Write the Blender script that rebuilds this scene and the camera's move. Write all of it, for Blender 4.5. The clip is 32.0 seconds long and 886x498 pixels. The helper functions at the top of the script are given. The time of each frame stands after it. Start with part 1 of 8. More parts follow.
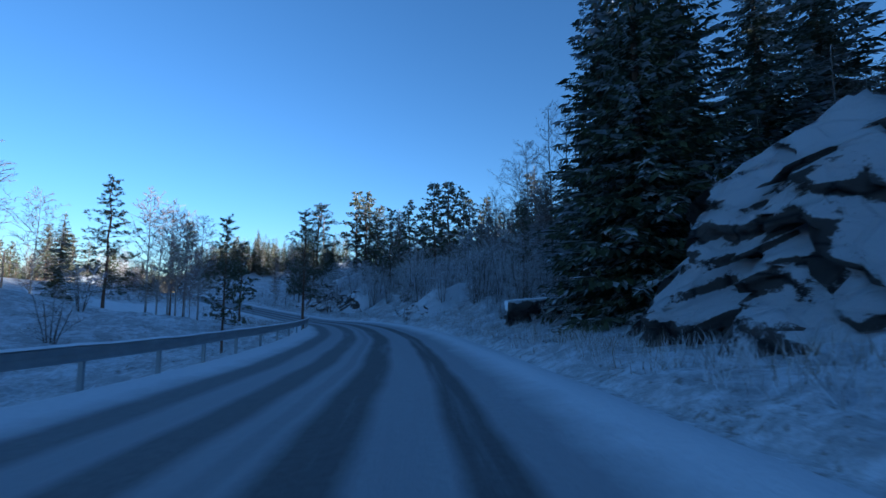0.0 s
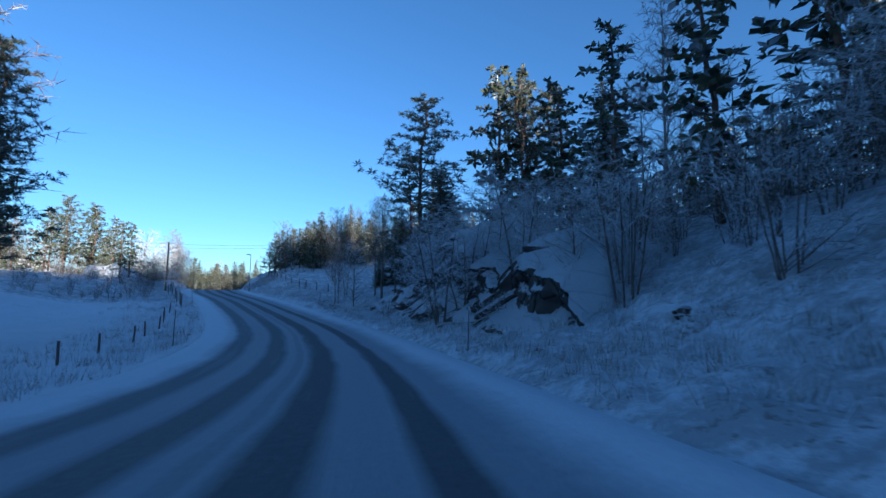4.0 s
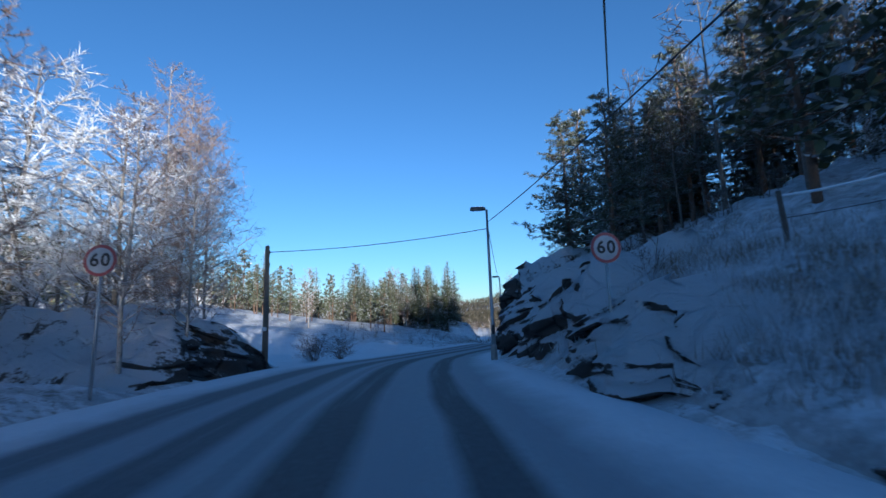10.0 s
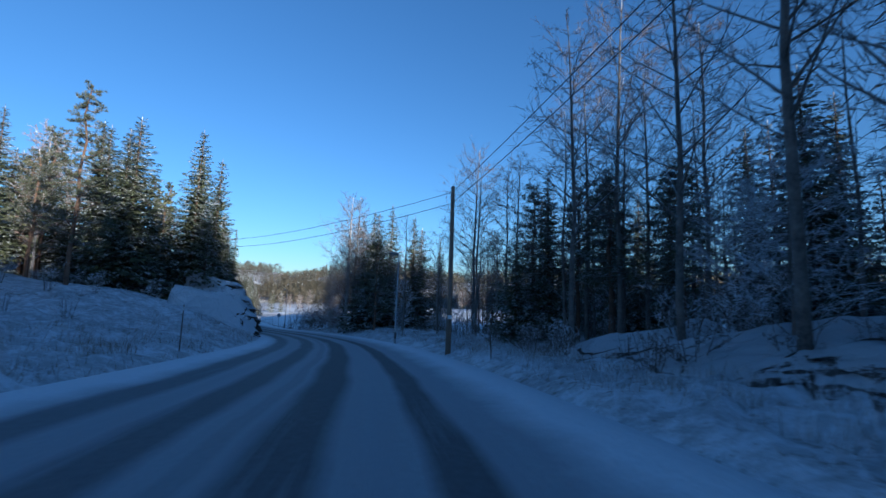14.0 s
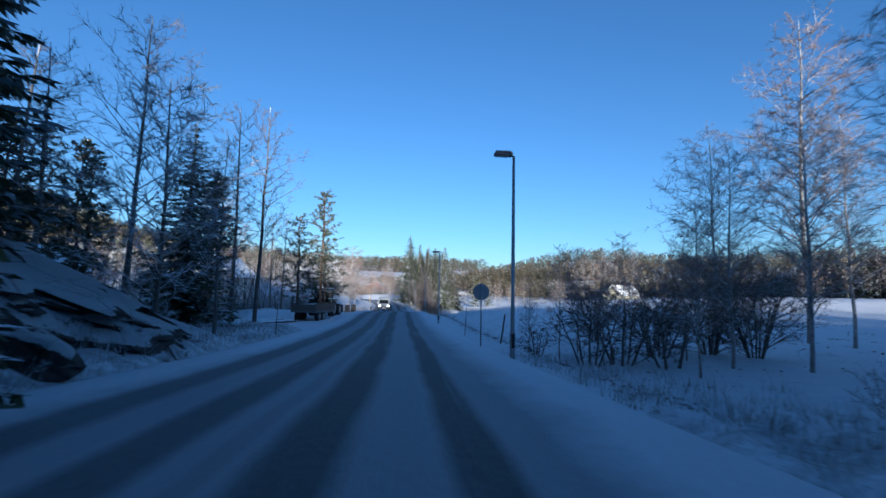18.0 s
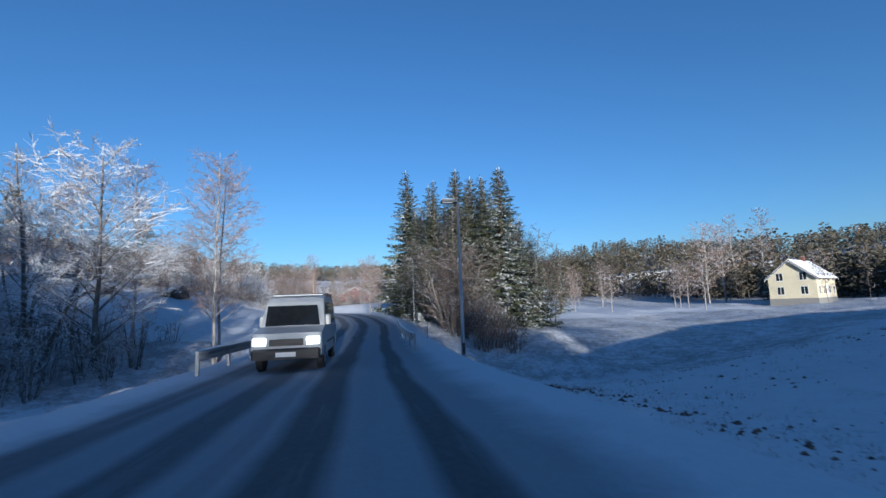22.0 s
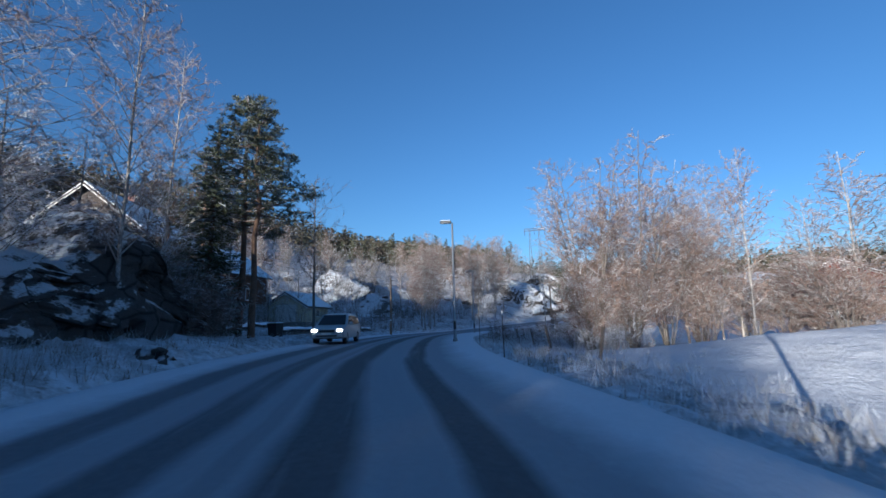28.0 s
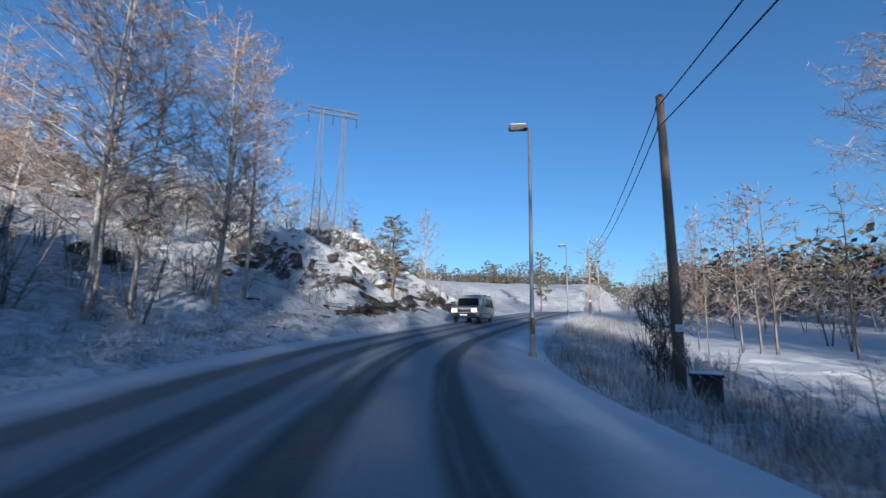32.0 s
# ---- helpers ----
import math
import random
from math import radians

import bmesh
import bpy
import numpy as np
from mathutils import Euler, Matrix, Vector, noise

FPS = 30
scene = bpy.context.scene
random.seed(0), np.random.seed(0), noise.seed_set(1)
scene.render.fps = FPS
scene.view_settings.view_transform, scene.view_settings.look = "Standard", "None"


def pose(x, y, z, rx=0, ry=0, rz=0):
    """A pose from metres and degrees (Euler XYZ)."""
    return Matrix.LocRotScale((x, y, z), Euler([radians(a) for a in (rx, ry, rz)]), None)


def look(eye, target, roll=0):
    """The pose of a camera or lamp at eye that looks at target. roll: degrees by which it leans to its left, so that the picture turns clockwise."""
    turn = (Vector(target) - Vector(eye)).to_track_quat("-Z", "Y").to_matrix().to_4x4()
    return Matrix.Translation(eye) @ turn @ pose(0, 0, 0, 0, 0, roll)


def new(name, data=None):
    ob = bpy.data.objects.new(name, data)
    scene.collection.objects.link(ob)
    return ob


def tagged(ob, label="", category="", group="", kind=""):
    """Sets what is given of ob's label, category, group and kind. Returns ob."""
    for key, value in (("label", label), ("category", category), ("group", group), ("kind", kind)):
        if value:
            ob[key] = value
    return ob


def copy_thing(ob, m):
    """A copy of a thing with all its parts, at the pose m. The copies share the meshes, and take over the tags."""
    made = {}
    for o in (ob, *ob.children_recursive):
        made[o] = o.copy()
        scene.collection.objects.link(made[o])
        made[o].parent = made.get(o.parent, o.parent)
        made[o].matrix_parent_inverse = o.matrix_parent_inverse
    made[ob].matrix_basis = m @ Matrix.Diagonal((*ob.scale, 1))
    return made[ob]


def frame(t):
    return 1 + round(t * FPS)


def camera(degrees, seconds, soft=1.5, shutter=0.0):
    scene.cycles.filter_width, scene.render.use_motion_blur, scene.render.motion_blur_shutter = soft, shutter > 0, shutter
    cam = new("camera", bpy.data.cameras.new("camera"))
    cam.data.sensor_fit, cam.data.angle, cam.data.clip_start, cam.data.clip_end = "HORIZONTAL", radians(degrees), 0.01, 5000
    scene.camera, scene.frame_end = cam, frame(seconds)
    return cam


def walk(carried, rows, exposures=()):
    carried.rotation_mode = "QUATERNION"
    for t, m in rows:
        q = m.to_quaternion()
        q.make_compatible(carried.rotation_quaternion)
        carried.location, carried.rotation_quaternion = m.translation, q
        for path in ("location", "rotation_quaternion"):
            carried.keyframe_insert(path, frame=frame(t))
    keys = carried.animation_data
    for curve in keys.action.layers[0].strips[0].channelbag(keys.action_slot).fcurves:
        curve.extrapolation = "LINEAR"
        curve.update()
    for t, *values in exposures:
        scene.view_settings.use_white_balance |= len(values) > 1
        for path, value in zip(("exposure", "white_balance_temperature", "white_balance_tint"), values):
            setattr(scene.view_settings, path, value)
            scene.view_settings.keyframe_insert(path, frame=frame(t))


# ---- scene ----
cam = camera(89.65, 32.0, soft=1.5, shutter=0.12)


def view(x, y, z, yaw, pitch, roll):
    """Camera pose from its place and its heading (left of +y), upward tilt and lean, in degrees."""
    a, b = radians(yaw), radians(pitch)
    ahead = Vector((-math.sin(a) * math.cos(b), math.cos(a) * math.cos(b), math.sin(b)))
    eye = Vector((x, y, z))
    return look(eye, eye + ahead, roll)


PATH = [
    (0.0, view(-0.00, -0.00, 1.30, -5.47, 6.24, 0.03)),
    (0.5, view(0.34, 6.88, 0.97, -7.18, 6.57, -1.00)),
    (1.0, view(0.19, 13.75, 0.75, -5.91, 6.99, -0.11)),
    (1.5, view(0.01, 20.55, 0.59, -5.05, 6.50, -0.94)),
    (2.0, view(-0.57, 27.22, 0.44, -2.23, 6.68, 1.11)),
    (2.5, view(-1.73, 33.69, 0.37, 1.02, 6.63, 1.51)),
    (3.0, view(-3.24, 40.04, 0.19, 5.92, 7.18, 0.00)),
    (3.5, view(-5.21, 46.26, 0.02, 9.14, 7.18, 0.00)),
    (4.0, view(-7.41, 52.42, -0.15, 10.09, 7.23, 0.00)),
    (4.5, view(-9.72, 58.60, -0.31, 10.96, 7.81, 0.59)),
    (5.0, view(-12.19, 64.79, -0.55, 16.70, 8.34, -1.41)),
    (5.5, view(-15.26, 70.85, -0.50, 22.83, 9.73, -0.17)),
    (6.0, view(-18.97, 76.70, -0.25, 29.11, 10.09, 0.33)),
    (6.5, view(-23.29, 82.34, 0.14, 33.22, 11.18, 1.10)),
    (7.0, view(-27.88, 87.81, 0.62, 35.28, 11.64, 1.25)),
    (7.5, view(-32.67, 93.01, 1.16, 34.49, 12.57, 0.80)),
    (8.0, view(-37.39, 98.31, 1.74, 34.45, 12.75, 0.46)),
    (8.5, view(-42.29, 103.80, 2.29, 34.76, 12.18, 0.26)),
    (9.0, view(-47.85, 108.95, 2.86, 33.39, 11.16, -1.24)),
    (9.5, view(-53.00, 114.48, 3.46, 31.77, 10.67, -2.99)),
    (10.0, view(-57.49, 120.45, 3.79, 30.58, 9.26, -2.13)),
    (10.5, view(-61.79, 126.42, 3.75, 28.52, 7.83, -1.67)),
    (11.0, view(-65.71, 132.47, 3.65, 24.63, 6.67, -1.51)),
    (11.5, view(-69.00, 138.78, 3.34, 20.29, 6.35, -0.98)),
    (12.0, view(-71.86, 145.26, 2.99, 15.56, 6.21, 0.66)),
    (12.5, view(-73.88, 152.11, 2.80, 11.93, 6.54, 2.05)),
    (13.0, view(-75.93, 159.09, 2.53, 9.41, 6.98, 3.01)),
    (13.5, view(-77.82, 166.28, 2.37, 8.92, 7.60, 2.33)),
    (14.0, view(-80.02, 173.55, 2.14, 9.12, 6.74, 2.03)),
    (14.5, view(-82.49, 180.96, 1.78, 11.45, 6.29, 2.20)),
    (15.0, view(-85.05, 188.41, 1.36, 14.12, 5.48, 0.00)),
    (15.5, view(-88.03, 195.81, 0.89, 17.44, 5.28, 0.00)),
    (16.0, view(-91.55, 203.10, 0.42, 21.44, 5.39, 0.00)),
    (16.5, view(-95.67, 210.25, -0.02, 25.90, 6.23, 1.56)),
    (17.0, view(-100.43, 217.21, -0.44, 30.42, 5.93, 1.99)),
    (17.5, view(-105.66, 223.98, -0.85, 33.41, 5.96, 2.06)),
    (18.0, view(-111.17, 230.62, -1.26, 34.58, 5.78, 1.30)),
    (18.5, view(-116.60, 237.27, -1.67, 34.86, 6.17, 2.35)),
    (19.0, view(-122.14, 243.93, -1.99, 34.21, 6.36, 0.72)),
    (19.5, view(-127.84, 250.57, -2.35, 34.13, 6.90, 1.08)),
    (20.0, view(-133.31, 257.28, -2.38, 33.77, 7.16, 0.21)),
    (20.5, view(-138.74, 263.85, -2.31, 33.72, 7.44, 0.82)),
    (21.0, view(-144.11, 270.18, -2.28, 33.50, 7.28, -0.53)),
    (21.5, view(-148.91, 276.35, -2.42, 33.65, 7.25, -1.08)),
    (22.0, view(-153.63, 281.86, -2.69, 33.27, 7.16, -2.10)),
    (22.5, view(-158.06, 287.00, -2.99, 33.35, 7.56, -1.79)),
    (23.0, view(-162.77, 291.67, -3.18, 34.16, 7.94, -2.33)),
    (23.5, view(-167.26, 296.61, -3.25, 34.95, 8.44, -0.31)),
    (24.0, view(-171.78, 301.63, -3.29, 34.56, 8.60, 1.61)),
    (24.5, view(-176.19, 306.70, -3.25, 36.08, 8.91, 1.79)),
    (25.0, view(-180.85, 311.53, -2.81, 39.68, 10.90, 0.00)),
    (25.5, view(-185.89, 316.00, -2.43, 45.02, 10.11, 0.00)),
    (26.0, view(-191.43, 319.95, -2.23, 51.45, 9.15, 0.00)),
    (26.5, view(-197.47, 323.27, -2.16, 58.11, 8.37, 0.64)),
    (27.0, view(-203.84, 326.25, -2.08, 64.06, 8.67, 0.61)),
    (27.5, view(-210.36, 329.01, -2.01, 71.06, 9.10, -1.47)),
    (28.0, view(-217.11, 330.43, -1.93, 76.19, 9.30, -1.34)),
    (28.5, view(-223.81, 331.44, -1.85, 78.37, 9.35, -2.51)),
    (29.0, view(-230.79, 332.06, -1.70, 77.73, 8.66, -1.58)),
    (29.5, view(-237.84, 333.60, -1.58, 76.39, 8.09, 0.74)),
    (30.0, view(-245.08, 335.46, -1.67, 71.19, 7.41, -0.11)),
    (30.5, view(-252.53, 337.43, -1.87, 63.81, 7.30, 0.05)),
    (31.0, view(-259.55, 340.64, -1.78, 56.16, 6.64, 1.33)),
    (31.5, view(-266.20, 344.31, -1.86, 47.68, 7.72, 0.76)),
    (32.0, view(-271.89, 349.03, -1.83, 39.06, 10.01, 1.00)),
]
EXPOSURES = [(0.0, 1.55, 4650, 10), (2.0, 1.6, 4650, 10), (5.0, 1.6, 4650, 10), (7.0, 1.35, 4600, 10), (14.0, 1.30, 4600, 10), (17.0, 1.35, 4600, 10), (20.0, 1.05, 4600, 10), (22.5, 0.95, 4600, 10), (24.0, 1.05, 4750, 10), (27.0, 1.0, 4650, 10), (29.0, 1.2, 4750, 10), (32.0, 1.15, 4850, 10)]
walk(cam, PATH, EXPOSURES)

# ---- daylight: a low sun behind the car, clear winter sky ----
SUN_HEADING, SUN_HEIGHT = 44.0, 7.0          # the way the light travels (left of +y), and the sun's elevation
world = bpy.data.worlds.new("sky")
scene.world = world
world.use_nodes = True
sky_node = world.node_tree.nodes.new("ShaderNodeTexSky")
sky_node.sky_type, sky_node.sun_disc = "NISHITA", False
sky_node.sun_elevation = radians(SUN_HEIGHT)
sky_node.sun_rotation = radians(180 - SUN_HEADING)
sky_node.altitude, sky_node.air_density, sky_node.dust_density, sky_node.ozone_density = 200, 1.0, 0.3, 2.5
sky_back = world.node_tree.nodes["Background"]
sky_back.inputs["Strength"].default_value = 0.075
world.node_tree.links.new(sky_node.outputs[0], sky_back.inputs["Color"])
sun_lamp = bpy.data.lights.new("sun", "SUN")
sun_lamp.energy, sun_lamp.angle, sun_lamp.color = 5.0, radians(0.6), (1.0, 0.76, 0.48)
sun = new("sun", sun_lamp)
sun_a, sun_b = radians(SUN_HEADING), radians(SUN_HEIGHT)
sun.matrix_world = look((0, 0, 60), (-math.sin(sun_a) * 10, math.cos(sun_a) * 10, 60 - 10 * math.tan(sun_b)))


# ---- materials ----
def shader(name, rough=0.8, metal=0.0):
    """An empty principled material with its node tree, and helpers bound to it."""
    mat = bpy.data.materials.new(name)
    mat.use_nodes = True
    tree = mat.node_tree
    bsdf = tree.nodes["Principled BSDF"]
    bsdf.inputs["Roughness"].default_value = rough
    bsdf.inputs["Metallic"].default_value = metal
    return mat, tree, bsdf


def node(tree, kind, **values):
    n = tree.nodes.new(kind)
    for key, value in values.items():
        n.inputs[key].default_value = value
    return n


def noise_of(tree, scale, detail=4.0, rough=0.55, coord="Object"):
    where = tree.nodes.new("ShaderNodeTexCoord")
    n = node(tree, "ShaderNodeTexNoise", Scale=scale, Detail=detail, Roughness=rough)
    tree.links.new(where.outputs[coord], n.inputs["Vector"])
    return n.outputs["Fac"]


def ramp(tree, fac, low, high, c0=(0, 0, 0), c1=(1, 1, 1)):
    n = tree.nodes.new("ShaderNodeValToRGB")
    n.color_ramp.elements[0].position, n.color_ramp.elements[0].color = low, (*c0, 1)
    n.color_ramp.elements[1].position, n.color_ramp.elements[1].color = high, (*c1, 1)
    tree.links.new(fac, n.inputs["Fac"])
    return n.outputs["Color"]


def mixed(tree, fac, a, b, how="MIX"):
    n = tree.nodes.new("ShaderNodeMix")
    n.data_type, n.blend_type = "RGBA", how
    for socket, value in ((n.inputs[0], fac), (n.inputs[6], a), (n.inputs[7], b)):
        if isinstance(value, tuple):
            socket.default_value = (*value, 1)
        elif isinstance(value, (int, float)):
            socket.default_value = value
        else:
            tree.links.new(value, socket)
    return n.outputs[2]


def sums(tree, op, a, b=0.0):
    n = tree.nodes.new("ShaderNodeMath")
    n.operation = op
    for socket, value in zip(n.inputs, (a, b)):
        if isinstance(value, (int, float)):
            socket.default_value = value
        else:
            tree.links.new(value, socket)
    return n.outputs[0]


def bumped(tree, bsdf, height, strength=0.4, distance=0.05):
    n = node(tree, "ShaderNodeBump", Strength=strength, Distance=distance)
    tree.links.new(height, n.inputs["Height"])
    tree.links.new(n.outputs[0], bsdf.inputs["Normal"])


def facing_up(tree):
    geo = tree.nodes.new("ShaderNodeNewGeometry")
    split = tree.nodes.new("ShaderNodeSeparateXYZ")
    tree.links.new(geo.outputs["Normal"], split.inputs[0])
    return split.outputs[2]


def island(tree):
    return tree.nodes.new("ShaderNodeNewGeometry").outputs["Random Per Island"]


def own_random(tree):
    return tree.nodes.new("ShaderNodeObjectInfo").outputs["Random"]


def plain(name, color, rough=0.6, metal=0.0, vary=0.18, scale=3.0, bump=0.0):
    """Painted or solid surface with two scales of soft variation."""
    mat, tree, bsdf = shader(name, rough, metal)
    a = noise_of(tree, scale, 3)
    b = noise_of(tree, scale * 14, 4)
    dark = tuple(c * (1 - vary * 1.6) for c in color)
    lite = tuple(min(1, c * (1 + vary)) for c in color)
    tone = mixed(tree, a, dark, lite)
    tone = mixed(tree, sums(tree, "MULTIPLY", b, vary), tone, tuple(c * 0.6 for c in color))
    tree.links.new(tone, bsdf.inputs["Base Color"])
    if bump:
        bumped(tree, bsdf, b, bump, 0.01)
    return mat


def snow_material():
    """Old powder snow with grass stubble and drift shading; bare litter on steep banks."""
    mat, tree, bsdf = shader("snow", 0.75)
    big, mid, fine = noise_of(tree, 0.06, 4), noise_of(tree, 0.9, 6, 0.65), noise_of(tree, 7.0, 5, 0.7)
    snow = mixed(tree, big, (0.52, 0.55, 0.60), (0.68, 0.70, 0.74))
    up = facing_up(tree)
    litter = mixed(tree, fine, (0.045, 0.04, 0.03), (0.17, 0.14, 0.10))
    steep = ramp(tree, sums(tree, "ADD", up, sums(tree, "MULTIPLY", mid, 0.35)), 0.95, 1.10, (1, 1, 1), (0, 0, 0))
    tufts = ramp(tree, sums(tree, "MULTIPLY", fine, sums(tree, "ADD", mid, 0.35)), 0.49, 0.58)
    bare = sums(tree, "MAXIMUM", sums(tree, "MULTIPLY", steep, 0.4), sums(tree, "MULTIPLY", tufts, 0.7))
    wild = tree.nodes.new("ShaderNodeAttribute")
    wild.attribute_name = "wild"
    heath = ramp(tree, sums(tree, "ADD", sums(tree, "MULTIPLY", noise_of(tree, 2.3, 8, 0.75), 0.7), sums(tree, "MULTIPLY", noise_of(tree, 0.45, 3), 0.3)), 0.42, 0.55)
    heath = sums(tree, "MULTIPLY", sums(tree, "MULTIPLY", heath, 0.72), wild.outputs["Fac"])
    snow = mixed(tree, heath, snow, mixed(tree, fine, (0.10, 0.10, 0.10), (0.36, 0.37, 0.39)))
    bare = sums(tree, "MULTIPLY", bare, sums(tree, "ADD", sums(tree, "MULTIPLY", wild.outputs["Fac"], 0.8), 0.2))
    tree.links.new(mixed(tree, bare, snow, litter), bsdf.inputs["Base Color"])
    bumped(tree, bsdf, sums(tree, "ADD", mid, sums(tree, "MULTIPLY", fine, 0.5)), 0.8, 0.16)
    return mat


def road_material():
    """Packed snow over asphalt, with wheel tracks worn dark along the lanes."""
    mat, tree, bsdf = shader("packed_snow_road", 0.55)
    lane = tree.nodes.new("ShaderNodeAttribute")
    lane.attribute_name = "across"
    along = tree.nodes.new("ShaderNodeAttribute")
    along.attribute_name = "along"
    join = tree.nodes.new("ShaderNodeCombineXYZ")
    tree.links.new(sums(tree, "MULTIPLY", lane.outputs["Fac"], 2.2), join.inputs[0])
    tree.links.new(sums(tree, "MULTIPLY", along.outputs["Fac"], 0.10), join.inputs[1])
    streak = node(tree, "ShaderNodeTexNoise", Scale=1.0, Detail=6.0, Roughness=0.6)
    tree.links.new(join.outputs[0], streak.inputs["Vector"])
    wob = noise_of(tree, 0.25, 3)
    pos = sums(tree, "ADD", lane.outputs["Fac"], sums(tree, "MULTIPLY", sums(tree, "SUBTRACT", wob, 0.5), 0.35))
    worn = None
    for middle, half, deep in ((-3.85, 0.5, 0.7), (-2.35, 0.46, 0.85), (-0.85, 0.5, 1.0), (0.75, 0.38, 1.0), (-1.55, 0.16, 0.25)):
        off = sums(tree, "DIVIDE", sums(tree, "ABSOLUTE", sums(tree, "SUBTRACT", pos, middle)), half)
        band = sums(tree, "MULTIPLY", ramp(tree, off, 0.5, 1.15, (1, 1, 1), (0, 0, 0)), deep)
        worn = band if worn is None else sums(tree, "MAXIMUM", worn, band)
    worn = sums(tree, "MULTIPLY", worn, ramp(tree, streak.outputs["Fac"], 0.12, 0.45))
    grit = noise_of(tree, 9.0, 6, 0.7)
    blot = noise_of(tree, 0.7, 6, 0.7)
    packed = mixed(tree, grit, (0.20, 0.215, 0.24), (0.37, 0.39, 0.42))
    packed = mixed(tree, ramp(tree, streak.outputs["Fac"], 0.35, 0.7), (0.27, 0.28, 0.31), packed)
    away = sums(tree, "ADD", sums(tree, "ABSOLUTE", sums(tree, "ADD", pos, 1.2)), sums(tree, "MULTIPLY", sums(tree, "SUBTRACT", blot, 0.5), 0.9))
    drift = mixed(tree, grit, (0.50, 0.53, 0.58), (0.64, 0.66, 0.70))
    packed = mixed(tree, ramp(tree, sums(tree, "MULTIPLY", away, 0.2), 0.56, 0.72), packed, drift)
    tar = mixed(tree, grit, (0.055, 0.058, 0.063), (0.145, 0.15, 0.16))
    tree.links.new(mixed(tree, worn, packed, tar), bsdf.inputs["Base Color"])
    bsdf.inputs["Roughness"].default_value = 0.8
    bsdf.inputs["Specular IOR Level"].default_value = 0.2
    bumped(tree, bsdf, sums(tree, "ADD", grit, sums(tree, "ADD", streak.outputs["Fac"], blot)), 0.5, 0.04)
    return mat


def rock_material(name="snowy_rock", cover=0.60):
    """Dark grey-brown gneiss with seepage and cracks, and snow lying on its ledges."""
    mat, tree, bsdf = shader(name, 0.85)
    big, mid, fine = noise_of(tree, 0.35, 5, 0.6), noise_of(tree, 1.6, 8, 0.72), noise_of(tree, 9.0, 6, 0.75)
    where = tree.nodes.new("ShaderNodeTexCoord")
    crack = tree.nodes.new("ShaderNodeTexVoronoi")
    crack.feature = "DISTANCE_TO_EDGE"
    crack.inputs["Scale"].default_value = 0.9
    tree.links.new(where.outputs["Object"], crack.inputs["Vector"])
    split = ramp(tree, sums(tree, "ADD", crack.outputs["Distance"], sums(tree, "MULTIPLY", fine, 0.06)), 0.03, 0.10)
    stone = mixed(tree, big, (0.06, 0.055, 0.052), (0.19, 0.165, 0.145))
    stone = mixed(tree, sums(tree, "MULTIPLY", fine, 0.7), stone, (0.04, 0.04, 0.043))
    stone = mixed(tree, split, (0.012, 0.012, 0.013), stone)
    up = facing_up(tree)
    rough = sums(tree, "ADD", sums(tree, "MULTIPLY", sums(tree, "SUBTRACT", mid, 0.5), 1.5), sums(tree, "MULTIPLY", sums(tree, "SUBTRACT", fine, 0.5), 0.7))
    lies = ramp(tree, sums(tree, "ADD", up, rough), cover, cover + 0.14)
    tree.links.new(mixed(tree, lies, stone, (0.70, 0.73, 0.78)), bsdf.inputs["Base Color"])
    bumped(tree, bsdf, sums(tree, "ADD", sums(tree, "ADD", mid, fine), sums(tree, "MULTIPLY", split, 0.5)), 1.0, 0.22)
    return mat


def leafy(name, dark, light, frost=0.3, frost_color=(0.62, 0.66, 0.72)):
    """Needles or twigs, varied tuft by tuft, some of them rimed with frost."""
    mat, tree, bsdf = shader(name, 0.8)
    r = island(tree)
    tone = mixed(tree, r, dark, light)
    tone = mixed(tree, sums(tree, "MULTIPLY", own_random(tree), 0.5), tone, tuple(c * 1.35 for c in dark))
    up = sums(tree, "ABSOLUTE", facing_up(tree))
    patch = noise_of(tree, 0.8, 4)
    rime = sums(tree, "ADD", sums(tree, "ADD", sums(tree, "MULTIPLY", up, 0.4), sums(tree, "MULTIPLY", patch, 0.7)), sums(tree, "MULTIPLY", r, 0.25))
    rime = ramp(tree, rime, 0.98 - frost * 0.8, 1.10 - frost * 0.6)
    tone = mixed(tree, rime, tone, frost_color)
    tree.links.new(tone, bsdf.inputs["Base Color"])
    return mat


def bark_material(name, dark, light, frost=0.25):
    mat, tree, bsdf = shader(name, 0.9)
    a, b = noise_of(tree, 2.0, 5, 0.65), noise_of(tree, 14.0, 5, 0.7)
    tone = mixed(tree, ramp(tree, sums(tree, "ADD", sums(tree, "MULTIPLY", a, 0.6), sums(tree, "MULTIPLY", b, 0.4)), 0.38, 0.62), dark, light)
    up = facing_up(tree)
    rime = ramp(tree, sums(tree, "ADD", up, sums(tree, "MULTIPLY", a, 0.5)), 1.0 - frost, 1.25 - frost)
    tree.links.new(mixed(tree, rime, tone, (0.62, 0.66, 0.72)), bsdf.inputs["Base Color"])
    bumped(tree, bsdf, b, 0.6, 0.02)
    return mat


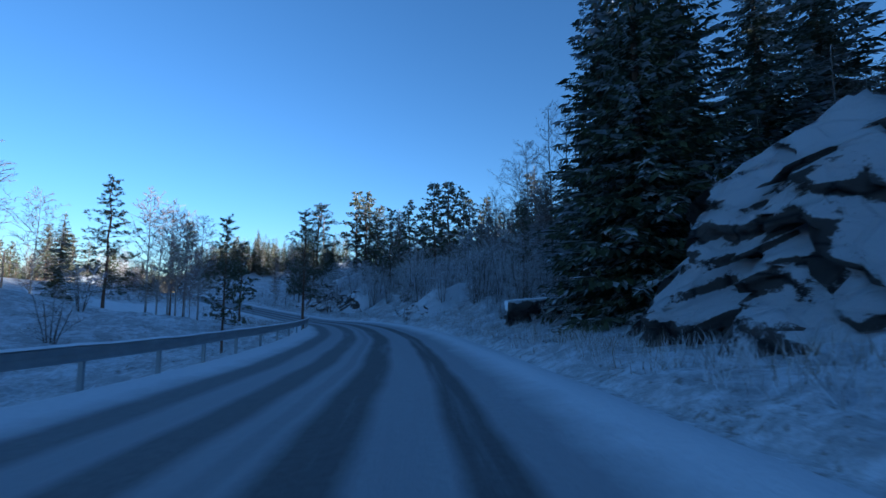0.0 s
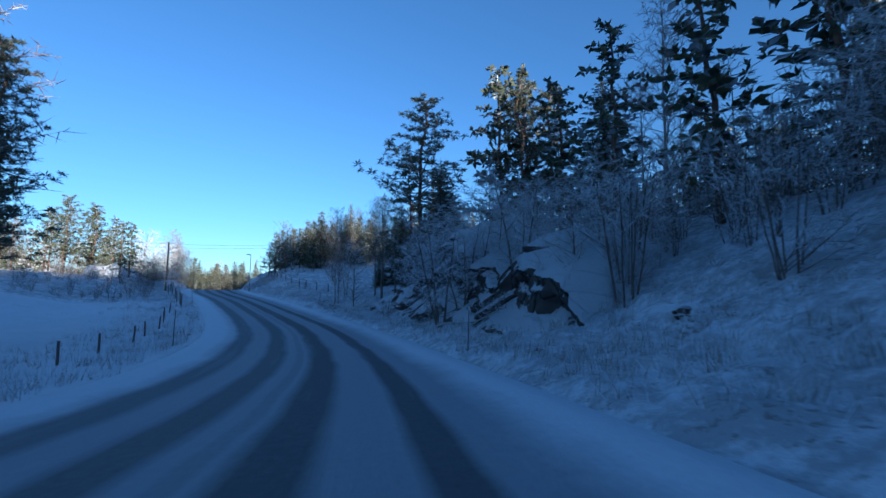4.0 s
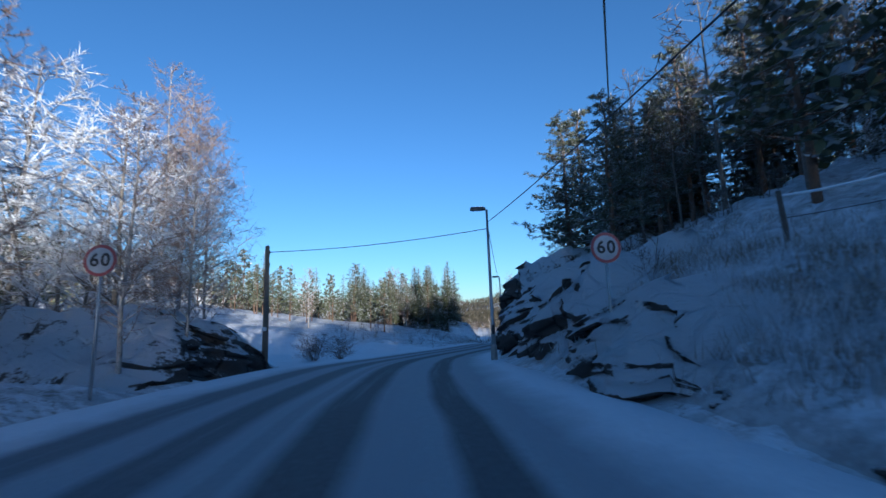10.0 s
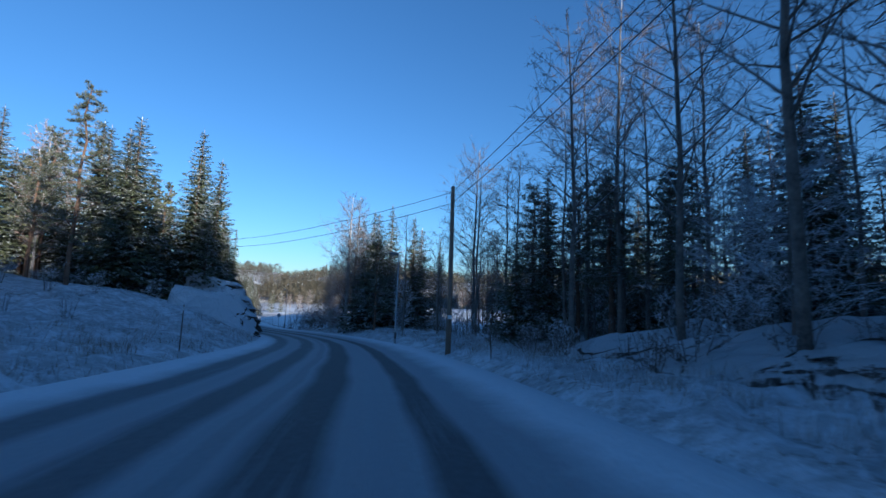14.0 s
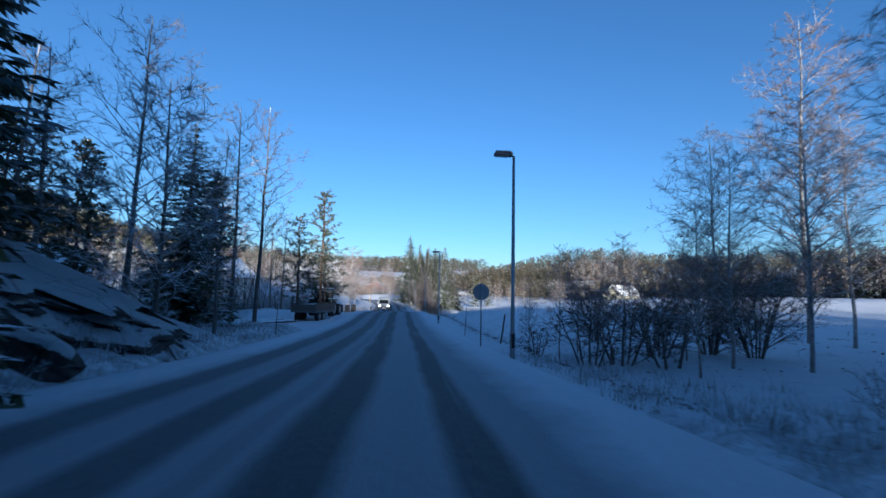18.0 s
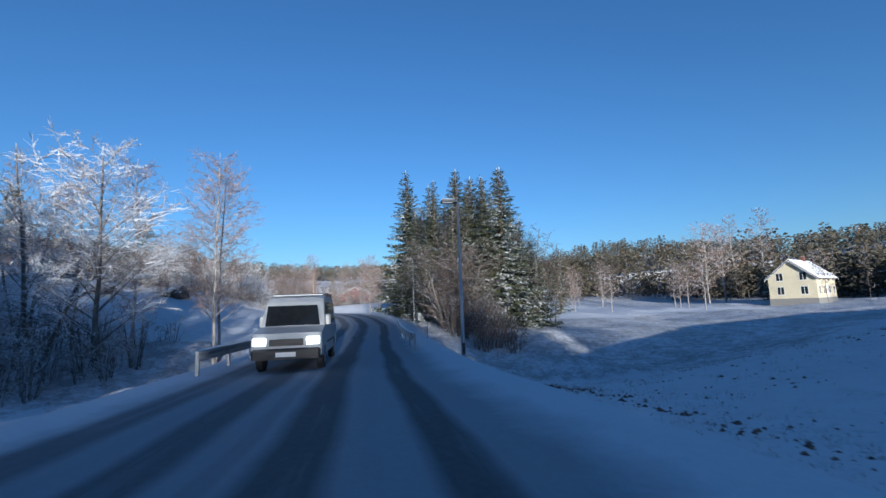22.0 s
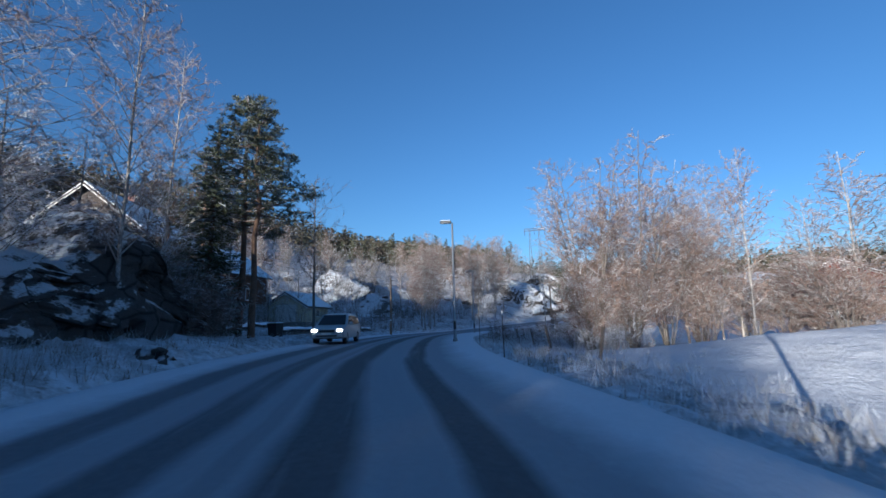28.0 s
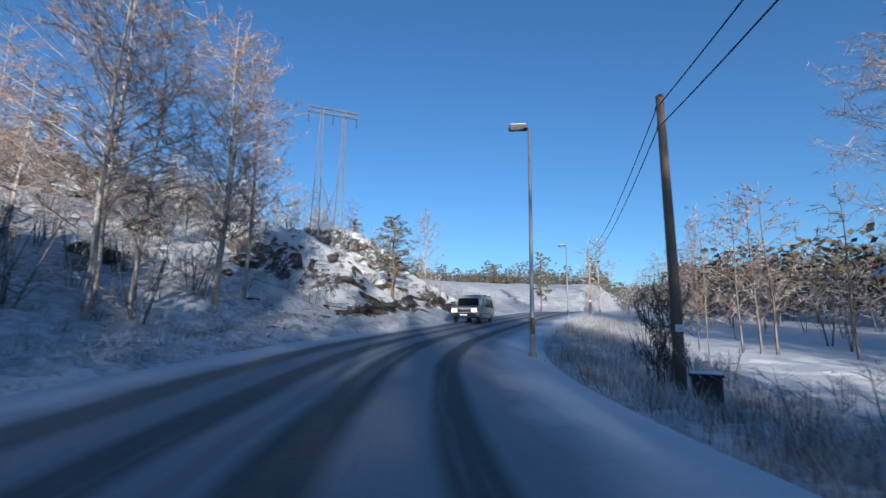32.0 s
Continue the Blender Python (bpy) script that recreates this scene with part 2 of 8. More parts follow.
SNOW = snow_material()
ROADWAY = road_material()
ROCK = rock_material()
SNOWROCK = rock_material("snow_plastered_rock", 0.30)
MIDROCK = rock_material("snow_patched_rock", 0.45)
DEEPROCK = rock_material("snow_buried_rock", 0.16)
CAPSNOW = plain("snow_cap", (0.80, 0.83, 0.87), 0.8, 0, 0.05, 4.0, 0.3)
SPRUCE = leafy("spruce_needles", (0.036, 0.046, 0.026), (0.11, 0.125, 0.05), 0.20)
PINE = leafy("pine_needles", (0.034, 0.044, 0.026), (0.10, 0.105, 0.048), 0.24)
PINEFAR = PINE
TWIGS = leafy("frosted_birch_twigs", (0.11, 0.075, 0.06), (0.27, 0.19, 0.15), 0.34, (0.56, 0.57, 0.60))
RIME = leafy("frosted_twigs", (0.11, 0.09, 0.075), (0.27, 0.215, 0.175), 0.46, (0.54, 0.57, 0.61))
HOAR = leafy("thick_hoarfrost_twigs", (0.14, 0.12, 0.105), (0.30, 0.26, 0.22), 0.66, (0.60, 0.63, 0.68))
BROWN = leafy("bare_alder_twigs", (0.05, 0.04, 0.034), (0.15, 0.11, 0.085), 0.16)
FARWOOD = leafy("far_wood", (0.032, 0.036, 0.024), (0.12, 0.09, 0.055), 0.04)
GRASS = leafy("frosted_grass", (0.11, 0.085, 0.05), (0.28, 0.22, 0.13), 0.70)
BARK = bark_material("conifer_bark", (0.05, 0.036, 0.028), (0.14, 0.09, 0.06))
PINEBARK = bark_material("pine_bark", (0.05, 0.034, 0.024), (0.16, 0.095, 0.06))
BIRCHBARK = bark_material("birch_bark", (0.09, 0.08, 0.075), (0.46, 0.43, 0.40))
GREYBARK = bark_material("alder_bark", (0.06, 0.055, 0.05), (0.19, 0.17, 0.15))


# ---- the plan: the car's line along the road, one station a second ----
ROAD = [(0.9, -55.2, 1.20), (0.7, -41.4, 0.90), (0.5, -27.6, 0.60), (0.2, -13.8, 0.30)]
ROAD += [(-0.0, -0.0, -0.00), (0.2, 13.8, -0.55), (-0.6, 27.2, -0.86), (-3.2, 40.0, -1.11), (-7.4, 52.4, -1.45), (-12.2, 64.8, -1.85), (-19.0, 76.7, -1.55), (-27.9, 87.8, -0.68), (-37.4, 98.3, 0.44), (-47.9, 108.9, 1.56), (-57.5, 120.5, 2.49), (-65.7, 132.5, 2.35), (-71.9, 145.3, 1.69), (-75.9, 159.1, 1.23), (-80.0, 173.6, 0.84), (-85.0, 188.4, 0.06), (-91.5, 203.1, -0.88)]
ROAD += [(-100.4, 217.2, -1.74), (-111.2, 230.6, -2.56), (-122.1, 243.9, -3.29), (-133.3, 257.3, -3.68), (-144.1, 270.2, -3.58), (-153.6, 281.9, -3.99), (-162.8, 291.7, -4.48), (-171.8, 301.6, -4.59), (-180.8, 311.5, -4.11), (-191.4, 319.9, -3.53), (-203.8, 326.3, -3.38), (-217.1, 330.4, -3.23), (-230.8, 332.1, -3.00), (-245.1, 335.5, -2.97), (-259.6, 340.6, -3.08), (-271.9, 349.0, -3.13)]
ROAD += [(-281.7, 360.9, -2.55), (-287.2, 374.7, -1.6), (-291.6, 388.7, -.6), (-296.0, 402.9, .3), (-300.5, 417.0, 1.0), (-305.0, 431.2, 1.6)]
ROAD = np.array(ROAD)
FIRST = -4.0                                  # the time at the first station


def on_line(u):
    """The car's line at time u: place on the road's surface and unit way ahead."""
    v = min(max(u - FIRST, 0.0), len(ROAD) - 1.001)
    n = int(v)
    f = v - n
    p0, p1, p2, p3 = ROAD[max(n - 1, 0)], ROAD[n], ROAD[n + 1], ROAD[min(n + 2, len(ROAD) - 1)]
    place = 0.5 * (2 * p1 + (p2 - p0) * f + (2 * p0 - 5 * p1 + 4 * p2 - p3) * f * f + (3 * p1 - p0 - 3 * p2 + p3) * f ** 3)
    way = 0.5 * ((p2 - p0) + 2 * (2 * p0 - 5 * p1 + 4 * p2 - p3) * f + 3 * (3 * p1 - p0 - 3 * p2 + p3) * f * f)
    way = way[:2] / np.hypot(*way[:2])
    return place, way


TIMES = np.arange(FIRST, FIRST + len(ROAD) - 1.01, 0.1)
LINE = np.array([np.r_[on_line(u)[0], on_line(u)[1]] for u in TIMES])


def beside(u, d):
    """Plan place d metres to the right of the car's line at time u."""
    p, w = on_line(u)
    return p[0] + w[1] * d, p[1] - w[0] * d


LEFT_D = np.array([-4.6, -5.6, -7, -9, -12, -16, -22, -32, -48, -75, -120.0])
RIGHT_D = np.array([2.2, 3.2, 4.5, 6.5, 9, 13, 19, 30, 48, 75, 120.0])
STATIONS = []
SHADE_RIDGE = 3.0


def station(u, left, right):
    """Heights over the road at the standard distances, to the left and to the right."""
    STATIONS.append((u, left, right))


station(-4, (0, -.1, -.3, -.6, -1, -1, 0, 2, 4, 6, 8), (0, .0, .3, 1.5, 3, 5, 8, 11, 13, 14, 14))
station(0, (0, -.2, -.7, -1, -1.0, -.6, .4, 2.4, 4, 6, 8), (0, .0, .2, .7, 2.2, 5, 8.0, 12, 14, 15, 15))
station(0.8, (0, -.2, -.7, -1, -1.0, -.8, .2, 2.2, 4, 6, 8), (0, .0, .1, .3, .8, 1.8, 4, 8, 12, 14, 15))
station(1.6, (0, -.1, -.5, -.9, -1, -.4, .8, 2.4, 4, 6, 8), (0, -.1, .0, .3, .8, 1.8, 3.5, 6.5, 10, 13, 15))
station(2.5, (0, 0, -.2, -.1, .4, 1.4, 2.6, 3.4, 4.4, 6, 8), (0, -.1, .1, .8, 1.8, 2.9, 4.6, 7.5, 10, 13, 15))
station(3.5, (0, 0, -.2, -.2, 0, .5, 1.2, 2.2, 3.4, 6, 8), (0, -.1, .1, .7, 1.7, 3.2, 5.5, 8, 11, 13, 15))
station(4.5, (0, 0, -.2, -.2, -.2, -.1, .2, .6, 2.0, 5, 8), (0, -.1, .1, .6, 1.8, 4.2, 7, 9.5, 11.5, 13, 15))
station(5.6, (0, 0, -.2, -.3, -.3, -.3, -.1, .4, 2.2, 5, 8), (0, -.1, .1, .7, 2.0, 4.0, 6.5, 8.5, 10.5, 13, 15))
station(6.6, (0, 0, -.3, -.5, -.6, -.7, -.5, .2, 2.4, 5, 7), (0, -.1, .0, .4, 1.0, 1.8, 3, 5, 9, 15, 20))
station(7.6, (0, 0, -.3, -.5, -.7, -.8, -.5, 1.0, 3.0, 5, 7), (0, -.1, .0, .4, 1.0, 1.6, 2.2, 3.2, 6, 12, 18))
station(8.6, (0, 0, -.3, -.5, -.6, -.4, 1.0, 2.2, 3.2, 5, 7), (0, -.1, .1, .6, 1.4, 2.0, 2.6, 3.4, 5, 9, 14))
station(9.5, (0, 0, -.2, -.1, .3, 1.2, 2.0, 2.6, 3.0, 4, 6), (0, .0, .4, 1.3, 2.3, 3.0, 3.7, 5, 7, 9, 12))
station(10.3, (0, 0, .2, .8, 1.6, 2.2, 2.4, 2.2, 2.0, 3, 5), (0, .0, .5, 1.6, 2.6, 3.6, 5, 7, 9, 11, 13))
station(11.0, (0, 0, -.3, -.5, -.7, -.8, -.9, -.9, 1.5, 7, 13), (0, .1, .7, 2.4, 4.0, 5.6, 7, 9, 11, 12, 14))
station(12.0, (0, 0, -.3, -.6, -.8, -.8, -.8, -.7, .4, 7, 14), (0, .1, .7, 2.4, 4.4, 6.4, 8, 10, 11, 12, 14))
station(13.0, (0, 0, -.3, -.5, -.6, -.6, -.5, -.2, 1.4, 8, 15), (0, -.1, .1, .9, 2.2, 4.2, 6, 8, 10, 11, 13))
station(14.0, (0, 0, -.2, -.2, .1, .6, 1.6, 2.8, 5, 10, 16), (0, -.1, .0, .2, .5, .9, 1.6, 3, 5, 7, 9))
station(15.2, (0, 0, .0, .4, .9, 1.6, 2.6, 3.8, 6.5, 11, 17), (0, -.1, .0, .1, .3, .5, .9, 1.6, 3, 4, 6))
station(16.5, (0, .1, .5, 1.4, 2.4, 3.4, 4.4, 5.4, 8, 12, 18), (0, -.1, .2, .5, .3, -.2, -.8, -1.4, -1, 0, 2))
station(17.4, (0, .1, .5, 1.4, 2.4, 3.0, 3.8, 4.8, 7, 12, 17), (0, -.2, .0, .3, .1, -.4, -.8, -1, -.6, 0, 2))
station(18.4, (0, 0, .2, .7, 1.4, 2.2, 3.0, 4.0, 5.5, 7, 9), (0, -.2, -.4, -.5, -.5, -.4, -.3, -.1, .4, 1, 2))
station(19.3, (0, 0, .0, .1, .3, .6, 1.2, 2.2, 3.6, 6, 9), (0, -.2, -.3, -.3, -.2, -.1, .1, .5, 1.0, 1.8, 2.6))
station(20.4, (0, 0, -.1, -.1, -.1, -.1, .0, .3, 1.0, 3, 6), (0, -.2, -.3, -.2, -.1, .1, .3, .8, 1.4, 2.2, 3))
station(21.5, (0, -.1, -.2, -.2, -.2, -.3, -.3, -.2, .2, 2, 5), (0, -.2, -.4, -.3, .0, .4, .9, 1.6, 2.5, 3.2, 3.8))
station(22.6, (0, -.1, -.3, -.4, -.5, -.5, -.5, -.3, .3, 2, 5), (0, -.3, -.6, -.6, -.3, .4, 1.3, 2.4, 3.3, 3.8, 4.2))
station(23.6, (0, -.2, -.9, -1.5, -1.6, -1.3, -.6, .4, 2, 4, 6), (0, -.4, -1.1, -1.8, -2, -1.8, -1, .2, 1.4, 2.6, 3.6))
station(24.5, (0, 0, -.2, -.2, .0, .5, 1.4, 2.8, 5, 10, 20), (0, -.1, -.2, -.3, -.5, -.8, -1, -1, -.6, 0, 1))
station(25.5, (0, 0, .1, .4, .9, 1.6, 2.8, 4.4, 7, 12, 22), (0, -.1, -.4, -.8, -1, -1.1, -1.2, -1.2, -1.2, -1, 0))
station(26.6, (0, 0, .3, 1.0, 2.0, 3.0, 4.2, 6, 8.5, 13, 23), (0, -.2, -.6, -1.0, -1.2, -1.3, -1.3, -1.3, -1.2, -1, 0))
station(28.0, (0, 0, .4, 1.5, 2.8, 3.8, 4.8, 6, 8.5, 14, 24), (0, -.2, -.6, -.9, -1.0, -1.0, -.8, -.2, .6, 1, 1))
station(28.8, (0, 0, .2, .6, 1.1, 1.6, 2.4, 3.6, 7, 14, 26), (0, -.2, -.4, -.4, -.1, .5, 1.0, 1.4, 1.2, 1, 1))
station(30.0, (0, 0, .1, .2, .4, .6, 1.2, 3.0, 8, 16, 28), (0, -.2, -.5, -.7, -.8, -.8, -.8, -.7, -.4, 0, 1))
station(31.2, (0, 0, .0, .0, .1, .4, 1.2, 4.0, 10, 18, 28), (0, -.2, -.5, -.7, -.8, -.9, -.9, -.9, -.8, -.4, 1))
station(32.5, (0, 0, .1, .4, 1.0, 2.0, 4.0, 8, 13, 19, 27), (0, -.2, -.5, -.7, -.8, -.9, -1, -1, -.9, -.5, 1))
station(34.0, (0, 0, .2, .8, 2.0, 4.0, 7, 10, 13, 15, 17), (0, -.1, -.3, -.4, -.5, -.6, -.6, -.6, -.4, 0, 2))
station(38.0, (0, 0, .1, .3, .8, 1.5, 3, 6, 9, 12, 15), (0, -.1, -.2, -.2, -.2, -.1, .2, .6, 1.5, 3, 5))
ST_U = np.array([s[0] for s in STATIONS], float)
ST_L = np.array([s[1] for s in STATIONS], float)
ST_R = np.array([s[2] for s in STATIONS], float)


def wave(x, y, size, seed=0.0):
    """Smooth rolling noise between -1 and 1, from a few crossed sines."""
    x, y = x / size, y / size
    return (np.sin(1.7 * x + 2.1 * y + seed) + np.sin(-2.3 * x + 1.3 * y + 1.7 * seed + 1) + np.sin(3.1 * x + 0.7 * y + 2.9 * seed + 2)
            + np.sin(0.9 * x - 3.7 * y + 0.6 * seed + 4)) / 4


def plan_of(x, y):
    """For plan places: the nearest time on the car's line, the distance to its right, and the road's height there."""
    x, y = np.atleast_1d(np.asarray(x, float)), np.atleast_1d(np.asarray(y, float))
    best = np.empty(len(x), int)
    for k in range(0, len(x), 4000):
        best[k:k + 4000] = ((x[k:k + 4000, None] - LINE[None, :, 0]) ** 2 + (y[k:k + 4000, None] - LINE[None, :, 1]) ** 2).argmin(1)
    near = LINE[best]
    ox, oy = x - near[:, 0], y - near[:, 1]
    ahead = ox * near[:, 3] + oy * near[:, 4]
    side = ox * near[:, 4] - oy * near[:, 3]
    pace = 14.5
    u = np.clip(TIMES[best] + np.clip(ahead / pace, -0.06, 0.06), TIMES[0], TIMES[-1])
    d = np.sign(side) * np.hypot(ox, oy)
    d = np.where(np.abs(side) > np.hypot(ox, oy) * 0.98, side, d)
    return u, d, np.interp(u, TIMES, LINE[:, 2])


def land(x, y):
    """The height of the ground."""
    x, y = np.atleast_1d(np.asarray(x, float)), np.atleast_1d(np.asarray(y, float))
    u, d, z = plan_of(x, y)
    a = np.clip(np.abs(d), 0, 119.9)
    rows = np.interp(u, ST_U, np.arange(len(ST_U)))
    lo = np.minimum(rows.astype(int), len(ST_U) - 2)
    f = rows - lo
    f = f * f * (3 - 2 * f)

    def profile(table, dist):
        col = np.interp(a, np.abs(dist), np.arange(len(dist)))
        c0 = np.minimum(col.astype(int), len(dist) - 2)
        g = col - c0
        here = lambda r: table[r, c0] * (1 - g) + table[r, c0 + 1] * g
        return here(lo) * (1 - f) + here(lo + 1) * f

    h = np.where(d < 0, profile(ST_L, LEFT_D), profile(ST_R, RIGHT_D))
    off = np.maximum(np.where(d < 0, -d - 6.0, d - 4.0), 0)
    rough = np.clip(off / 12, 0, 1)
    open_field = ((u > 18.6) & (u < 23.4) & (d > 0)) | ((u > 10.8) & (u < 13.2) & (d < 0) & (d > -40)) | ((u > 4) & (u < 8) & (d < 0) & (d > -30)) | ((u > 26) & (d > 0))
    h = h + rough * np.where(open_field, 0.15, 1.0) * (0.55 * wave(x, y, 9.0) + 0.25 * wave(x, y, 3.1, 2.0))
    h = h + np.clip(off / 3, 0, 1) * 0.05 * wave(x, y, 1.1, 5.0)
    far = np.clip((np.abs(d) - 110) / 260, 0, 1)
    h = h + far * far * (3 - 2 * far) * (17 + 16 * wave(x, y, 150.0, 3.0))
    # wooded ridge added behind the start, shading the road from the low sun
    ridge = np.exp(-(((x - 70) / 75) ** 2 + ((y - 25) / 120) ** 2))
    h = h + ridge * SHADE_RIDGE * np.clip((d - 20) / 50, 0, 1)
    # second hill, out of view, added only to shade the road corridor
    along, aside = .69 * x - .72 * y, .72 * x + .69 * y
    h = h + 11 * np.exp(-((aside - 50) / 17) ** 2 - ((along - 60) / 40) ** 2) * np.clip((np.abs(d) - 30) / 30, 0, 1)
    # the long wooded hill beyond the last houses
    h = h + 26 * np.exp(-(((x + 330) / 110) ** 2 + ((y - 300) / 130) ** 2)) * np.clip((np.abs(d) - 60) / 120, 0, 1)
    # wooded hills on the right of the valley
    for cx, cy, high, size in (((-234), (709), 15, 75), ((-59), (642), 4, 90), ((-276), (751), 12, 80)):
        h = h + high * np.exp(-(((x - cx) / size) ** 2 + ((y - cy) / size) ** 2)) * np.clip((np.abs(d) - 90) / 80, 0, 1)
    under = (d > -5.2) & (d < 2.8)
    return z + np.where(under, -0.22, h)


def land_at(x, y):
    return float(land(x, y)[0])


# the open lanes along which the low sun reaches the later stretches of the road
SUN_WAY = np.array([math.sin(radians(SUN_HEADING)), -math.cos(radians(SUN_HEADING))])
SUN_RISE = math.tan(radians(SUN_HEIGHT))


def lit_spots():
    spots = [(u, d, .2) for u in np.arange(23.7, 25.3, .2) for d in (-6, -2, 2)]
    spots += [(u, d, .2) for u in np.arange(26.3, 27.6, .2) for d in (-2, 5, 12, 20)]
    spots += [(u, d, 2.5) for u in np.arange(26.6, 35.2, .3) for d in (-95, -75, -55, -40, -28)]
    spots += [(u, d, 2.5) for u in (28.5, 29, 29.5) for d in (14, 20, 26)] + [(u, d, 1.5) for u in (33.0, 33.5, 34, 34.5) for d in (-16, -8, 6)]
    out = []
    for u, d, up in spots:
        x, y = beside(u, d)
        out.append((x, y, land(x, y)[0] + up))
    return np.array(out)


LIT = lit_spots()


def sun_limit(x, y):
    """The greatest height for a tree top at plan places, so that the sun still reaches the lit spots."""
    x, y = np.atleast_1d(np.asarray(x, float)), np.atleast_1d(np.asarray(y, float))
    ox, oy = x[:, None] - LIT[None, :, 0], y[:, None] - LIT[None, :, 1]
    run = ox * SUN_WAY[0] + oy * SUN_WAY[1]
    off = np.abs(ox * SUN_WAY[1] - oy * SUN_WAY[0])
    top = LIT[None, :, 2] + SUN_RISE * run
    return np.where((run > 22) & (off < 4.5), top, 999.0).min(1)


# ---- mesh helpers ----
def mesh_of(name, verts, faces, mats, picks=None, smooth=False):
    me = bpy.data.meshes.new(name)
    me.from_pydata([tuple(v) for v in verts] if not isinstance(verts, list) else verts, [], faces)
    for m in mats if isinstance(mats, (list, tuple)) else [mats]:
        me.materials.append(m)
    if picks is not None:
        me.polygons.foreach_set("material_index", picks)
    if smooth:
        me.polygons.foreach_set("use_smooth", [True] * len(me.polygons))
    me.update()
    return me


def quick_mesh(name, verts, loops, starts, mats, picks):
    """A large mesh straight from arrays."""
    me = bpy.data.meshes.new(name)
    me.vertices.add(len(verts))
    me.vertices.foreach_set("co", np.asarray(verts, np.float32).ravel())
    me.loops.add(len(loops))
    me.loops.foreach_set("vertex_index", np.asarray(loops, np.int32))
    me.polygons.add(len(starts))
    me.polygons.foreach_set("loop_start", np.asarray(starts, np.int32))
    for m in mats:
        me.materials.append(m)
    me.polygons.foreach_set("material_index", np.asarray(picks, np.int32))
    me.update(calc_edges=True)
    me.validate()
    return me


def grid_faces(nu, nv):
    k = np.arange((nu - 1) * (nv - 1))
    i, j = k // (nv - 1), k % (nv - 1)
    a = i * nv + j
    return np.stack([a, a + nv, a + nv + 1, a + 1], 1).tolist()


def steps(lo, hi, fine, reach):
    """Grid lines: even between lo and hi, then ever wider to the horizon."""
    out = list(np.arange(lo, hi + fine, fine))
    gap, left, right = fine, [lo], [out[-1]]
    while right[-1] < hi + reach:
        gap *= 1.22
        left.append(left[-1] - gap)
        right.append(right[-1] + gap)
    return np.array(left[:0:-1] + out + right[1:])


def wildness(u, d):
    """1 on rough heath and banks, near 0 on the open fields and lawns."""
    fields = ((18.4, 23.5, 3.6, 70), (10.9, 13.7, -46, -5), (3.9, 8.2, -32, -6), (19.6, 23.0, -14, -5), (24.3, 26.0, -30, -5), (25.6, 30.0, 6, 60), (30.4, 36, 9, 90))
    tame = np.zeros(len(u), bool)
    for u0, u1, d0, d1 in fields:
        tame |= (u > u0) & (u < u1) & (d > d0) & (d < d1)
    return np.where(tame, 0.12, np.clip(1.25 - np.abs(d) / 160, 0.3, 1.0))


VERGE = {1: (3.3, 15.0), -1: (5.7, 17.0)}     # where the rough verge begins and ends on each side


def verge_lift(x, y, u, d):
    """How far the heaps of the verge stand above the smooth ground."""
    heap = np.array([1.0 - 1.9 * abs(noise.noise((a * .8, b * .8, 3.0))) + 1.1 * abs(noise.noise((a * 2.6, b * 2.6, 9.0))) for a, b in zip(x, y)])
    near, far = np.where(d > 0, VERGE[1][0], VERGE[-1][0]), np.where(d > 0, VERGE[1][1], VERGE[-1][1])
    edge = np.clip((np.abs(d) - near) / 0.8, 0, 1) * np.clip((far - np.abs(d)) / 2.0, 0, 1)
    return edge * (0.05 + 0.24 * wildness(u, d) * np.clip(heap, 0, 1.6))


def snow_bank(side, near, far):
    """The rough snowy verge beside the road: small heaps, tufts and hollows, laid over the ground."""
    us, ds = np.arange(-0.6, 34.6, 0.021), np.linspace(near, far, 36)
    rows = np.array([on_line(u)[0].tolist() + on_line(u)[1].tolist() for u in us])
    x = rows[:, None, 0] + rows[:, None, 4] * ds[None] * side
    y = rows[:, None, 1] - rows[:, None, 3] * ds[None] * side
    x, y = x.ravel(), y.ravel()
    u, d = np.repeat(us, len(ds)), np.tile(ds * side, len(us))
    wild, lift = wildness(u, d), verge_lift(x, y, u, d)
    z = land(x, y) + lift - 0.06 * (lift < .005)
    me = mesh_of("snow_bank", np.stack([x, y, z], 1).tolist(), grid_faces(len(us), len(ds)), SNOW, smooth=True)
    me.attributes.new("wild", "FLOAT", "POINT").data.foreach_set("value", wild)
    if side > 0:
        me.flip_normals()
    return tagged(new("snow_bank", me), "rough snowy verge with frosted heather and tufts", "ground", kind="structure")


def build_ground():
    xs, ys = steps(-345, 75, 1.5, 2600), steps(-60, 445, 1.5, 2600)
    gx, gy = np.meshgrid(xs, ys, indexing="ij")
    z = land(gx.ravel(), gy.ravel())
    verts = np.stack([gx.ravel(), gy.ravel(), z], 1)
    me = mesh_of("ground", verts.tolist(), grid_faces(len(xs), len(ys)), SNOW, smooth=True)
    u, d, _ = plan_of(gx.ravel(), gy.ravel())
    me.attributes.new("wild", "FLOAT", "POINT").data.foreach_set("value", wildness(u, d))
    return tagged(new("ground", me), "snow-covered rolling ground with frosted grass and litter", "ground", kind="structure")


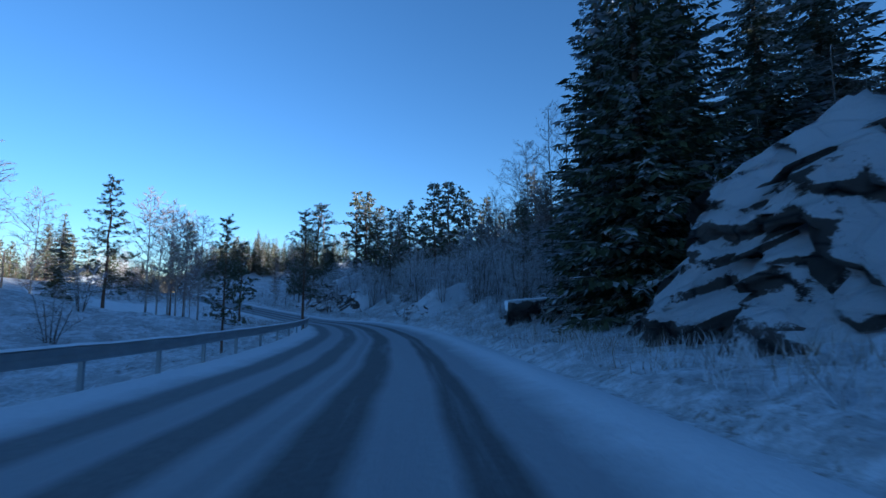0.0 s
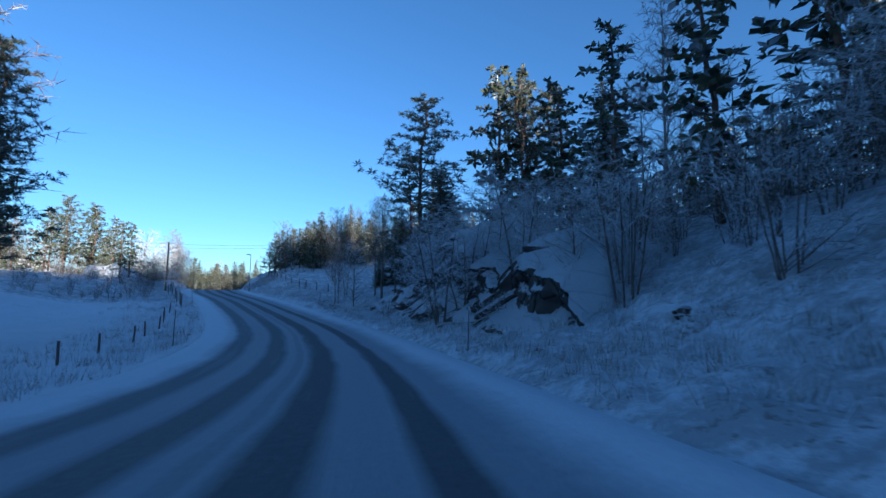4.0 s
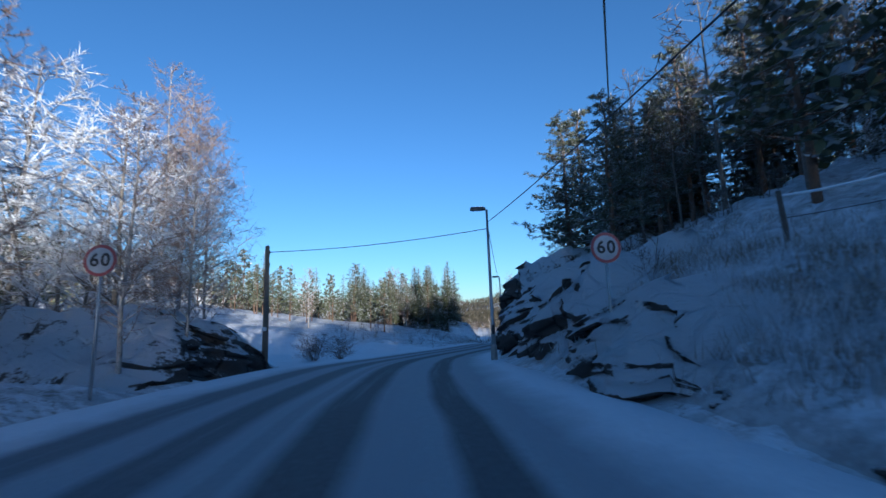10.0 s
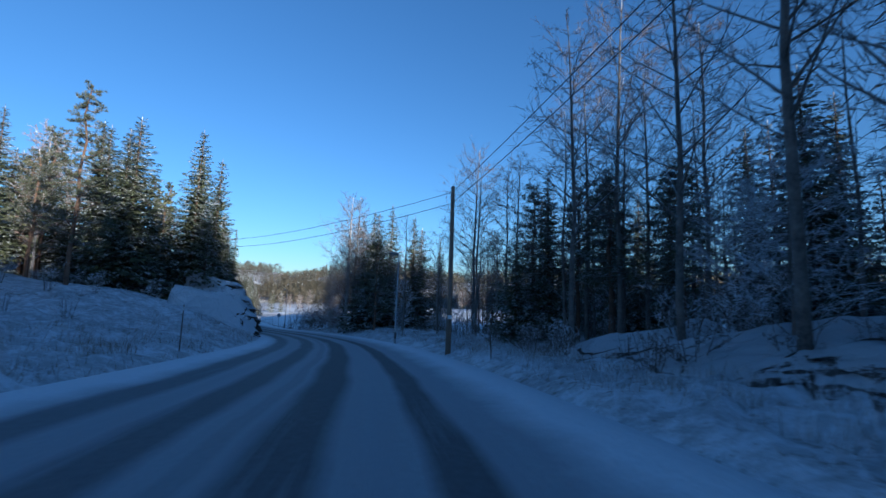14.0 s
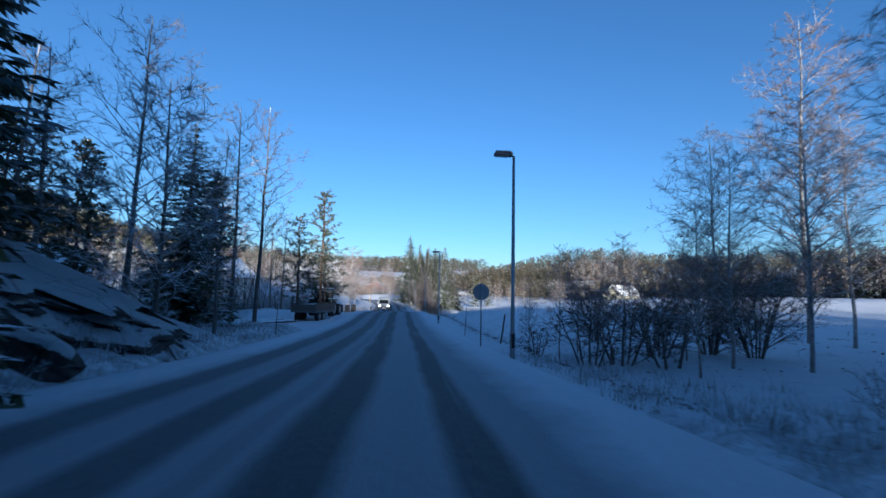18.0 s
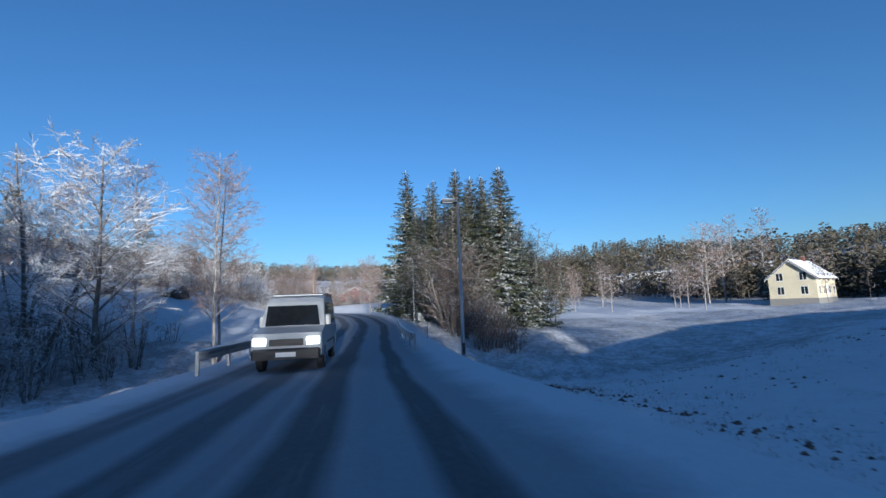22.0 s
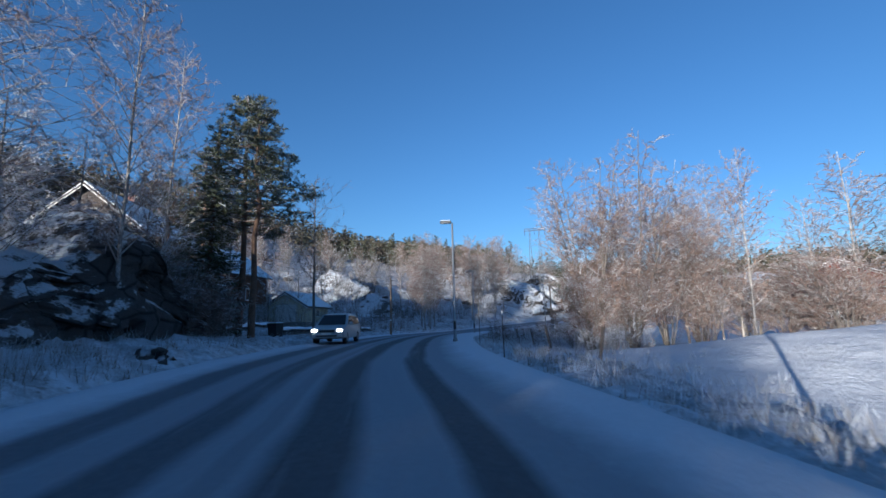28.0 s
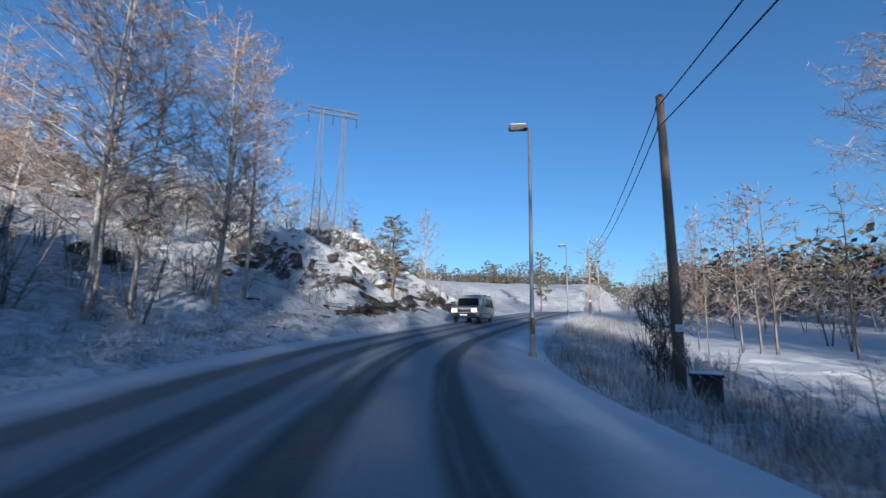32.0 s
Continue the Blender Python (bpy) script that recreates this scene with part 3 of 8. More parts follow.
def ribbon(name, u0, u1, step, shape, mat):
    """A strip along the road. shape: (distance, height) pairs across it."""
    us = np.arange(u0, u1 + step / 2, step)
    verts, across, along = [], [], []
    run = 0.0
    last = None
    for u in us:
        p, w = on_line(u)
        run += 0 if last is None else math.hypot(*(p[:2] - last[:2]))
        last = p
        for d, h in shape:
            verts.append((p[0] + w[1] * d, p[1] - w[0] * d, p[2] + h))
            across.append(d)
            along.append(run)
    me = mesh_of(name, verts, grid_faces(len(us), len(shape)), mat, smooth=True)
    for key, values in (("across", across), ("along", along)):
        me.attributes.new(key, "FLOAT", "POINT").data.foreach_set("value", values)
    return new(name, me)


build_ground()
for side in (1, -1):
    snow_bank(side, *VERGE[side])
ROAD_SHAPE = [(-6.6, -.5), (-5.7, .02), (-5.2, .1), (-4.8, .05), (-4.4, .02), (-3.4, .0), (-2.4, .02), (-1.3, .02), (-.2, .03), (.9, .0), (1.7, .01), (2.1, .04), (2.6, .1), (3.2, .06), (4.2, -.5)]
tagged(ribbon("road", -3.9, 36.8, 0.1, ROAD_SHAPE, ROADWAY), "two-lane road of packed snow with dark wheel tracks", "road", kind="structure")


# ---- trees: each kind is built a few times and then set out in many copies ----
def tube(verts, faces, points, radii, sides=6):
    """A bent, tapered limb through the points; closed to a tip."""
    base = len(verts)
    pts = [Vector(p) for p in points]
    for n, p in enumerate(pts):
        way = (pts[min(n + 1, len(pts) - 1)] - pts[max(n - 1, 0)]).normalized()
        a = way.orthogonal().normalized()
        b = way.cross(a)
        for k in range(sides):
            t = 2 * math.pi * k / sides
            verts.append(p + (a * math.cos(t) + b * math.sin(t)) * radii[n])
    for n in range(len(pts) - 1):
        for k in range(sides):
            q = base + n * sides
            faces.append((q + k, q + (k + 1) % sides, q + sides + (k + 1) % sides, q + sides + k))
    faces.append(tuple(base + (len(pts) - 1) * sides + k for k in range(sides)))


def spike(verts, faces, a, b, r):
    """A thin three-sided twig from a to its tip b."""
    base = len(verts)
    way = b - a
    p = way.orthogonal().normalized() * r
    q = way.normalized().cross(p)
    verts.extend((a + p, a - p * 0.5 + q * 0.87, a - p * 0.5 - q * 0.87, b))
    faces.extend(((base, base + 1, base + 3), (base + 1, base + 2, base + 3), (base + 2, base, base + 3)))


def blade(verts, faces, root, way, side, length, width):
    """A flat spray of needles: a kite that droops a little."""
    base = len(verts)
    mid = root + way * (length * 0.5)
    verts.extend((root, mid + side * width, root + way * length - Vector((0, 0, 0.06 * length)), mid - side * width))
    faces.append((base, base + 1, base + 2, base + 3))


def tree_thing(name, trunk, crown, bark, green, label, crown_name="crown"):
    ob = new(name)
    ob.empty_display_size = 0.2
    part_of(mesh_of("trunk", trunk[0], trunk[1], bark, smooth=True), "trunk", ob)
    part_of(mesh_of(crown_name, crown[0], crown[1], green), crown_name, ob)
    tagged(ob, label, "tree")
    return ob


def part_of(me, name, parent, label=""):
    ob = new(name, me)
    ob.parent = parent
    if label:
        tagged(ob, label)
    return ob


def spruce(rng, height=14.0, spread=2.6, whorl=0.45, arms=8, sprays=6, low=0.05, plump=1.0, leaf=1.0):
    tv, tf, cv, cf = [], [], [], []
    lean = Vector((rng.uniform(-.02, .02), rng.uniform(-.02, .02), 1))
    tube(tv, tf, [lean * (height * k / 6) for k in range(7)], [height * 0.014 * (1 - k / 6.3) + 0.012 for k in range(7)], 7)
    z = height * low
    while z < height * 0.985:
        f = 1 - z / height
        n = max(3, int(arms * (0.45 + 0.75 * f)))
        turn = rng.uniform(0, 6.28)
        for k in range(n):
            t = turn + 6.283 * k / n + rng.uniform(-.25, .25)
            reach = (spread * f ** 0.8 + 0.12) * rng.uniform(0.62, 1.15)
            out = Vector((math.cos(t), math.sin(t), 0))
            side = Vector((-math.sin(t), math.cos(t), 0))
            root = lean * (z + rng.uniform(-.2, .2))
            sag = rng.uniform(0.18, 0.42) * (0.5 + f)
            m = max(2, int(sprays * (0.35 + 0.65 * reach / spread)))
            tips = [root + out * (reach * g) - Vector((0, 0, reach * (sag * g - 0.22 * g * g * g))) for g in (0.0, 0.5, 1.0)]
            if reach > 0.8 and rng.random() < 0.5:
                tube(cv, cf, tips, [0.022, 0.014, 0.006], 3)
            for j in range(m):
                g = (j + 0.7) / m
                at = root + out * (reach * g) - Vector((0, 0, reach * (sag * g - 0.22 * g * g * g)))
                size = leaf * (reach * 0.30 * (1.15 - 0.5 * g) + 0.12)
                for sign in (-1, 1):
                    way = (out * rng.uniform(.5, .9) + side * (sign * rng.uniform(.5, 1.0)) - Vector((0, 0, rng.uniform(.1, .75)))).normalized()
                    flat = (side * rng.uniform(.3, 1) - out * sign * .6 + Vector((0, 0, rng.uniform(-.8, .8)))).normalized()
                    blade(cv, cf, at, way, flat, size * rng.uniform(.8, 1.3), size * plump * rng.uniform(.16, .28))
            blade(cv, cf, tips[2] - out * (0.25 * reach), out, side, 0.35 * reach + 0.1, 0.07 * reach + 0.05)
        z += whorl * (0.55 + 0.6 * f) * rng.uniform(.8, 1.2)
    spike(cv, cf, lean * (height * 0.95), lean * (height * 1.02), 0.05)
    return (tv, tf), (cv, cf)


def pine(rng, height=14.0, spread=2.9, bare=0.3, limbs=38, tufts=4, needles=16, plump=0.17, leaf=1.0):
    tv, tf, cv, cf = [], [], [], []
    bend = [Vector((rng.uniform(-.25, .25) * k / 6, rng.uniform(-.25, .25) * k / 6, height * k / 7)) for k in range(8)]
    tube(tv, tf, bend, [height * 0.011 * (1 - k / 8.0) + 0.02 for k in range(8)], 8)

    def stem(z):
        g = min(max(z / height * 7, 0), 6.999)
        return bend[int(g)].lerp(bend[int(g) + 1], g - int(g))

    for k in range(limbs):
        f = (k + rng.random()) / limbs
        z = height * (bare + (0.99 - bare) * f)
        t = k * 2.4 + rng.uniform(-.5, .5)
        wide = (0.72 + 0.28 * math.sin(math.pi * min(1, 0.2 + 0.7 * f))) * (1.1 - 0.88 * f ** 1.3)
        reach = spread * wide * rng.uniform(.5, 1.15) + 0.15
        out = Vector((math.cos(t), math.sin(t), rng.uniform(-.15, .35)))
        root = stem(z)
        elbow = root + out * (reach * .55) + Vector((0, 0, rng.uniform(-.25, .1)))
        tip = root + out * reach + Vector((0, 0, rng.uniform(.0, .35)))
        tube(tv, tf, [root, elbow, tip], [0.045 * (1.1 - f) + 0.012, 0.02, 0.008], 4)
        for j in range(tufts + 1):
            g = 0.3 + 0.74 * j / tufts
            spot = (root.lerp(elbow, g / .55) if g < .55 else elbow.lerp(tip, min((g - .55) / .45, 1.0)))
            spot = spot + Vector((rng.uniform(-.5, .5), rng.uniform(-.5, .5), rng.uniform(-.1, .3))) * (0.2 + 0.3 * reach)
            size = leaf * rng.uniform(.36, .60) * (0.75 + 0.16 * reach)
            for _ in range(needles):
                way = Vector((rng.gauss(0, 1), rng.gauss(0, 1), rng.gauss(.3, .6))).normalized()
                side = way.orthogonal().normalized()
                side.rotate(Matrix.Rotation(rng.uniform(0, 6.28), 3, way))
                blade(cv, cf, spot, way, side, size * rng.uniform(.7, 1.3), size * plump * rng.uniform(.7, 1.3))
    return (tv, tf), (cv, cf)


def bare_tree(rng, height=12.0, spread=2.4, stems=1, limbs=18, forks=6, twigs=7, thick=0.014, droop=0.15, low=0.22, twig_r=0.013, sides=(6, 4)):
    """A leafless tree: bent stems, limbs that fork, and fine twigs all along them."""
    tv, tf, cv, cf = [], [], [], []
    for s in range(stems):
        t0 = 6.283 * s / stems + rng.uniform(-.5, .5)
        lean = 0.0 if stems == 1 else rng.uniform(.08, .28)
        tall = height * (1 if s == 0 else rng.uniform(.65, .98))
        pts, at = [], Vector((math.cos(t0), math.sin(t0), 0)) * (0.0 if stems == 1 else 0.15)
        for k in range(8):
            pts.append(at.copy())
            at = at + Vector((math.cos(t0) * lean + rng.uniform(-.05, .05), math.sin(t0) * lean + rng.uniform(-.05, .05), 1)) * (tall / 7)
        tube(tv, tf, pts, [thick * tall * (1 - k / 7.6) + 0.008 for k in range(8)], sides[0])
        for k in range(limbs):
            f = low + (0.97 - low) * (k + rng.random()) / limbs
            g = f * 7
            root = pts[int(g)].lerp(pts[min(int(g) + 1, 7)], g - int(g))
            t = k * 2.4 + rng.uniform(-.6, .6)
            shape = math.sin(math.pi * min(1, 0.3 + 0.66 * (f - low) / (1 - low))) ** 0.8
            reach = spread * shape * rng.uniform(.6, 1.15) + 0.25
            rise = rng.uniform(.5, 1.1)
            out = Vector((math.cos(t), math.sin(t), rise)).normalized()
            mid = root + out * (reach * .5)
            tip = mid + (out + Vector((0, 0, -droop * 1.6 + rng.uniform(-.1, .2)))).normalized() * (reach * .55)
            tube(tv, tf, [root, mid, tip], [thick * tall * .32 * (1.1 - f) + .006, thick * tall * .18 * (1.1 - f) + .005, 0.004], sides[1])
            for j in range(forks):
                e = 0.25 + 0.75 * (j + rng.random()) / forks
                spot = root.lerp(mid, e * 2) if e < .5 else mid.lerp(tip, e * 2 - 1)
                way = (out * .7 + Vector((rng.gauss(0, .6), rng.gauss(0, .6), rng.gauss(.1 - droop, .45)))).normalized()
                length = reach * rng.uniform(.25, .5)
                end = spot + way * length
                spike(cv, cf, spot, end, twig_r * 1.25)
                for _ in range(twigs):
                    h = rng.uniform(.15, 1)
                    w = (way * .6 + Vector((rng.gauss(0, .6), rng.gauss(0, .6), rng.gauss(.05 - droop * 1.5, .45)))).normalized()
                    b = spot.lerp(end, h)
                    spike(cv, cf, b, b + w * (length * rng.uniform(.3, .65)), twig_r * rng.uniform(.6, 1.0))
    return (tv, tf), (cv, cf)


def make_kinds():
    kinds = {}
    rng = random.Random(4)
    kinds["spruce"] = [tree_thing("spruce_tree", *spruce(rng, 14, s, 0.33, 11, 18, .05, 1.15, .50), BARK, SPRUCE, "dark green spruce dusted with frost, standing in snow") for s in (2.3, 2.8, 3.2)]
    kinds["spruce_far"] = [tree_thing("spruce_tree", *spruce(rng, 14, s, 0.62, 8, 5), BARK, SPRUCE, "dark spruce at the edge of the snowy wood") for s in (2.2, 2.9)]
    kinds["pine"] = [tree_thing("pine_tree", *pine(rng, 14, s, b, 56, 9, 24, .085, .47), PINEBARK, PINE, "tall pine with a reddish trunk and frosted green needles") for s, b in ((2.7, .26), (3.1, .18), (2.6, .36))]
    kinds["pine_far"] = [tree_thing("pine_tree", *pine(rng, 14, s, b, 34, 3, 8, .26), PINEBARK, PINEFAR, "pine among others on the snowy slope") for s, b in ((2.7, .12), (3.0, .2))]
    kinds["birch"] = [tree_thing("birch_tree", *bare_tree(rng, 14, s, 1, 54, 8, 10, .0075, .12, .2, .011), BIRCHBARK, TWIGS, "leafless birch with frosted twigs and a pale trunk") for s in (2.5, 3.0)]
    kinds["birch_far"] = [tree_thing("birch_tree", *bare_tree(rng, 14, s, 1, 38, 6, 6, .008, .06, .16, .024), BIRCHBARK, TWIGS, "leafless birch in the frosted wood") for s in (2.5, 3.1)]
    kinds["alder"] = [tree_thing("alder_tree", *bare_tree(rng, 14, s, 1, 34, 7, 7, .009, .0, .3, .010), GREYBARK, BROWN, "dark leafless tree with thin bare branches") for s in (2.5, 3.1)]
    kinds["frost"] = [tree_thing("frosted_tree", *bare_tree(rng, 8, s, n, k, 8, 9, .009, .05, .12, .0125), GREYBARK, HOAR, "leafless tree white with thick hoarfrost") for s, n, k in ((2.2, 1, 36), (1.8, 3, 13))]
    kinds["frost_far"] = [tree_thing("frosted_tree", *bare_tree(rng, 8, s, 2, 12, 5, 4, .010, .05, .12, .032), GREYBARK, RIME, "leafless tree white with hoarfrost, among others") for s in (2.0, 2.4)]
    kinds["clump"] = [tree_thing("bare_tree_clump", *bare_tree(rng, 11, 2.3, n, 18, 7, 8, .006, .0, .10, .0135), GREYBARK, TWIGS, "dense clump of tall bare sunlit trees with frosted twigs") for n in (6, 8)]
    kinds["thicket"] = [tree_thing("thicket", *bare_tree(rng, 4.5, 1.6, n, 12, 7, 8, .007, .0, .05, .008), GREYBARK, TWIGS, "rounded bare thicket rimed with frost") for n in (8, 10)]
    kinds["bush"] = [tree_thing("bush", *bare_tree(rng, 3, 0.9, n, 6, 5, 4, .008, .0, .06, .014), GREYBARK, HOAR, "low leafless bush covered in hoarfrost") for n in (5, 7)]
    kinds["brush"] = [tree_thing("bush", *bare_tree(rng, 3, 0.8, n, 6, 5, 4, .008, .0, .08, .012), GREYBARK, BROWN, "low brown bush with a little frost on its twigs") for n in (5, 6)]
    kinds["tall_pine"] = [tree_thing("pine_tree", *pine(rng, 14, 3.2, b, 46, 9, 24, .085, .50), PINEBARK, PINE, "tall old pine with a long bare trunk and layered frosted crown") for b in (.42, .5)]
    kinds["scrub_tree"] = [tree_thing("bare_tree", *bare_tree(rng, 8, s, n, k, 8, 9, .009, .0, .12, .009), GREYBARK, BROWN, "bare brown tree with a fine tangle of twigs before the spruces") for s, n, k in ((2.4, 2, 22), (2.0, 3, 16))]
    kinds["aspen"] = [tree_thing("aspen_tree", *bare_tree(rng, 16, 3.6, 1, 34, 8, 8, .0155, .0, .3, .010, (12, 5)), BIRCHBARK, BROWN, "tall aspen with a thick pale trunk and bare branches")]
    for group in kinds.values():
        for ob in group:
            ob.location = (0, 0, -400)
    return kinds


def loose(trunk, crown, bark, green):
    """A plain tree as arrays, for woods joined into one mass."""
    v = np.array([tuple(p) for p in trunk[0] + crown[0]])
    n = len(trunk[0])
    faces = [tuple(f) for f in trunk[1]] + [tuple(k + n for k in f) for f in crown[1]]
    sizes = np.array([len(f) for f in faces])
    loops = np.array([k for f in faces for k in f])
    starts = np.concatenate([[0], np.cumsum(sizes)[:-1]])
    return v, loops, starts, np.array([0] * len(trunk[1]) + [1] * len(crown[1])), (bark, green)


MASS_DICE = random.Random(23)
MASS = {
    "spruce": [loose(*spruce(MASS_DICE, 14, s, .8, 8, 3, .06, 1.9), BARK, SPRUCE) for s in (2.4, 3.0)],
    "pine": [loose(*pine(MASS_DICE, 14, s, b, 26, 3, 6, .34), PINEBARK, PINE) for s, b in ((2.8, .14), (3.2, .24))],
    "birch": [loose(*bare_tree(MASS_DICE, 14, s, 1, 22, 5, 4, .007, .10, .16, .034, (4, 3)), GREYBARK, TWIGS) for s in (2.6, 3.2)],
    "alder": [loose(*bare_tree(MASS_DICE, 14, s, 1, 22, 5, 4, .008, .0, .2, .028, (4, 3)), GREYBARK, BROWN) for s in (2.6, 3.2)],
    "frost": [loose(*bare_tree(MASS_DICE, 8, s, 2, 10, 4, 4, .010, .05, .10, .034, (4, 3)), GREYBARK, RIME) for s in (2.0, 2.5)],
    "hoar": [loose(*bare_tree(MASS_DICE, 3, 1.0, 6, 4, 4, 4, .006, .0, .05, .013, (3, 3)), GREYBARK, HOAR) for _ in range(2)],
    "bush": [loose(*bare_tree(MASS_DICE, 3, .9, 5, 3, 4, 3, .008, .0, .05, .017, (3, 3)), GREYBARK, RIME) for _ in range(2)],
    "brush": [loose(*bare_tree(MASS_DICE, 3, .9, 5, 3, 4, 3, .008, .0, .05, .015, (3, 3)), GREYBARK, BROWN) for _ in range(2)],
}


KINDS = make_kinds()
TALL = {"hoar": 3, "scrub_tree": 8, "tall_pine": 14, "aspen": 16, "clump": 11, "thicket": 4.5, "spruce": 14, "spruce_far": 14, "pine": 14, "pine_far": 14, "birch": 14, "alder": 14, "frost": 8, "birch_far": 14, "frost_far": 8, "bush": 3, "brush": 3}
DICE = random.Random(11)
USED = set()


# places kept free of trees: times along the road, distances to its right, kinds
TALL_KINDS = ("spruce", "spruce_far", "pine", "pine_far", "birch", "birch_far", "alder")
SCRUB = ("frost", "frost_far", "bush", "brush", "thicket")
OPEN = (
    (2.7, 4.4, 9, 30, TALL_KINDS),     (5.0, 6.5, 3, 12.5, TALL_KINDS), (18.45, 19.4, 3, 13, TALL_KINDS), (10.1, 11.25, -13, -4, ("spruce", "pine")),
    (24.2, 26.1, -26, -4, TALL_KINDS + SCRUB), (27.7, 29.5, -9.6, -4, SCRUB), (20.2, 22.7, -13, -4, SCRUB + ("birch_far",)),
    (8.0, 9.4, -12, -5, ("pine", "pine_far")),
)


def plant(kind, x, y, height, wide=1.0, sink=0.1, kept=False):
    """Set one tree of a kind, of that height, on the ground at a plan place."""
    u, d, _ = plan_of(x, y)
    if not kept and any(u0 < u[0] < u1 and d0 < d[0] < d1 and kind in kinds for u0, u1, d0, d1, kinds in OPEN):
        return None
    pick = DICE.choice(KINDS[kind])
    k = height / TALL[kind]
    z = land_at(x, y) - sink
    m = Matrix.LocRotScale((x, y, z), Euler((0, 0, DICE.uniform(0, 6.28))), (k * wide, k * wide, k))
    if pick not in USED:
        USED.add(pick)
        pick.location, pick.rotation_euler, pick.scale = (x, y, z), (0, 0, DICE.uniform(0, 6.28)), (k * wide, k * wide, k)
        return pick
    keep = pick.scale.copy()
    pick.scale = (1, 1, 1)
    ob = copy_thing(pick, m)
    pick.scale = keep
    return ob


def stand(kind, count, u, d, height, wide=(0.85, 1.15)):
    """A stand of trees between two times along the road, at a band of distances (right is positive)."""
    for _ in range(count):
        x, y = beside(DICE.uniform(*u), DICE.uniform(*d))
        tall = min(DICE.uniform(*height), float(sun_limit(x, y)[0]) - land_at(x, y))
        if tall > height[0] * .6:
            plant(kind, x, y, tall, DICE.uniform(*wide))


def wood(name, kind, count, u, d, height, label, clear=(), category="woods"):
    """A wood or thicket as one mass of trees of a kind, in a band beside the road."""
    rng = random.Random(count * 7 + int(u[0] * 10))
    spots, count = [], int(count * 0.78)
    while len(spots) < count:
        a, b = rng.uniform(*u), rng.uniform(*d)
        if not any(lo < a < hi and near < b < far for lo, hi, near, far in clear):
            spots.append(beside(a, b))
    spots = np.array(spots)
    off = np.abs(plan_of(spots[:, 0], spots[:, 1])[1])
    spots = spots[off > min(abs(d[0]), abs(d[1])) * 0.75]
    zs = land(spots[:, 0], spots[:, 1])
    tops = sun_limit(spots[:, 0], spots[:, 1])
    verts, loops, starts, picks, base, at = [], [], [], [], 0, 0
    for (x, y), z, top in zip(spots, zs, tops):
        v, lo, st, m, mats = rng.choice(MASS[kind])
        tall = min(rng.uniform(*height), top - z)
        w, t = rng.uniform(.85, 1.2), rng.uniform(0, 6.28)
        if tall < height[0] * .5:
            continue
        h = tall / TALL[kind]
        c, s = math.cos(t) * w * h, math.sin(t) * w * h
        verts.append(np.stack([x + v[:, 0] * c - v[:, 1] * s, y + v[:, 0] * s + v[:, 1] * c, z - .1 + v[:, 2] * h], 1))
        loops.append(lo + base)
        starts.append(st + at)
        picks.append(m)
        base += len(v)
        at += len(lo)
    me = quick_mesh(name, np.concatenate(verts), np.concatenate(loops), np.concatenate(starts), mats, np.concatenate(picks))
    return tagged(new(name, me), label, category, kind="stuff")
# ---- single trees that mark each stretch: kind, plan place, height, width ----

# hillside right
for kind, x, y, tall, wide in (
    ("spruce", 10.0, 17.3, 20.0, 0.90),
    ("spruce", 9.3, 19.4, 19.0, 0.80),
    ("spruce", 13.2, 19.0, 20.0, 0.90),
    ("spruce", 15.5, 24.8, 20.0, 1.30),
    ("spruce", 12.1, 24.1, 18.0, 1.30),
    ("spruce", 23.8, 26.1, 22.0, 1.30),
    ("spruce", 30.0, 27.5, 22.0, 1.30),
    ("birch", 9.9, 34.1, 12.5, 1.00),
    ("pine", 9.3, 32.9, 7.9, 1.00),
    ("alder", 11.9, 33.7, 15.0, 0.70),
    ("alder", 13.0, 33.6, 15.0, 0.70),
    ("pine", 15.4, 34.4, 12.0, 1.00),
    ("spruce", 19.8, 39.1, 10.0, 1.00),
    ("pine_far", 4.8, 62.6, 14.1, 1.20),
    ("pine_far", 7.1, 64.4, 13.9, 1.20),
    ("pine_far", 9.2, 65.3, 12.3, 1.10),
    ("spruce", 12.3, 64.1, 11.2, 1.30),
    ("spruce", 14.6, 63.9, 10.7, 1.20),
    ("spruce", 19.5, 67.4, 9.6, 1.30),
    ("spruce", 22.2, 64.8, 12.1, 1.50),
):
    plant(kind, x, y, tall, wide)
# hillside right
for kind, x, y, tall, wide in (
    ("spruce", 23.2, 61.0, 9.8, 1.50),
    ("pine_far", 1.5, 74.1, 13.9, 1.20),
    ("pine_far", -1.8, 79.5, 13.5, 1.20),
):
    plant(kind, x, y, tall, wide)
# left start
for kind, x, y, tall, wide in (
    ("pine", -23.8, 38.6, 11.8, 0.90),
    ("pine", -7.3, 19.5, 6.1, 0.80),
    ("pine", -6.9, 33.0, 8.7, 0.95),
    ("birch_far", -24.4, 47.8, 11.8, 1.00),
    ("birch_far", -23.0, 48.7, 11.8, 1.00),
    ("birch_far", -20.3, 47.5, 11.2, 1.00),
    ("spruce", -39.2, 55.2, 13.0, 1.00),
    ("pine_far", -17.6, 51.5, 9.2, 1.00),
    ("birch_far", -34.2, 64.2, 18.0, 1.00),
    ("birch_far", -33.3, 68.2, 17.8, 1.00),
    ("birch", -26.3, 58.0, 14.4, 1.00),
    ("birch", -26.8, 60.4, 11.2, 0.70),
    ("pine", -31.0, 68.0, 14.4, 1.00),
    ("pine", -34.0, 70.3, 11.7, 1.00),
):
    plant(kind, x, y, tall, wide)
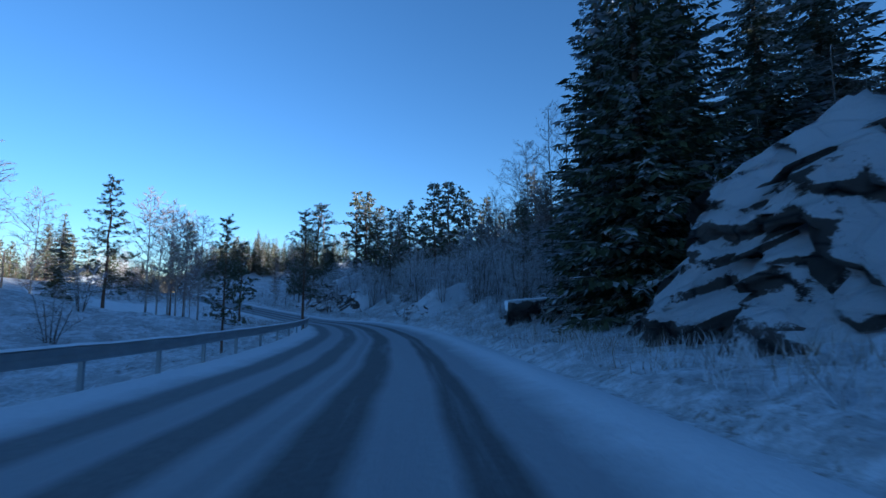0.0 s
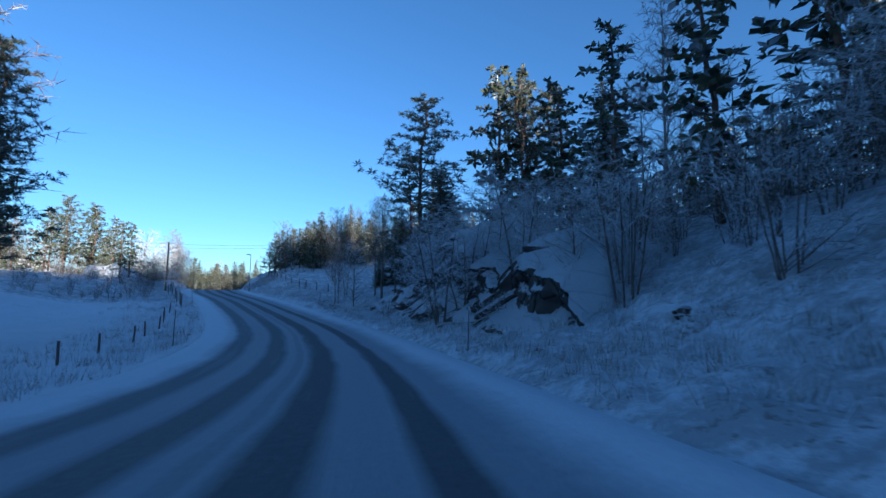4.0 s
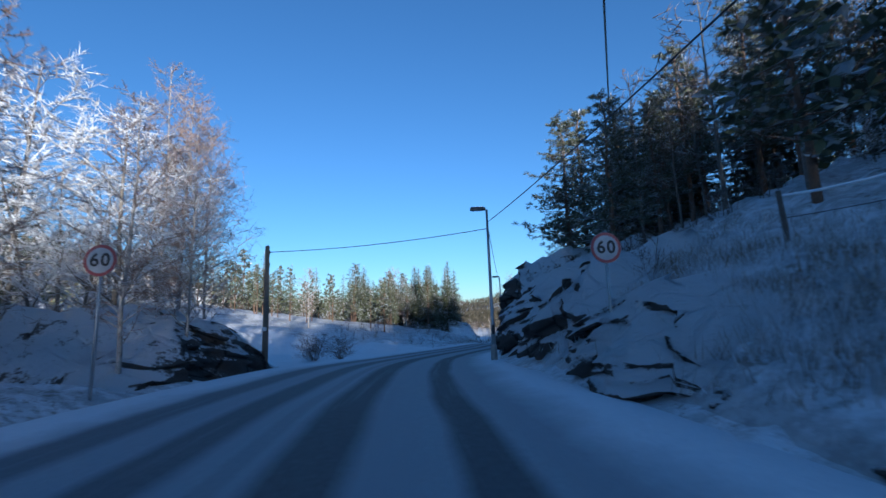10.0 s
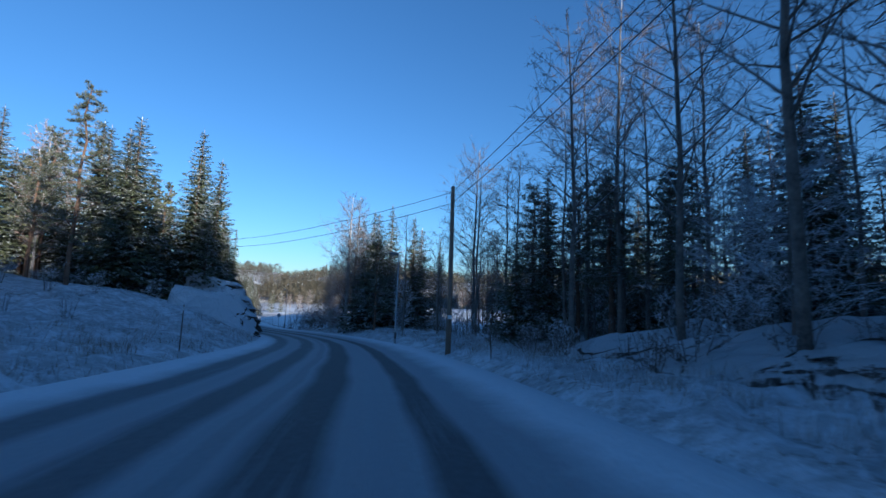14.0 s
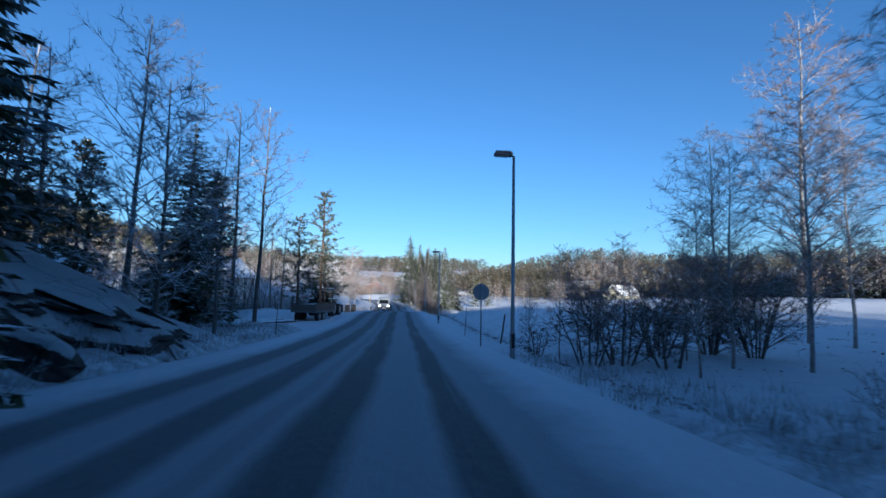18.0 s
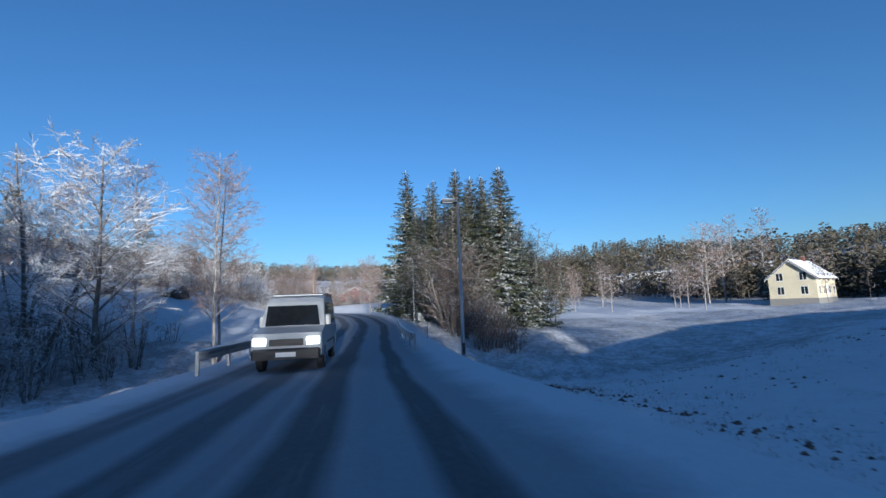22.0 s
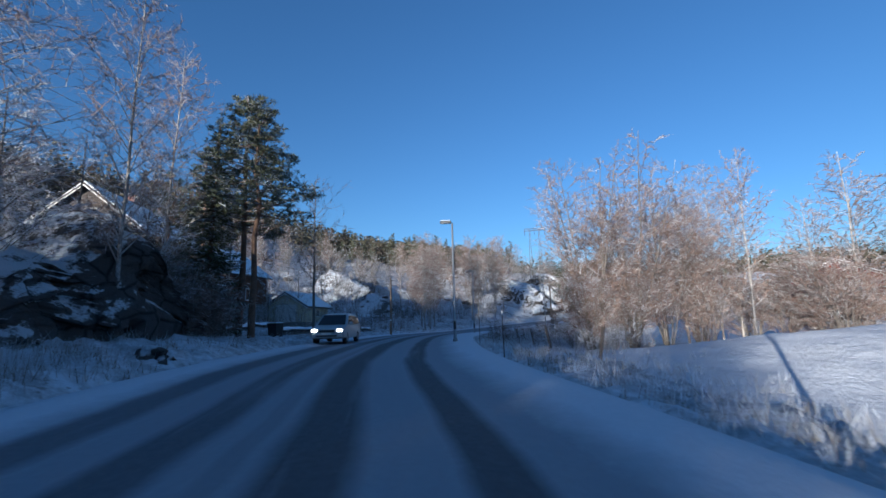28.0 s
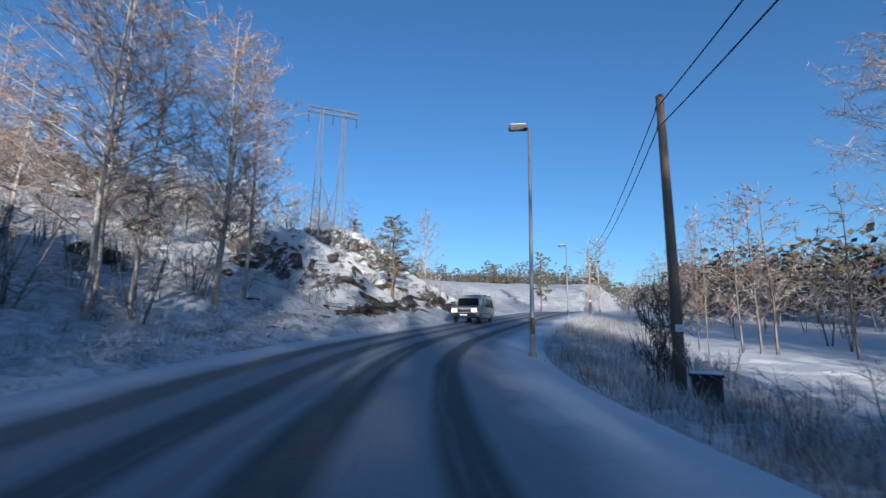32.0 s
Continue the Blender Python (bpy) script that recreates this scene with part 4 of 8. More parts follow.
# hillside right more
for kind, x, y, tall, wide in (
    ("pine_far", -14.8, 82.8, 16.4, 1.20),
    ("pine_far", -9.3, 95.5, 21.6, 1.00),
    ("pine_far", -7.0, 97.3, 21.2, 1.00),
    ("spruce_far", -10.6, 80.7, 12.7, 1.30),
    ("pine_far", -4.5, 85.8, 13.2, 1.20),
    ("pine_far", 3.6, 69.1, 11.5, 1.30),
    ("spruce", 9.6, 60.8, 8.1, 1.40),
    ("spruce", 14.0, 58.4, 7.1, 1.40),
    ("spruce", 21.2, 54.0, 3.1, 1.20),
    ("frost", 3.9, 41.9, 5.1, 1.00),
    ("frost", 7.5, 39.7, 3.1, 1.00),
    ("frost", 9.0, 37.6, 2.0, 1.00),
    ("frost", 10.4, 36.6, 1.5, 1.00),
    ("frost", 7.4, 45.8, 2.2, 1.00),
    ("frost", 11.7, 34.4, 1.5, 1.00),
    ("pine", -13.7, 78.5, 14.8, 1.15),
    ("pine", -7.2, 93.1, 19.0, 1.20),
    ("pine", -4.5, 94.7, 17.7, 1.20),
    ("spruce", -0.5, 90.5, 15.1, 1.30),
    ("pine", -16.0, 81.8, 10.7, 0.90),
):
    plant(kind, x, y, tall, wide)
# cut right
for kind, x, y, tall, wide in (
    ("frost", -11.6, 75.1, 6.6, 1.30),
    ("frost", -10.4, 75.3, 5.7, 1.30),
    ("frost", -8.9, 76.5, 5.6, 1.30),
    ("frost", -6.5, 78.7, 5.8, 1.20),
    ("birch", -3.3, 74.8, 8.9, 1.00),
    ("frost", -5.4, 70.1, 5.0, 1.20),
    ("frost", -3.3, 70.3, 5.3, 1.20),
    ("birch", -0.1, 75.8, 13.0, 1.00),
    ("birch", -25.3, 93.3, 9.9, 0.80),
    ("frost", -22.2, 90.3, 6.2, 1.00),
    ("alder", -20.0, 91.5, 9.9, 1.20),
    ("alder", -21.6, 94.2, 9.1, 1.00),
    ("alder", -18.9, 92.0, 10.1, 1.00),
    ("pine", -17.1, 90.4, 13.0, 1.00),
    ("spruce", -15.3, 93.7, 13.0, 1.30),
    ("spruce", -17.1, 94.7, 6.9, 1.40),
    ("spruce", -15.1, 99.6, 12.0, 1.40),
    ("spruce", -14.8, 92.8, 12.0, 1.40),
    ("birch", -25.1, 93.6, 8.9, 0.80),
    ("frost", -25.9, 97.5, 3.8, 1.00),
):
    plant(kind, x, y, tall, wide)
# cut right
for kind, x, y, tall, wide in (
    ("spruce", -24.0, 102.7, 4.8, 0.90),
):
    plant(kind, x, y, tall, wide)
# field left
for kind, x, y, tall, wide in (
    ("pine", -51.8, 98.5, 7.9, 1.10),
    ("pine_far", -76.6, 109.0, 9.7, 1.20),
    ("pine_far", -84.2, 97.7, 10.3, 1.20),
    ("birch_far", -74.5, 96.8, 7.3, 1.00),
    ("pine_far", -88.5, 107.2, 9.3, 1.00),
    ("pine_far", -89.4, 111.3, 11.2, 1.00),
    ("pine", -50.6, 98.1, 7.1, 1.15),
    ("pine_far", -66.9, 109.7, 8.9, 1.20),
    ("pine_far", -67.5, 111.9, 8.6, 1.20),
    ("pine", -67.9, 94.6, 7.0, 1.20),
    ("birch", -69.7, 96.9, 6.8, 1.00),
    ("pine_far", -80.5, 109.5, 9.9, 1.00),
    ("frost", -53.5, 104.7, 3.4, 1.30),
    ("birch_far", -66.4, 120.8, 7.0, 1.00),
    ("birch_far", -67.6, 122.5, 7.5, 0.80),
    ("pine", -80.3, 110.0, 10.2, 1.00),
    ("pine", -76.6, 117.5, 11.4, 1.10),
    ("pine_far", -80.3, 117.1, 13.6, 1.10),
    ("birch_far", -69.9, 125.9, 8.0, 1.00),
):
    plant(kind, x, y, tall, wide)
# right after the field
for kind, x, y, tall, wide in (
    ("pine_far", -55.2, 133.0, 6.9, 1.30),
    ("pine_far", -50.4, 133.3, 8.2, 1.20),
    ("pine_far", -50.0, 136.9, 4.1, 1.00),
    ("alder", -46.1, 136.4, 7.4, 1.00),
    ("spruce", -44.8, 140.2, 4.5, 1.00),
    ("alder", -39.7, 133.1, 9.0, 0.80),
    ("spruce", -35.3, 138.9, 6.4, 1.10),
    ("spruce", -31.3, 138.4, 9.8, 1.10),
    ("spruce", -34.2, 144.7, 5.0, 1.30),
    ("spruce", -28.6, 138.4, 7.8, 1.20),
    ("spruce", -26.2, 137.4, 9.2, 1.30),
    ("pine", -24.7, 121.1, 12.5, 1.20),
    ("spruce", -23.3, 109.1, 10.9, 1.20),
    ("birch", -26.3, 109.8, 12.0, 1.00),
    ("birch", -25.4, 109.2, 12.0, 1.00),
    ("spruce", -35.8, 141.9, 9.8, 1.00),
    ("spruce", -33.8, 143.2, 9.6, 1.00),
    ("spruce", -39.3, 142.8, 6.3, 1.00),
):
    plant(kind, x, y, tall, wide)
# knolls left
for kind, x, y, tall, wide in (
    ("pine", -85.7, 116.8, 17.1, 1.10),
    ("pine", -83.6, 119.7, 16.4, 1.15),
    ("pine", -85.8, 125.3, 12.6, 1.00),
    ("frost", -77.5, 124.1, 9.3, 1.00),
    ("spruce", -76.6, 127.0, 10.2, 1.00),
    ("frost", -75.1, 128.0, 10.1, 1.30),
    ("frost", -75.6, 130.4, 9.0, 1.00),
    ("birch", -71.3, 128.3, 8.9, 0.80),
    ("frost", -76.1, 126.9, 9.0, 1.10),
    ("frost", -78.6, 126.0, 12.6, 1.20),
    ("frost", -77.9, 129.1, 10.9, 1.00),
    ("birch", -76.1, 129.7, 13.4, 0.80),
    ("birch", -75.5, 130.3, 12.1, 0.80),
    ("birch", -75.7, 131.5, 11.2, 0.70),
    ("pine", -80.7, 126.6, 9.1, 1.00),
):
    plant(kind, x, y, tall, wide)
# rock cut woods
for kind, x, y, tall, wide in (
    ("pine", -54.5, 138.1, 8.4, 1.20),
    ("pine", -52.3, 142.0, 7.1, 1.20),
    ("pine", -60.6, 139.6, 7.9, 1.30),
    ("pine", -59.1, 142.9, 7.1, 1.30),
    ("alder", -50.0, 145.5, 8.4, 1.00),
    ("alder", -47.9, 146.5, 4.4, 1.00),
    ("spruce", -44.1, 149.6, 6.1, 1.20),
    ("alder", -40.7, 148.5, 9.4, 1.00),
    ("spruce", -39.9, 144.7, 7.6, 1.40),
    ("pine", -64.8, 148.9, 12.0, 1.20),
    ("spruce", -61.1, 147.6, 10.3, 1.20),
    ("pine", -54.8, 145.1, 10.5, 1.20),
    ("pine", -58.8, 145.7, 8.1, 1.00),
    ("alder", -51.3, 144.1, 7.1, 1.00),
    ("pine", -66.6, 155.1, 10.3, 1.30),
    ("pine", -64.0, 149.9, 12.0, 1.10),
    ("pine", -64.3, 151.7, 8.6, 1.00),
    ("spruce", -61.1, 152.3, 11.0, 1.30),
    ("pine", -59.3, 153.2, 11.0, 1.20),
):
    plant(kind, x, y, tall, wide)
# sunny slope
for kind, x, y, tall, wide in (
    ("spruce_far", -183.9, 177.2, 21.6, 1.00),
    ("pine_far", -177.0, 180.4, 21.0, 1.20),
    ("spruce_far", -171.5, 185.3, 20.1, 1.00),
    ("pine_far", -167.3, 188.7, 17.8, 1.00),
    ("pine_far", -160.5, 192.7, 19.6, 1.20),
    ("spruce_far", -155.6, 195.0, 19.4, 1.20),
    ("spruce_far", -148.7, 198.7, 16.6, 1.00),
    ("spruce_far", -144.0, 202.0, 15.9, 1.00),
    ("pine_far", -141.6, 204.5, 14.0, 1.00),
    ("spruce_far", -136.9, 204.4, 14.2, 1.00),
    ("spruce_far", -136.1, 206.0, 13.8, 1.00),
    ("spruce_far", -130.4, 206.5, 13.8, 1.10),
    ("pine_far", -123.3, 206.6, 11.8, 1.20),
    ("birch_far", -117.0, 202.8, 11.8, 1.00),
    ("pine_far", -111.8, 207.7, 10.8, 1.00),
    ("spruce_far", -109.0, 211.7, 8.8, 1.00),
    ("pine_far", -158.9, 187.3, 14.6, 1.20),
    ("pine_far", -148.4, 194.5, 14.4, 1.00),
):
    plant(kind, x, y, tall, wide)
# bend right
for kind, x, y, tall, wide in (
    ("alder", -74.5, 183.2, 15.4, 1.00),
    ("alder", -72.8, 182.5, 14.4, 1.00),
    ("alder", -75.6, 186.3, 13.3, 1.00),
    ("alder", -77.9, 190.2, 12.7, 1.00),
    ("alder", -71.9, 181.0, 11.2, 1.00),
    ("pine", -70.9, 174.2, 14.0, 1.00),
    ("alder", -68.0, 176.4, 11.8, 1.00),
    ("spruce", -66.2, 177.7, 12.2, 1.20),
    ("alder", -66.3, 174.7, 11.1, 1.00),
    ("spruce", -64.9, 176.2, 11.0, 1.20),
    ("alder", -75.7, 193.0, 15.8, 1.00),
    ("alder", -74.1, 194.6, 13.1, 1.00),
    ("alder", -73.1, 191.0, 13.0, 1.00),
    ("alder", -76.3, 197.2, 14.1, 1.00),
    ("pine", -78.9, 200.4, 9.4, 1.20),
    ("pine", -75.8, 193.9, 8.0, 1.50),
    ("pine", -73.5, 192.2, 7.7, 1.50),
    ("spruce", -79.9, 197.6, 6.5, 1.00),
    ("alder", -82.4, 202.7, 11.8, 1.00),
    ("alder", -80.4, 201.0, 11.1, 1.00),
):
    plant(kind, x, y, tall, wide)
# bend right more
for kind, x, y, tall, wide in (
    ("spruce", -78.1, 198.4, 9.7, 1.00),
    ("pine", -76.7, 197.8, 8.6, 1.20),
    ("pine", -75.1, 197.1, 8.4, 1.20),
    ("alder", -79.9, 199.0, 11.0, 1.00),
    ("alder", -82.9, 206.2, 14.2, 1.00),
    ("alder", -74.9, 195.8, 12.0, 1.00),
    ("spruce", -95.5, 222.7, 13.8, 1.20),
    ("spruce", -95.1, 222.1, 11.8, 1.40),
    ("alder", -98.6, 223.8, 16.2, 1.00),
    ("alder", -88.9, 209.5, 10.1, 1.00),
    ("alder", -85.5, 206.4, 7.9, 1.00),
    ("pine", -93.7, 217.0, 9.6, 1.00),
):
    plant(kind, x, y, tall, wide)
# bend left
for kind, x, y, tall, wide in (
    ("birch_far", -123.3, 207.6, 15.4, 1.00),
    ("birch_far", -120.1, 208.6, 11.8, 1.00),
    ("pine_far", -117.0, 211.2, 11.9, 1.10),
    ("pine_far", -113.8, 211.8, 11.9, 1.00),
    ("spruce", -115.2, 216.1, 8.8, 1.00),
    ("pine_far", -112.8, 216.3, 10.2, 1.00),
    ("spruce", -111.4, 218.7, 10.1, 1.00),
    ("pine", -127.1, 211.4, 15.2, 1.00),
    ("pine", -120.5, 211.0, 11.8, 1.00),
    ("pine", -122.5, 220.2, 13.2, 1.00),
    ("pine", -123.1, 222.2, 13.1, 1.00),
    ("birch", -121.0, 223.1, 14.9, 1.00),
    ("birch", -120.5, 225.6, 15.4, 1.00),
    ("spruce", -119.3, 228.5, 15.4, 1.00),
    ("spruce", -119.1, 228.3, 14.4, 1.00),
    ("spruce", -118.3, 227.3, 13.8, 1.00),
):
    plant(kind, x, y, tall, wide)
# spruces left
for kind, x, y, tall, wide in (
    ("spruce", -124.9, 228.6, 15.0, 1.00),
    ("spruce", -127.7, 231.7, 15.0, 1.00),
    ("frost", -125.2, 236.6, 8.1, 1.00),
    ("alder", -127.7, 239.7, 7.9, 1.00),
    ("alder", -131.2, 235.2, 10.0, 1.10),
    ("alder", -132.9, 238.6, 13.9, 1.00),
    ("spruce", -133.4, 241.1, 10.4, 1.20),
    ("alder", -135.0, 244.6, 12.7, 1.00),
    ("alder", -134.8, 245.9, 13.4, 1.00),
    ("pine", -144.6, 238.2, 11.0, 1.00),
    ("pine", -144.7, 240.6, 10.7, 1.00),
):
    plant(kind, x, y, tall, wide)
# right dip
for kind, x, y, tall, wide in (
    ("birch", -101.3, 228.8, 14.0, 1.00),
    ("birch", -100.8, 230.1, 14.0, 1.00),
    ("spruce", -97.2, 226.3, 15.0, 0.75),
    ("spruce", -95.1, 227.3, 16.0, 0.75),
    ("spruce", -92.3, 227.6, 15.0, 0.80),
    ("spruce", -89.6, 231.1, 13.0, 0.90),
    ("spruce", -98.8, 230.1, 10.0, 1.00),
    ("spruce", -92.9, 234.0, 15.0, 1.30),
    ("birch", -105.2, 233.8, 10.3, 1.00),
    ("alder", -102.6, 232.5, 10.2, 1.00),
    ("alder", -100.8, 233.6, 10.3, 1.00),
    ("alder", -103.7, 234.0, 11.4, 1.00),
    ("birch", -108.1, 239.9, 9.2, 1.00),
    ("birch", -100.2, 228.4, 13.0, 1.00),
    ("birch", -108.8, 259.7, 17.1, 1.00),
    ("birch", -107.4, 257.7, 11.0, 1.00),
    ("thicket", -114.8, 252.3, 3.8, 1.20),
    ("thicket", -112.6, 251.4, 4.2, 1.20),
):
    plant(kind, x, y, tall, wide)
# right dip
for kind, x, y, tall, wide in (
    ("thicket", -111.1, 251.2, 4.3, 1.20),
    ("thicket", -118.1, 255.0, 3.6, 1.10),
):
    plant(kind, x, y, tall, wide)
# tractor yard
for kind, x, y, tall, wide in (
    ("pine", -143.5, 247.6, 10.9, 1.20),
    ("pine", -147.2, 249.8, 12.1, 1.20),
    ("pine", -141.8, 256.6, 11.4, 1.00),
    ("pine", -143.1, 258.1, 7.4, 1.00),
    ("pine", -143.3, 255.3, 9.3, 1.10),
    ("birch", -166.5, 260.6, 16.6, 1.00),
    ("pine", -166.2, 258.9, 12.2, 1.00),
    ("alder", -163.8, 266.8, 13.2, 1.00),
    ("alder", -162.6, 267.6, 13.4, 1.00),
):
    plant(kind, x, y, tall, wide)
# hedge left
for kind, x, y, tall, wide in (
    ("spruce_far", -226.8, 292.3, 14.2, 1.00),
    ("spruce_far", -225.2, 293.4, 13.9, 1.00),
    ("birch_far", -220.2, 296.8, 13.8, 1.00),
    ("birch_far", -209.1, 297.7, 9.8, 1.00),
    ("frost", -180.1, 291.0, 11.9, 1.20),
    ("birch", -177.3, 295.3, 11.9, 1.00),
    ("frost", -181.9, 285.6, 7.1, 1.30),
    ("frost", -182.9, 289.2, 11.2, 1.20),
    ("birch", -185.9, 291.8, 11.2, 1.00),
    ("birch", -180.8, 292.8, 11.7, 1.00),
    ("birch", -178.0, 295.9, 11.4, 1.00),
    ("frost", -187.2, 289.9, 10.1, 1.00),
    ("birch", -181.0, 298.3, 12.4, 1.00),
    ("birch", -185.4, 296.3, 12.9, 1.00),
    ("frost", -181.1, 301.5, 7.2, 1.00),
):
    plant(kind, x, y, tall, wide)
# grove
for kind, x, y, tall, wide in (
    ("spruce", -173.1, 316.0, 13.0, 1.00),
    ("spruce", -171.1, 315.5, 12.0, 1.00),
    ("spruce", -174.8, 316.6, 13.0, 1.00),
):
    plant(kind, x, y, tall, wide)
# spruces above the outcrop
for kind, x, y, tall, wide in (
    ("spruce", -126.8, 225.1, 17.0, 0.80),
    ("spruce", -126.3, 226.6, 17.0, 0.80),
    ("spruce", -123.3, 227.2, 16.0, 0.80),
):
    plant(kind, x, y, tall, wide)
# orchard
for kind, x, y, tall, wide in (
    ("thicket", -61.0, 109.3, 4.8, 1.30),
    ("alder", -96.4, 165.4, 2.6, 1.20),
    ("thicket", -87.9, 149.0, 2.5, 1.50),
    ("thicket", -85.7, 150.0, 2.3, 1.50),
):
    plant(kind, x, y, tall, wide)
# grove again
for kind, x, y, tall, wide in (
    ("spruce", -182.4, 320.8, 11.9, 1.00),
    ("spruce", -182.6, 320.9, 12.1, 1.00),
    ("spruce", -180.8, 319.5, 12.1, 1.00),
    ("spruce", -179.2, 318.1, 11.4, 1.00),
    ("spruce", -174.1, 315.4, 14.4, 1.15),
    ("spruce", -172.4, 317.3, 13.9, 1.10),
    ("spruce", -169.9, 315.3, 13.8, 1.20),
    ("spruce", -174.2, 318.4, 14.3, 1.20),
    ("spruce", -169.7, 318.5, 10.2, 1.20),
    ("spruce", -168.6, 318.3, 8.9, 1.20),
    ("spruce", -177.2, 316.3, 14.0, 1.10),
    ("scrub_tree", -172.2, 310.2, 6.3, 1.60),
    ("scrub_tree", -170.1, 310.6, 4.9, 1.50),
    ("alder", -173.5, 313.9, 10.0, 1.30),
    ("alder", -175.2, 315.2, 9.0, 1.20),
    ("spruce", -183.5, 321.6, 12.5, 1.10),
    ("spruce", -182.1, 320.6, 12.8, 1.10),
    ("spruce", -180.2, 320.6, 13.7, 1.10),
    ("spruce", -176.6, 319.0, 15.6, 1.10),
    ("spruce", -175.9, 320.7, 15.7, 1.10),
):
    plant(kind, x, y, tall, wide)
# grove again
for kind, x, y, tall, wide in (
    ("spruce", -173.8, 319.8, 15.0, 1.10),
    ("spruce", -172.0, 319.7, 15.6, 1.15),
    ("spruce", -172.0, 322.7, 12.2, 1.10),
    ("spruce_far", -179.7, 347.7, 11.7, 1.00),
    ("spruce_far", -177.4, 351.6, 11.5, 1.00),
    ("spruce", -188.3, 326.9, 19.5, 1.00),
    ("spruce", -185.2, 327.5, 15.0, 1.10),
    ("spruce", -182.0, 326.1, 15.0, 1.10),
    ("spruce", -180.2, 326.1, 14.0, 1.10),
    ("spruce", -175.6, 323.2, 13.0, 1.20),
    ("spruce", -174.2, 323.0, 13.0, 1.20),
    ("spruce", -189.0, 327.3, 17.8, 1.00),
    ("spruce", -185.1, 326.5, 16.8, 1.00),
    ("scrub_tree", -173.4, 311.6, 7.0, 1.50),
    ("scrub_tree", -171.7, 311.7, 6.4, 1.30),
):
    plant(kind, x, y, tall, wide)
# grove front
for kind, x, y, tall, wide in (
    ("scrub_tree", -168.8, 318.2, 8.6, 1.20),
    ("scrub_tree", -167.9, 321.3, 7.8, 1.00),
    ("scrub_tree", -176.5, 319.8, 12.3, 1.10),
    ("birch_far", -158.7, 385.3, 16.4, 1.30),
    ("birch_far", -156.0, 388.3, 16.2, 1.00),
    ("birch_far", -158.4, 413.5, 19.0, 1.00),
    ("birch_far", -154.1, 413.7, 21.0, 1.00),
    ("birch_far", -148.2, 413.8, 21.8, 1.00),
    ("spruce_far", -137.4, 415.5, 12.9, 1.00),
    ("spruce_far", -149.0, 392.8, 8.8, 1.30),
    ("birch", -203.1, 335.4, 10.4, 1.00),
    ("birch", -200.7, 335.1, 8.2, 1.00),
):
    plant(kind, x, y, tall, wide)
# bank left
for kind, x, y, tall, wide in (
    ("frost", -226.2, 324.3, 9.8, 1.10),
    ("frost", -221.8, 320.6, 5.7, 1.10),
    ("frost", -220.6, 319.2, 3.4, 1.00),
    ("frost", -225.8, 322.1, 6.2, 1.00),
    ("tall_pine", -240.3, 326.6, 12.2, 1.20),
    ("pine", -231.5, 314.4, 13.4, 1.00),
    ("spruce", -238.4, 315.4, 11.3, 1.00),
    ("birch", -231.7, 319.8, 13.3, 1.20),
    ("birch", -234.6, 323.2, 13.6, 0.80),
    ("frost", -226.7, 319.0, 5.2, 1.00),
    ("frost", -229.3, 323.0, 5.9, 1.00),
    ("spruce", -240.8, 324.4, 11.6, 0.90),
    ("tall_pine", -241.6, 325.8, 13.4, 1.10),
    ("birch", -241.7, 322.2, 15.3, 0.80),
    ("alder", -238.1, 320.0, 8.3, 1.20),
    ("frost", -232.8, 320.6, 7.9, 1.00),
    ("frost", -238.8, 322.4, 7.5, 1.00),
    ("alder", -251.1, 329.0, 11.9, 1.00),
):
    plant(kind, x, y, tall, wide)
# right bushes
for kind, x, y, tall, wide in (
    ("clump", -240.0, 344.9, 12.0, 1.00),
    ("clump", -239.5, 346.9, 12.4, 1.00),
    ("clump", -240.0, 349.6, 11.4, 1.00),
    ("clump", -240.6, 352.4, 10.3, 1.00),
    ("thicket", -237.0, 357.6, 5.4, 1.20),
    ("thicket", -237.2, 361.1, 4.8, 1.10),
    ("thicket", -235.2, 356.7, 4.7, 1.30),
    ("thicket", -238.8, 346.4, 4.7, 1.20),
    ("thicket", -241.3, 357.3, 4.8, 1.20),
    ("thicket", -239.2, 357.6, 4.6, 1.10),
    ("thicket", -239.5, 352.0, 4.7, 1.10),
    ("thicket", -239.5, 344.2, 3.9, 1.10),
    ("birch", -211.2, 352.7, 9.5, 0.80),
    ("birch", -211.0, 357.0, 8.7, 0.80),
    ("birch", -207.2, 358.3, 11.7, 1.00),
    ("birch", -205.2, 354.8, 8.8, 1.00),
    ("birch", -208.4, 355.7, 7.5, 1.00),
    ("birch", -215.3, 358.0, 7.0, 1.00),
    ("birch_far", -234.3, 349.7, 9.5, 0.80),
    ("pine_far", -232.9, 379.0, 8.6, 1.00),
):
    plant(kind, x, y, tall, wide)
# right bushes
for kind, x, y, tall, wide in (
    ("pine_far", -236.6, 377.4, 7.3, 1.00),
    ("birch_far", -236.3, 373.3, 9.8, 0.70),
    ("birch", -240.7, 351.7, 10.3, 1.00),
    ("birch", -241.6, 355.2, 12.2, 0.80),
    ("spruce_far", -261.8, 396.7, 9.2, 1.00),
):
    plant(kind, x, y, tall, wide)
